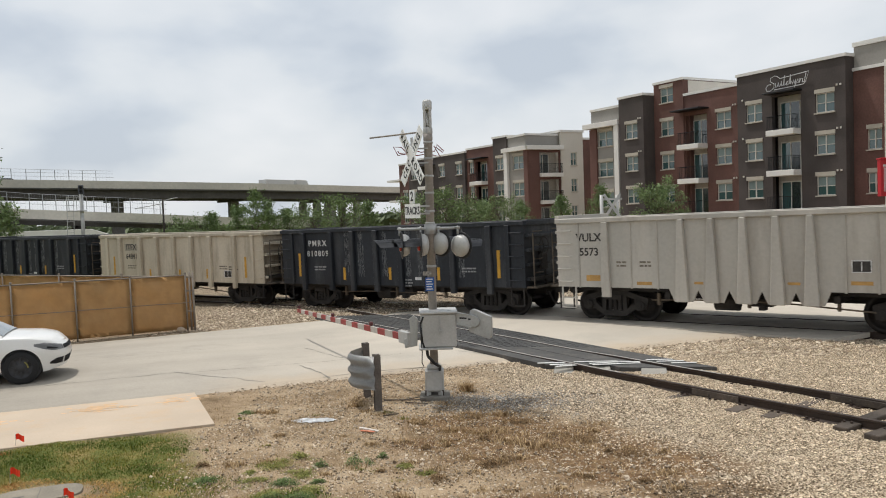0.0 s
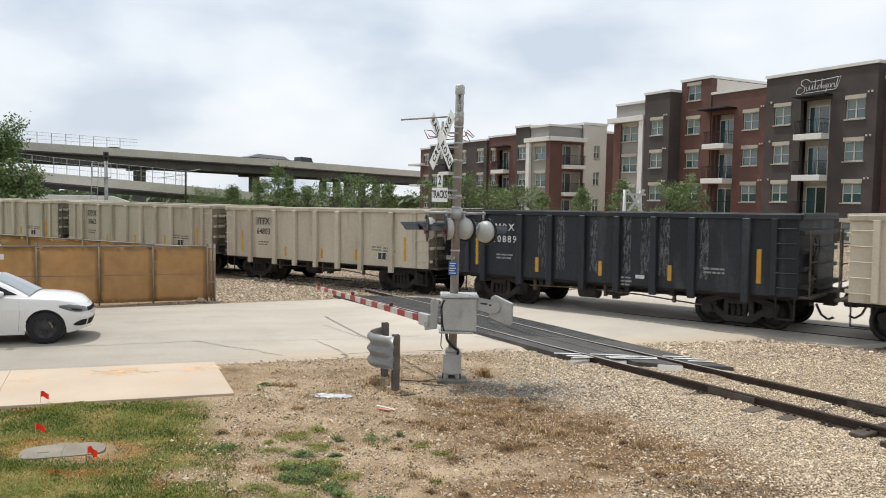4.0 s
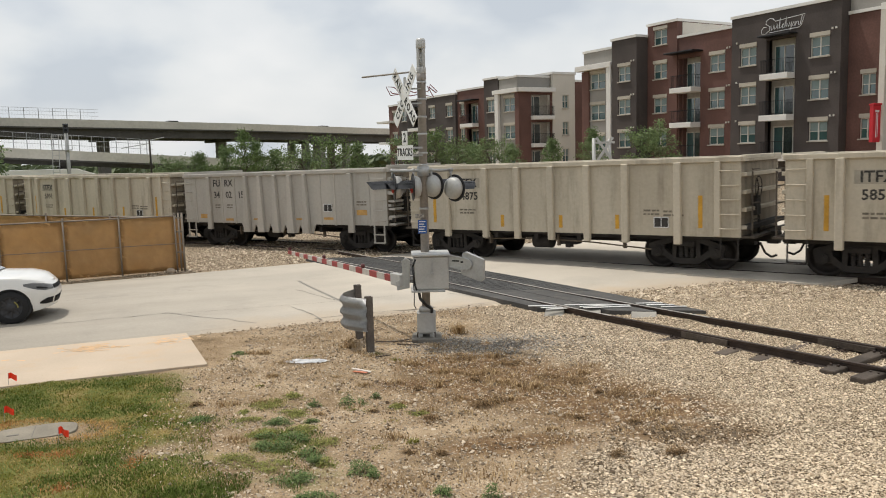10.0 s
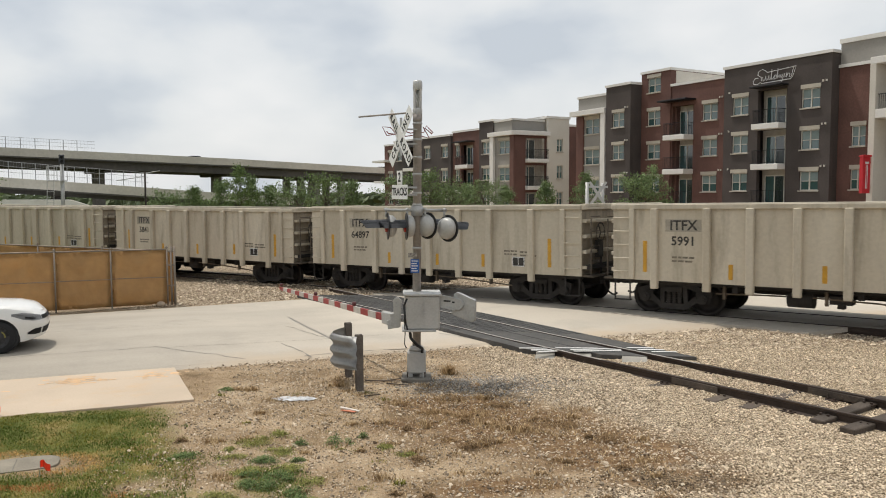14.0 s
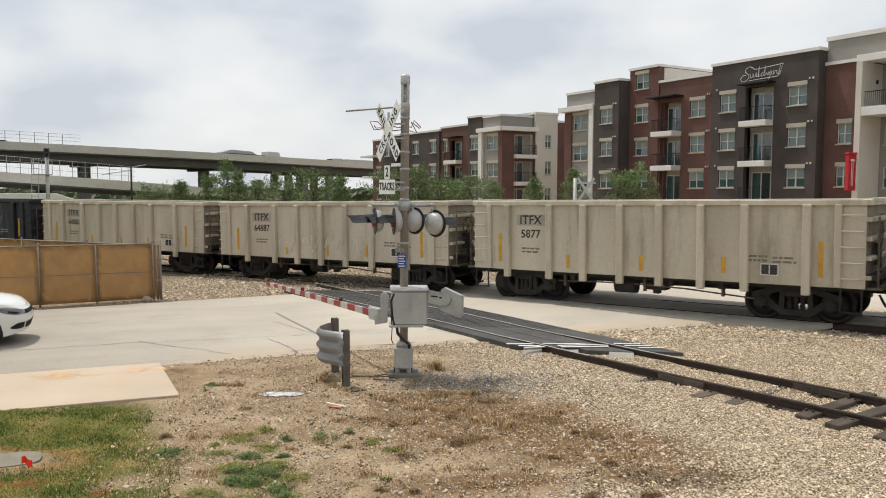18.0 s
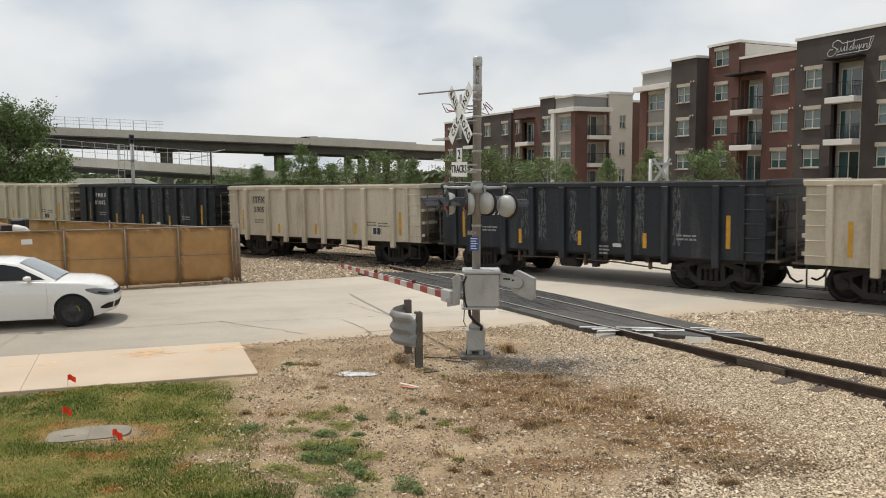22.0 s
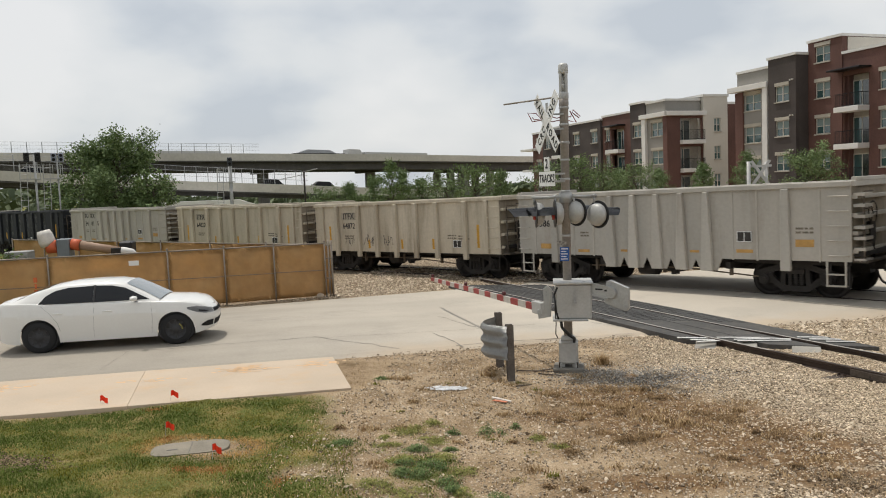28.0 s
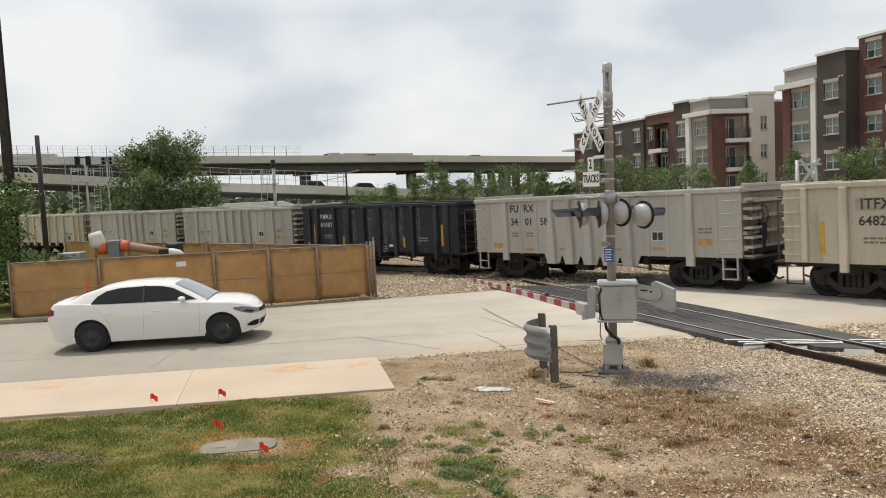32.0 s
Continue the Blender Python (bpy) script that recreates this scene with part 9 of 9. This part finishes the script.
rail_signal(-25.95, 58, 3.03 + 0.046 * 58, (0.0,), "dark railway signal on a stout pole with a ladder", HOODM, 0.12)
rail_signal(-38.1, 58, 3.03 + 0.057 * 58, (-0.45, 0.2), "black twin-headed railway signal with platform and ladder", BLACK)
rail_signal(-36.8, 60, 3.03 + 0.056 * 60, (-0.2, 0.25), "pale blue-grey railway signal among bare branches", mat("pale_signal", (0.32, 0.35, 0.42), 0.5, 0.2, 0.1), 0.05)
x, y, z = at_az(-20.9, 62)
lp = thing("street_lamp", pose(x, y, z), "thin dark street lamp behind the tracks", "street lamp")
part("pole", tube(bmesh.new(), (0, 0, 0), (0, 0, 4.75 - z), 0.07, 10), POLE, lp)
part("arm", tube(bmesh.new(), (0, 0, 4.6 - z), (1.1, 0, 4.8 - z), 0.035, 8), GALV, lp)
part("arm", tube(bmesh.new(), (0, 0, 4.4 - z), (-2.2, 0.3, 4.1 - z), 0.03, 8), GALV, lp)

# pale roofs glimpsed under the bridges
x, y, z = at_az(-27.5, 100)
sh = thing("shed", pose(x, y, z, 0, 0, 25), "low shed with a white sloping roof", "shed")
part("wall", box(bmesh.new(), (-5, 0, 0), (5, 8, 1.9)), GREYS, sh)
rf = bmesh.new()
prism(rf, [(-5.5, 1.9), (5.5, 1.9), (5.5, 2.0), (3.5, 2.7), (-5.5, 2.75)], -0.4, 8.4)
part("roof", rf, COPING, sh, "white metal roof")
for a, r in ((-36, 88), (-37.4, 90), (-34.6, 92)):
    x, y, z = at_az(a, r)
    bl = solid("bollard", lathe(bmesh.new(), [(0.18, 0), (0.18, 2.4), (0.1, 2.5)], None, 12), COPING, "white marker post under the bridge", "post", "white posts", m=pose(x, y, z))

# pipe machine behind the fence
px, py, pz = -16.3, 22.6, -0.2
pm = thing("pipe_machine", pose(px, py, pz, 0, 0, 18), "tan pipe boom with orange bands behind the fence", "machine")
TANP = mat("tan_pipe", (0.36, 0.24, 0.165), 0.7, 0, 0.08, 2, 20)
ORB = mat("orange_band", (0.62, 0.13, 0.05), 0.6, 0, 0.08)
part("pipe", tube(bmesh.new(), (0.0, 0, 1.86), (1.30, 0, 1.60), 0.15, 18, 0.12), TANP, pm, "tan tube")
part("band", tube(bmesh.new(), (-0.22, 0, 1.90), (0.04, 0, 1.85), 0.18, 18), ORB, pm, "orange band")
part("band", tube(bmesh.new(), (-0.95, 0, 1.84), (-0.64, 0, 1.85), 0.21, 18), ORB, pm, "orange drum")
part("nozzle", lathe(bmesh.new(), [(0.125, 0), (0.14, 0.1), (0.12, 0.35), (0.0, 0.52)], Matrix.Translation((1.28, 0, 1.605)) @ Matrix.Rotation(radians(101), 4, "Y"), 18, False), COPING, pm, "white cone end")
part("hood", lathe(bmesh.new(), [(0.21, 0), (0.25, 0.14), (0.23, 0.38), (0.19, 0.52)], Matrix.Translation((-0.92, 0, 1.86)) @ Matrix.Rotation(radians(-14), 4, "Y"), 18), mat("translucent_white", (0.70, 0.66, 0.60), 0.5, 0, 0.1), pm, "pale plastic hood")
part("cabinet", box(bmesh.new(), (-0.62, -0.2, 0.0), (-0.24, 0.3, 2.08)), mat("blue_grey_steel", (0.20, 0.23, 0.25), 0.5, 0.2, 0.1), pm, "blue-grey steel cabinet", 0.02)
part("stand", box(bmesh.new(), (1.0, -0.15, 0.0), (1.3, 0.15, 1.72)), UNDER, pm, "dark stand", 0.02)
part("cabinet", box(bmesh.new(), (-2.2, -0.2, 0.0), (-1.5, 0.4, 1.75)), mat("pale_grey_steel", (0.34, 0.34, 0.33), 0.5, 0.2, 0.1), pm, "pale grey cabinet", 0.02)
part("engine", box(bmesh.new(), (1.05, 0.6, 0.0), (1.45, 1.2, 1.86)), BLACK, pm, "black engine block", 0.04)

# ---- traffic on the bridges ----
UPPER = fine_path([az(-82, 260, 13.5), az(-66, 150, 11.4), az(-54, 128, 10.7), az(-42, 120, 10.0), az(-25, 125, 9.33), az(-15, 134, 8.85), az(-5.5, 150, 8.1), az(6, 175, 7.2), az(24, 260, 6.5)], 10)
LOWER = fine_path([az(-80, 178, 11.52), az(-66, 118, 9.67), az(-54, 107, 8.49), az(-42, 100, 7.12), az(-29, 104, 5.05), az(-21.5, 106, 4.06), az(-17.5, 108, 3.46), az(-11, 111, 2.64)], 10)


def along(path, dist, inset):
    """A place on a bridge's carriageway, dist metres from its left end, and the heading."""
    if dist < 0:
        d = (path[1] - path[0]).normalized()
        p = path[0] + d * dist
    else:
        acc = 0.0
        p = None
        for a, b in zip(path, path[1:]):
            n = (b - a).length
            if acc + n >= dist:
                d = (b - a).normalized()
                p = a + d * (dist - acc)
                break
            acc += n
        if p is None:
            d = (path[-1] - path[-2]).normalized()
            p = path[-1] + d * (dist - acc)
    left = Vector((-d.y, d.x, 0)).normalized()
    p = p + left * inset + Vector((0, 0, -1.1))
    return p, math.degrees(math.atan2(d.y, d.x)), math.degrees(math.asin(d.z))


def far_car(label, paint, long=4.6, tall=1.5):
    c = thing("car", Matrix(), label, "car", "bridge traffic")
    k = tall / 1.5
    bm = bmesh.new()
    prism(bm, [(-long / 2, 0.3), (long / 2, 0.3), (long / 2, 0.62), (long / 2 - 0.3, 0.82), (long / 2 - 1.2, 0.95 * k), (-long / 2 + 0.3, 1.0 * k), (-long / 2, 0.8)], -0.88, 0.88)
    part("body", bm, paint, c, "", 0.06)
    bm = bmesh.new()
    prism(bm, [(-long / 2 + 0.5, 0.97 * k), (long / 2 - 1.25, 0.93 * k), (long / 2 - 2.0, tall), (-long / 2 + 1.2, tall)], -0.74, 0.74)
    part("cabin", bm, MATS["tinted_car_glass"], c, "dark glazed cabin", 0.05)
    part("roof", box(bmesh.new(), (-long / 2 + 1.2, -0.7, tall - 0.05), (long / 2 - 2.0, 0.7, tall + 0.02)), paint, c, "", 0.02)
    for x in (-long / 2 + 0.85, long / 2 - 0.9):
        for y in (-0.8, 0.8):
            part("wheel", tube(bmesh.new(), (x, y - 0.1, 0.32), (x, y + 0.1, 0.32), 0.32, 14), MATS["tyre_rubber"], c)
    return c


def far_lorry(label, box_mat, cab_mat, length=12.0, flat=False):
    c = thing("lorry", Matrix(), label, "lorry", "bridge traffic")
    if flat:
        part("trailer_bed", box(bmesh.new(), (-length, -1.2, 1.0), (0, 1.2, 1.3)), UNDER, c, "flat trailer bed", 0.03)
        bm = bmesh.new()
        prism(bm, [(-length + 0.5, 1.3), (-1.5, 1.3), (-2.6, 1.85), (-length + 2.5, 1.95)], -1.0, 1.0)
        part("load", bm, box_mat, c, "wrapped pale load", 0.05)
    else:
        part("trailer", box(bmesh.new(), (-length, -1.25, 0.9), (0, 1.25, 1.95)), box_mat, c, "pale box trailer", 0.03)
    part("cab", prism(bmesh.new(), [(0.6, 0.7), (3.0, 0.7), (3.0, 1.3), (2.6, 2.0), (0.6, 2.05)], -1.2, 1.2), cab_mat, c, "lorry cab", 0.05)
    part("windscreen", box(bmesh.new(), (2.55, -1.05, 1.4), (2.85, 1.05, 1.9)), MATS["tinted_car_glass"], c)
    for x in (-length + 1, -length + 2.2, 0.9, 2.4):
        for y in (-1.1, 1.1):
            part("wheel", tube(bmesh.new(), (x, y - 0.12, 0.5), (x, y + 0.12, 0.5), 0.5, 14), MATS["tyre_rubber"], c)
    return c


PW = mat("far_white", (0.54, 0.53, 0.50), 0.4, 0, 0.03)
PK = mat("far_dark", (0.05, 0.055, 0.065), 0.35, 0, 0.05)
PS = mat("far_silver", (0.36, 0.37, 0.38), 0.35, 0.3, 0.05)
PR = mat("far_red", (0.30, 0.03, 0.03), 0.35, 0, 0.05)
FENCE_END = sum((b - a).length for a, b in zip(UPPER, UPPER[1:]) if math.degrees(math.atan2(a.x, a.y)) < -23.3)
TRAFFIC = [
    (far_lorry("white box lorry crossing the high bridge", PW, PW, 5.5), UPPER, 17.0, -1.7, 3.2, 1),
    (far_lorry("flat-bed lorry with a dark cab", PS, PK, 10.0, True), UPPER, 15.0, 2.3, 3.2, 1),
    (far_lorry("flat-bed lorry with a pale wrapped load", PS, PW, 9.0, True), UPPER, 17.0, 16.3, 3.2, 1),
    (far_lorry("flat-bed lorry with a pale wrapped load", PS, PW, 9.0, True), UPPER, 16.0, 27.2, 3.2, 1),
    (far_lorry("long white lorry trailer", PW, PW, 13.0), UPPER, -3.0, 34.5, 9.2, -1),
    (far_lorry("long white lorry trailer", PW, PW, 13.0), UPPER, -8.0, 25.6, 9.2, -1),
]
for t0, m, v in ((0.8, PK, 19), (4.2, PS, 20), (7.9, PK, 19), (9.4, PK, 18), (11.3, PW, 20), (13.2, PS, 19), (18.6, PK, 19), (20.8, PR, 20), (23.4, PS, 19), (30.2, PK, 18), (31.4, PK, 19)):
    TRAFFIC.append((far_car("dark car crossing the high bridge" if m is PK else "car crossing the high bridge", m), UPPER, v, t0, 5.0, 1))
for t0, m, v in ((1.5, PK, 14), (6.0, PS, 15), (10.5, PK, 14), (16.0, PW, 15), (21.5, PK, 15), (28.0, PK, 14)):
    TRAFFIC.append((far_car("car crossing the high bridge", m), UPPER, -v, t0, 9.0, -1))
for t0, m, v in ((1.2, PW, 14), (5.6, PW, 15), (10.0, PK, 14), (24.0, PS, 14), (29.5, PW, 14), (31.6, PK, 14)):
    TRAFFIC.append((far_car("pale car on the lower ramp" if m is PW else "car on the lower ramp", m, 4.8, 1.75), LOWER, v, t0, 2.6, 1))


TRAFFIC_ORDER = {row[0].name: k % 9 for k, row in enumerate(TRAFFIC)}


def traffic_motion():
    for ob, path, v, t0, inset, way in TRAFFIC:
        rows = []
        n = TRAFFIC_ORDER[ob.name]
        whole = sum((b - a).length for a, b in zip(path, path[1:]))
        for k in range(33):
            p, h, e = along(path, min(whole - 16 - 7 * n, max(16 + 7 * n, FENCE_END + v * (k - t0))), inset)
            rows.append((float(k), pose(p.x, p.y, p.z, 0, -e * way, h + (0 if way > 0 else 180))))
        walk(ob, rows)


# ---- what moves ----
def motions():
    train_motion()
    traffic_motion()


motions()
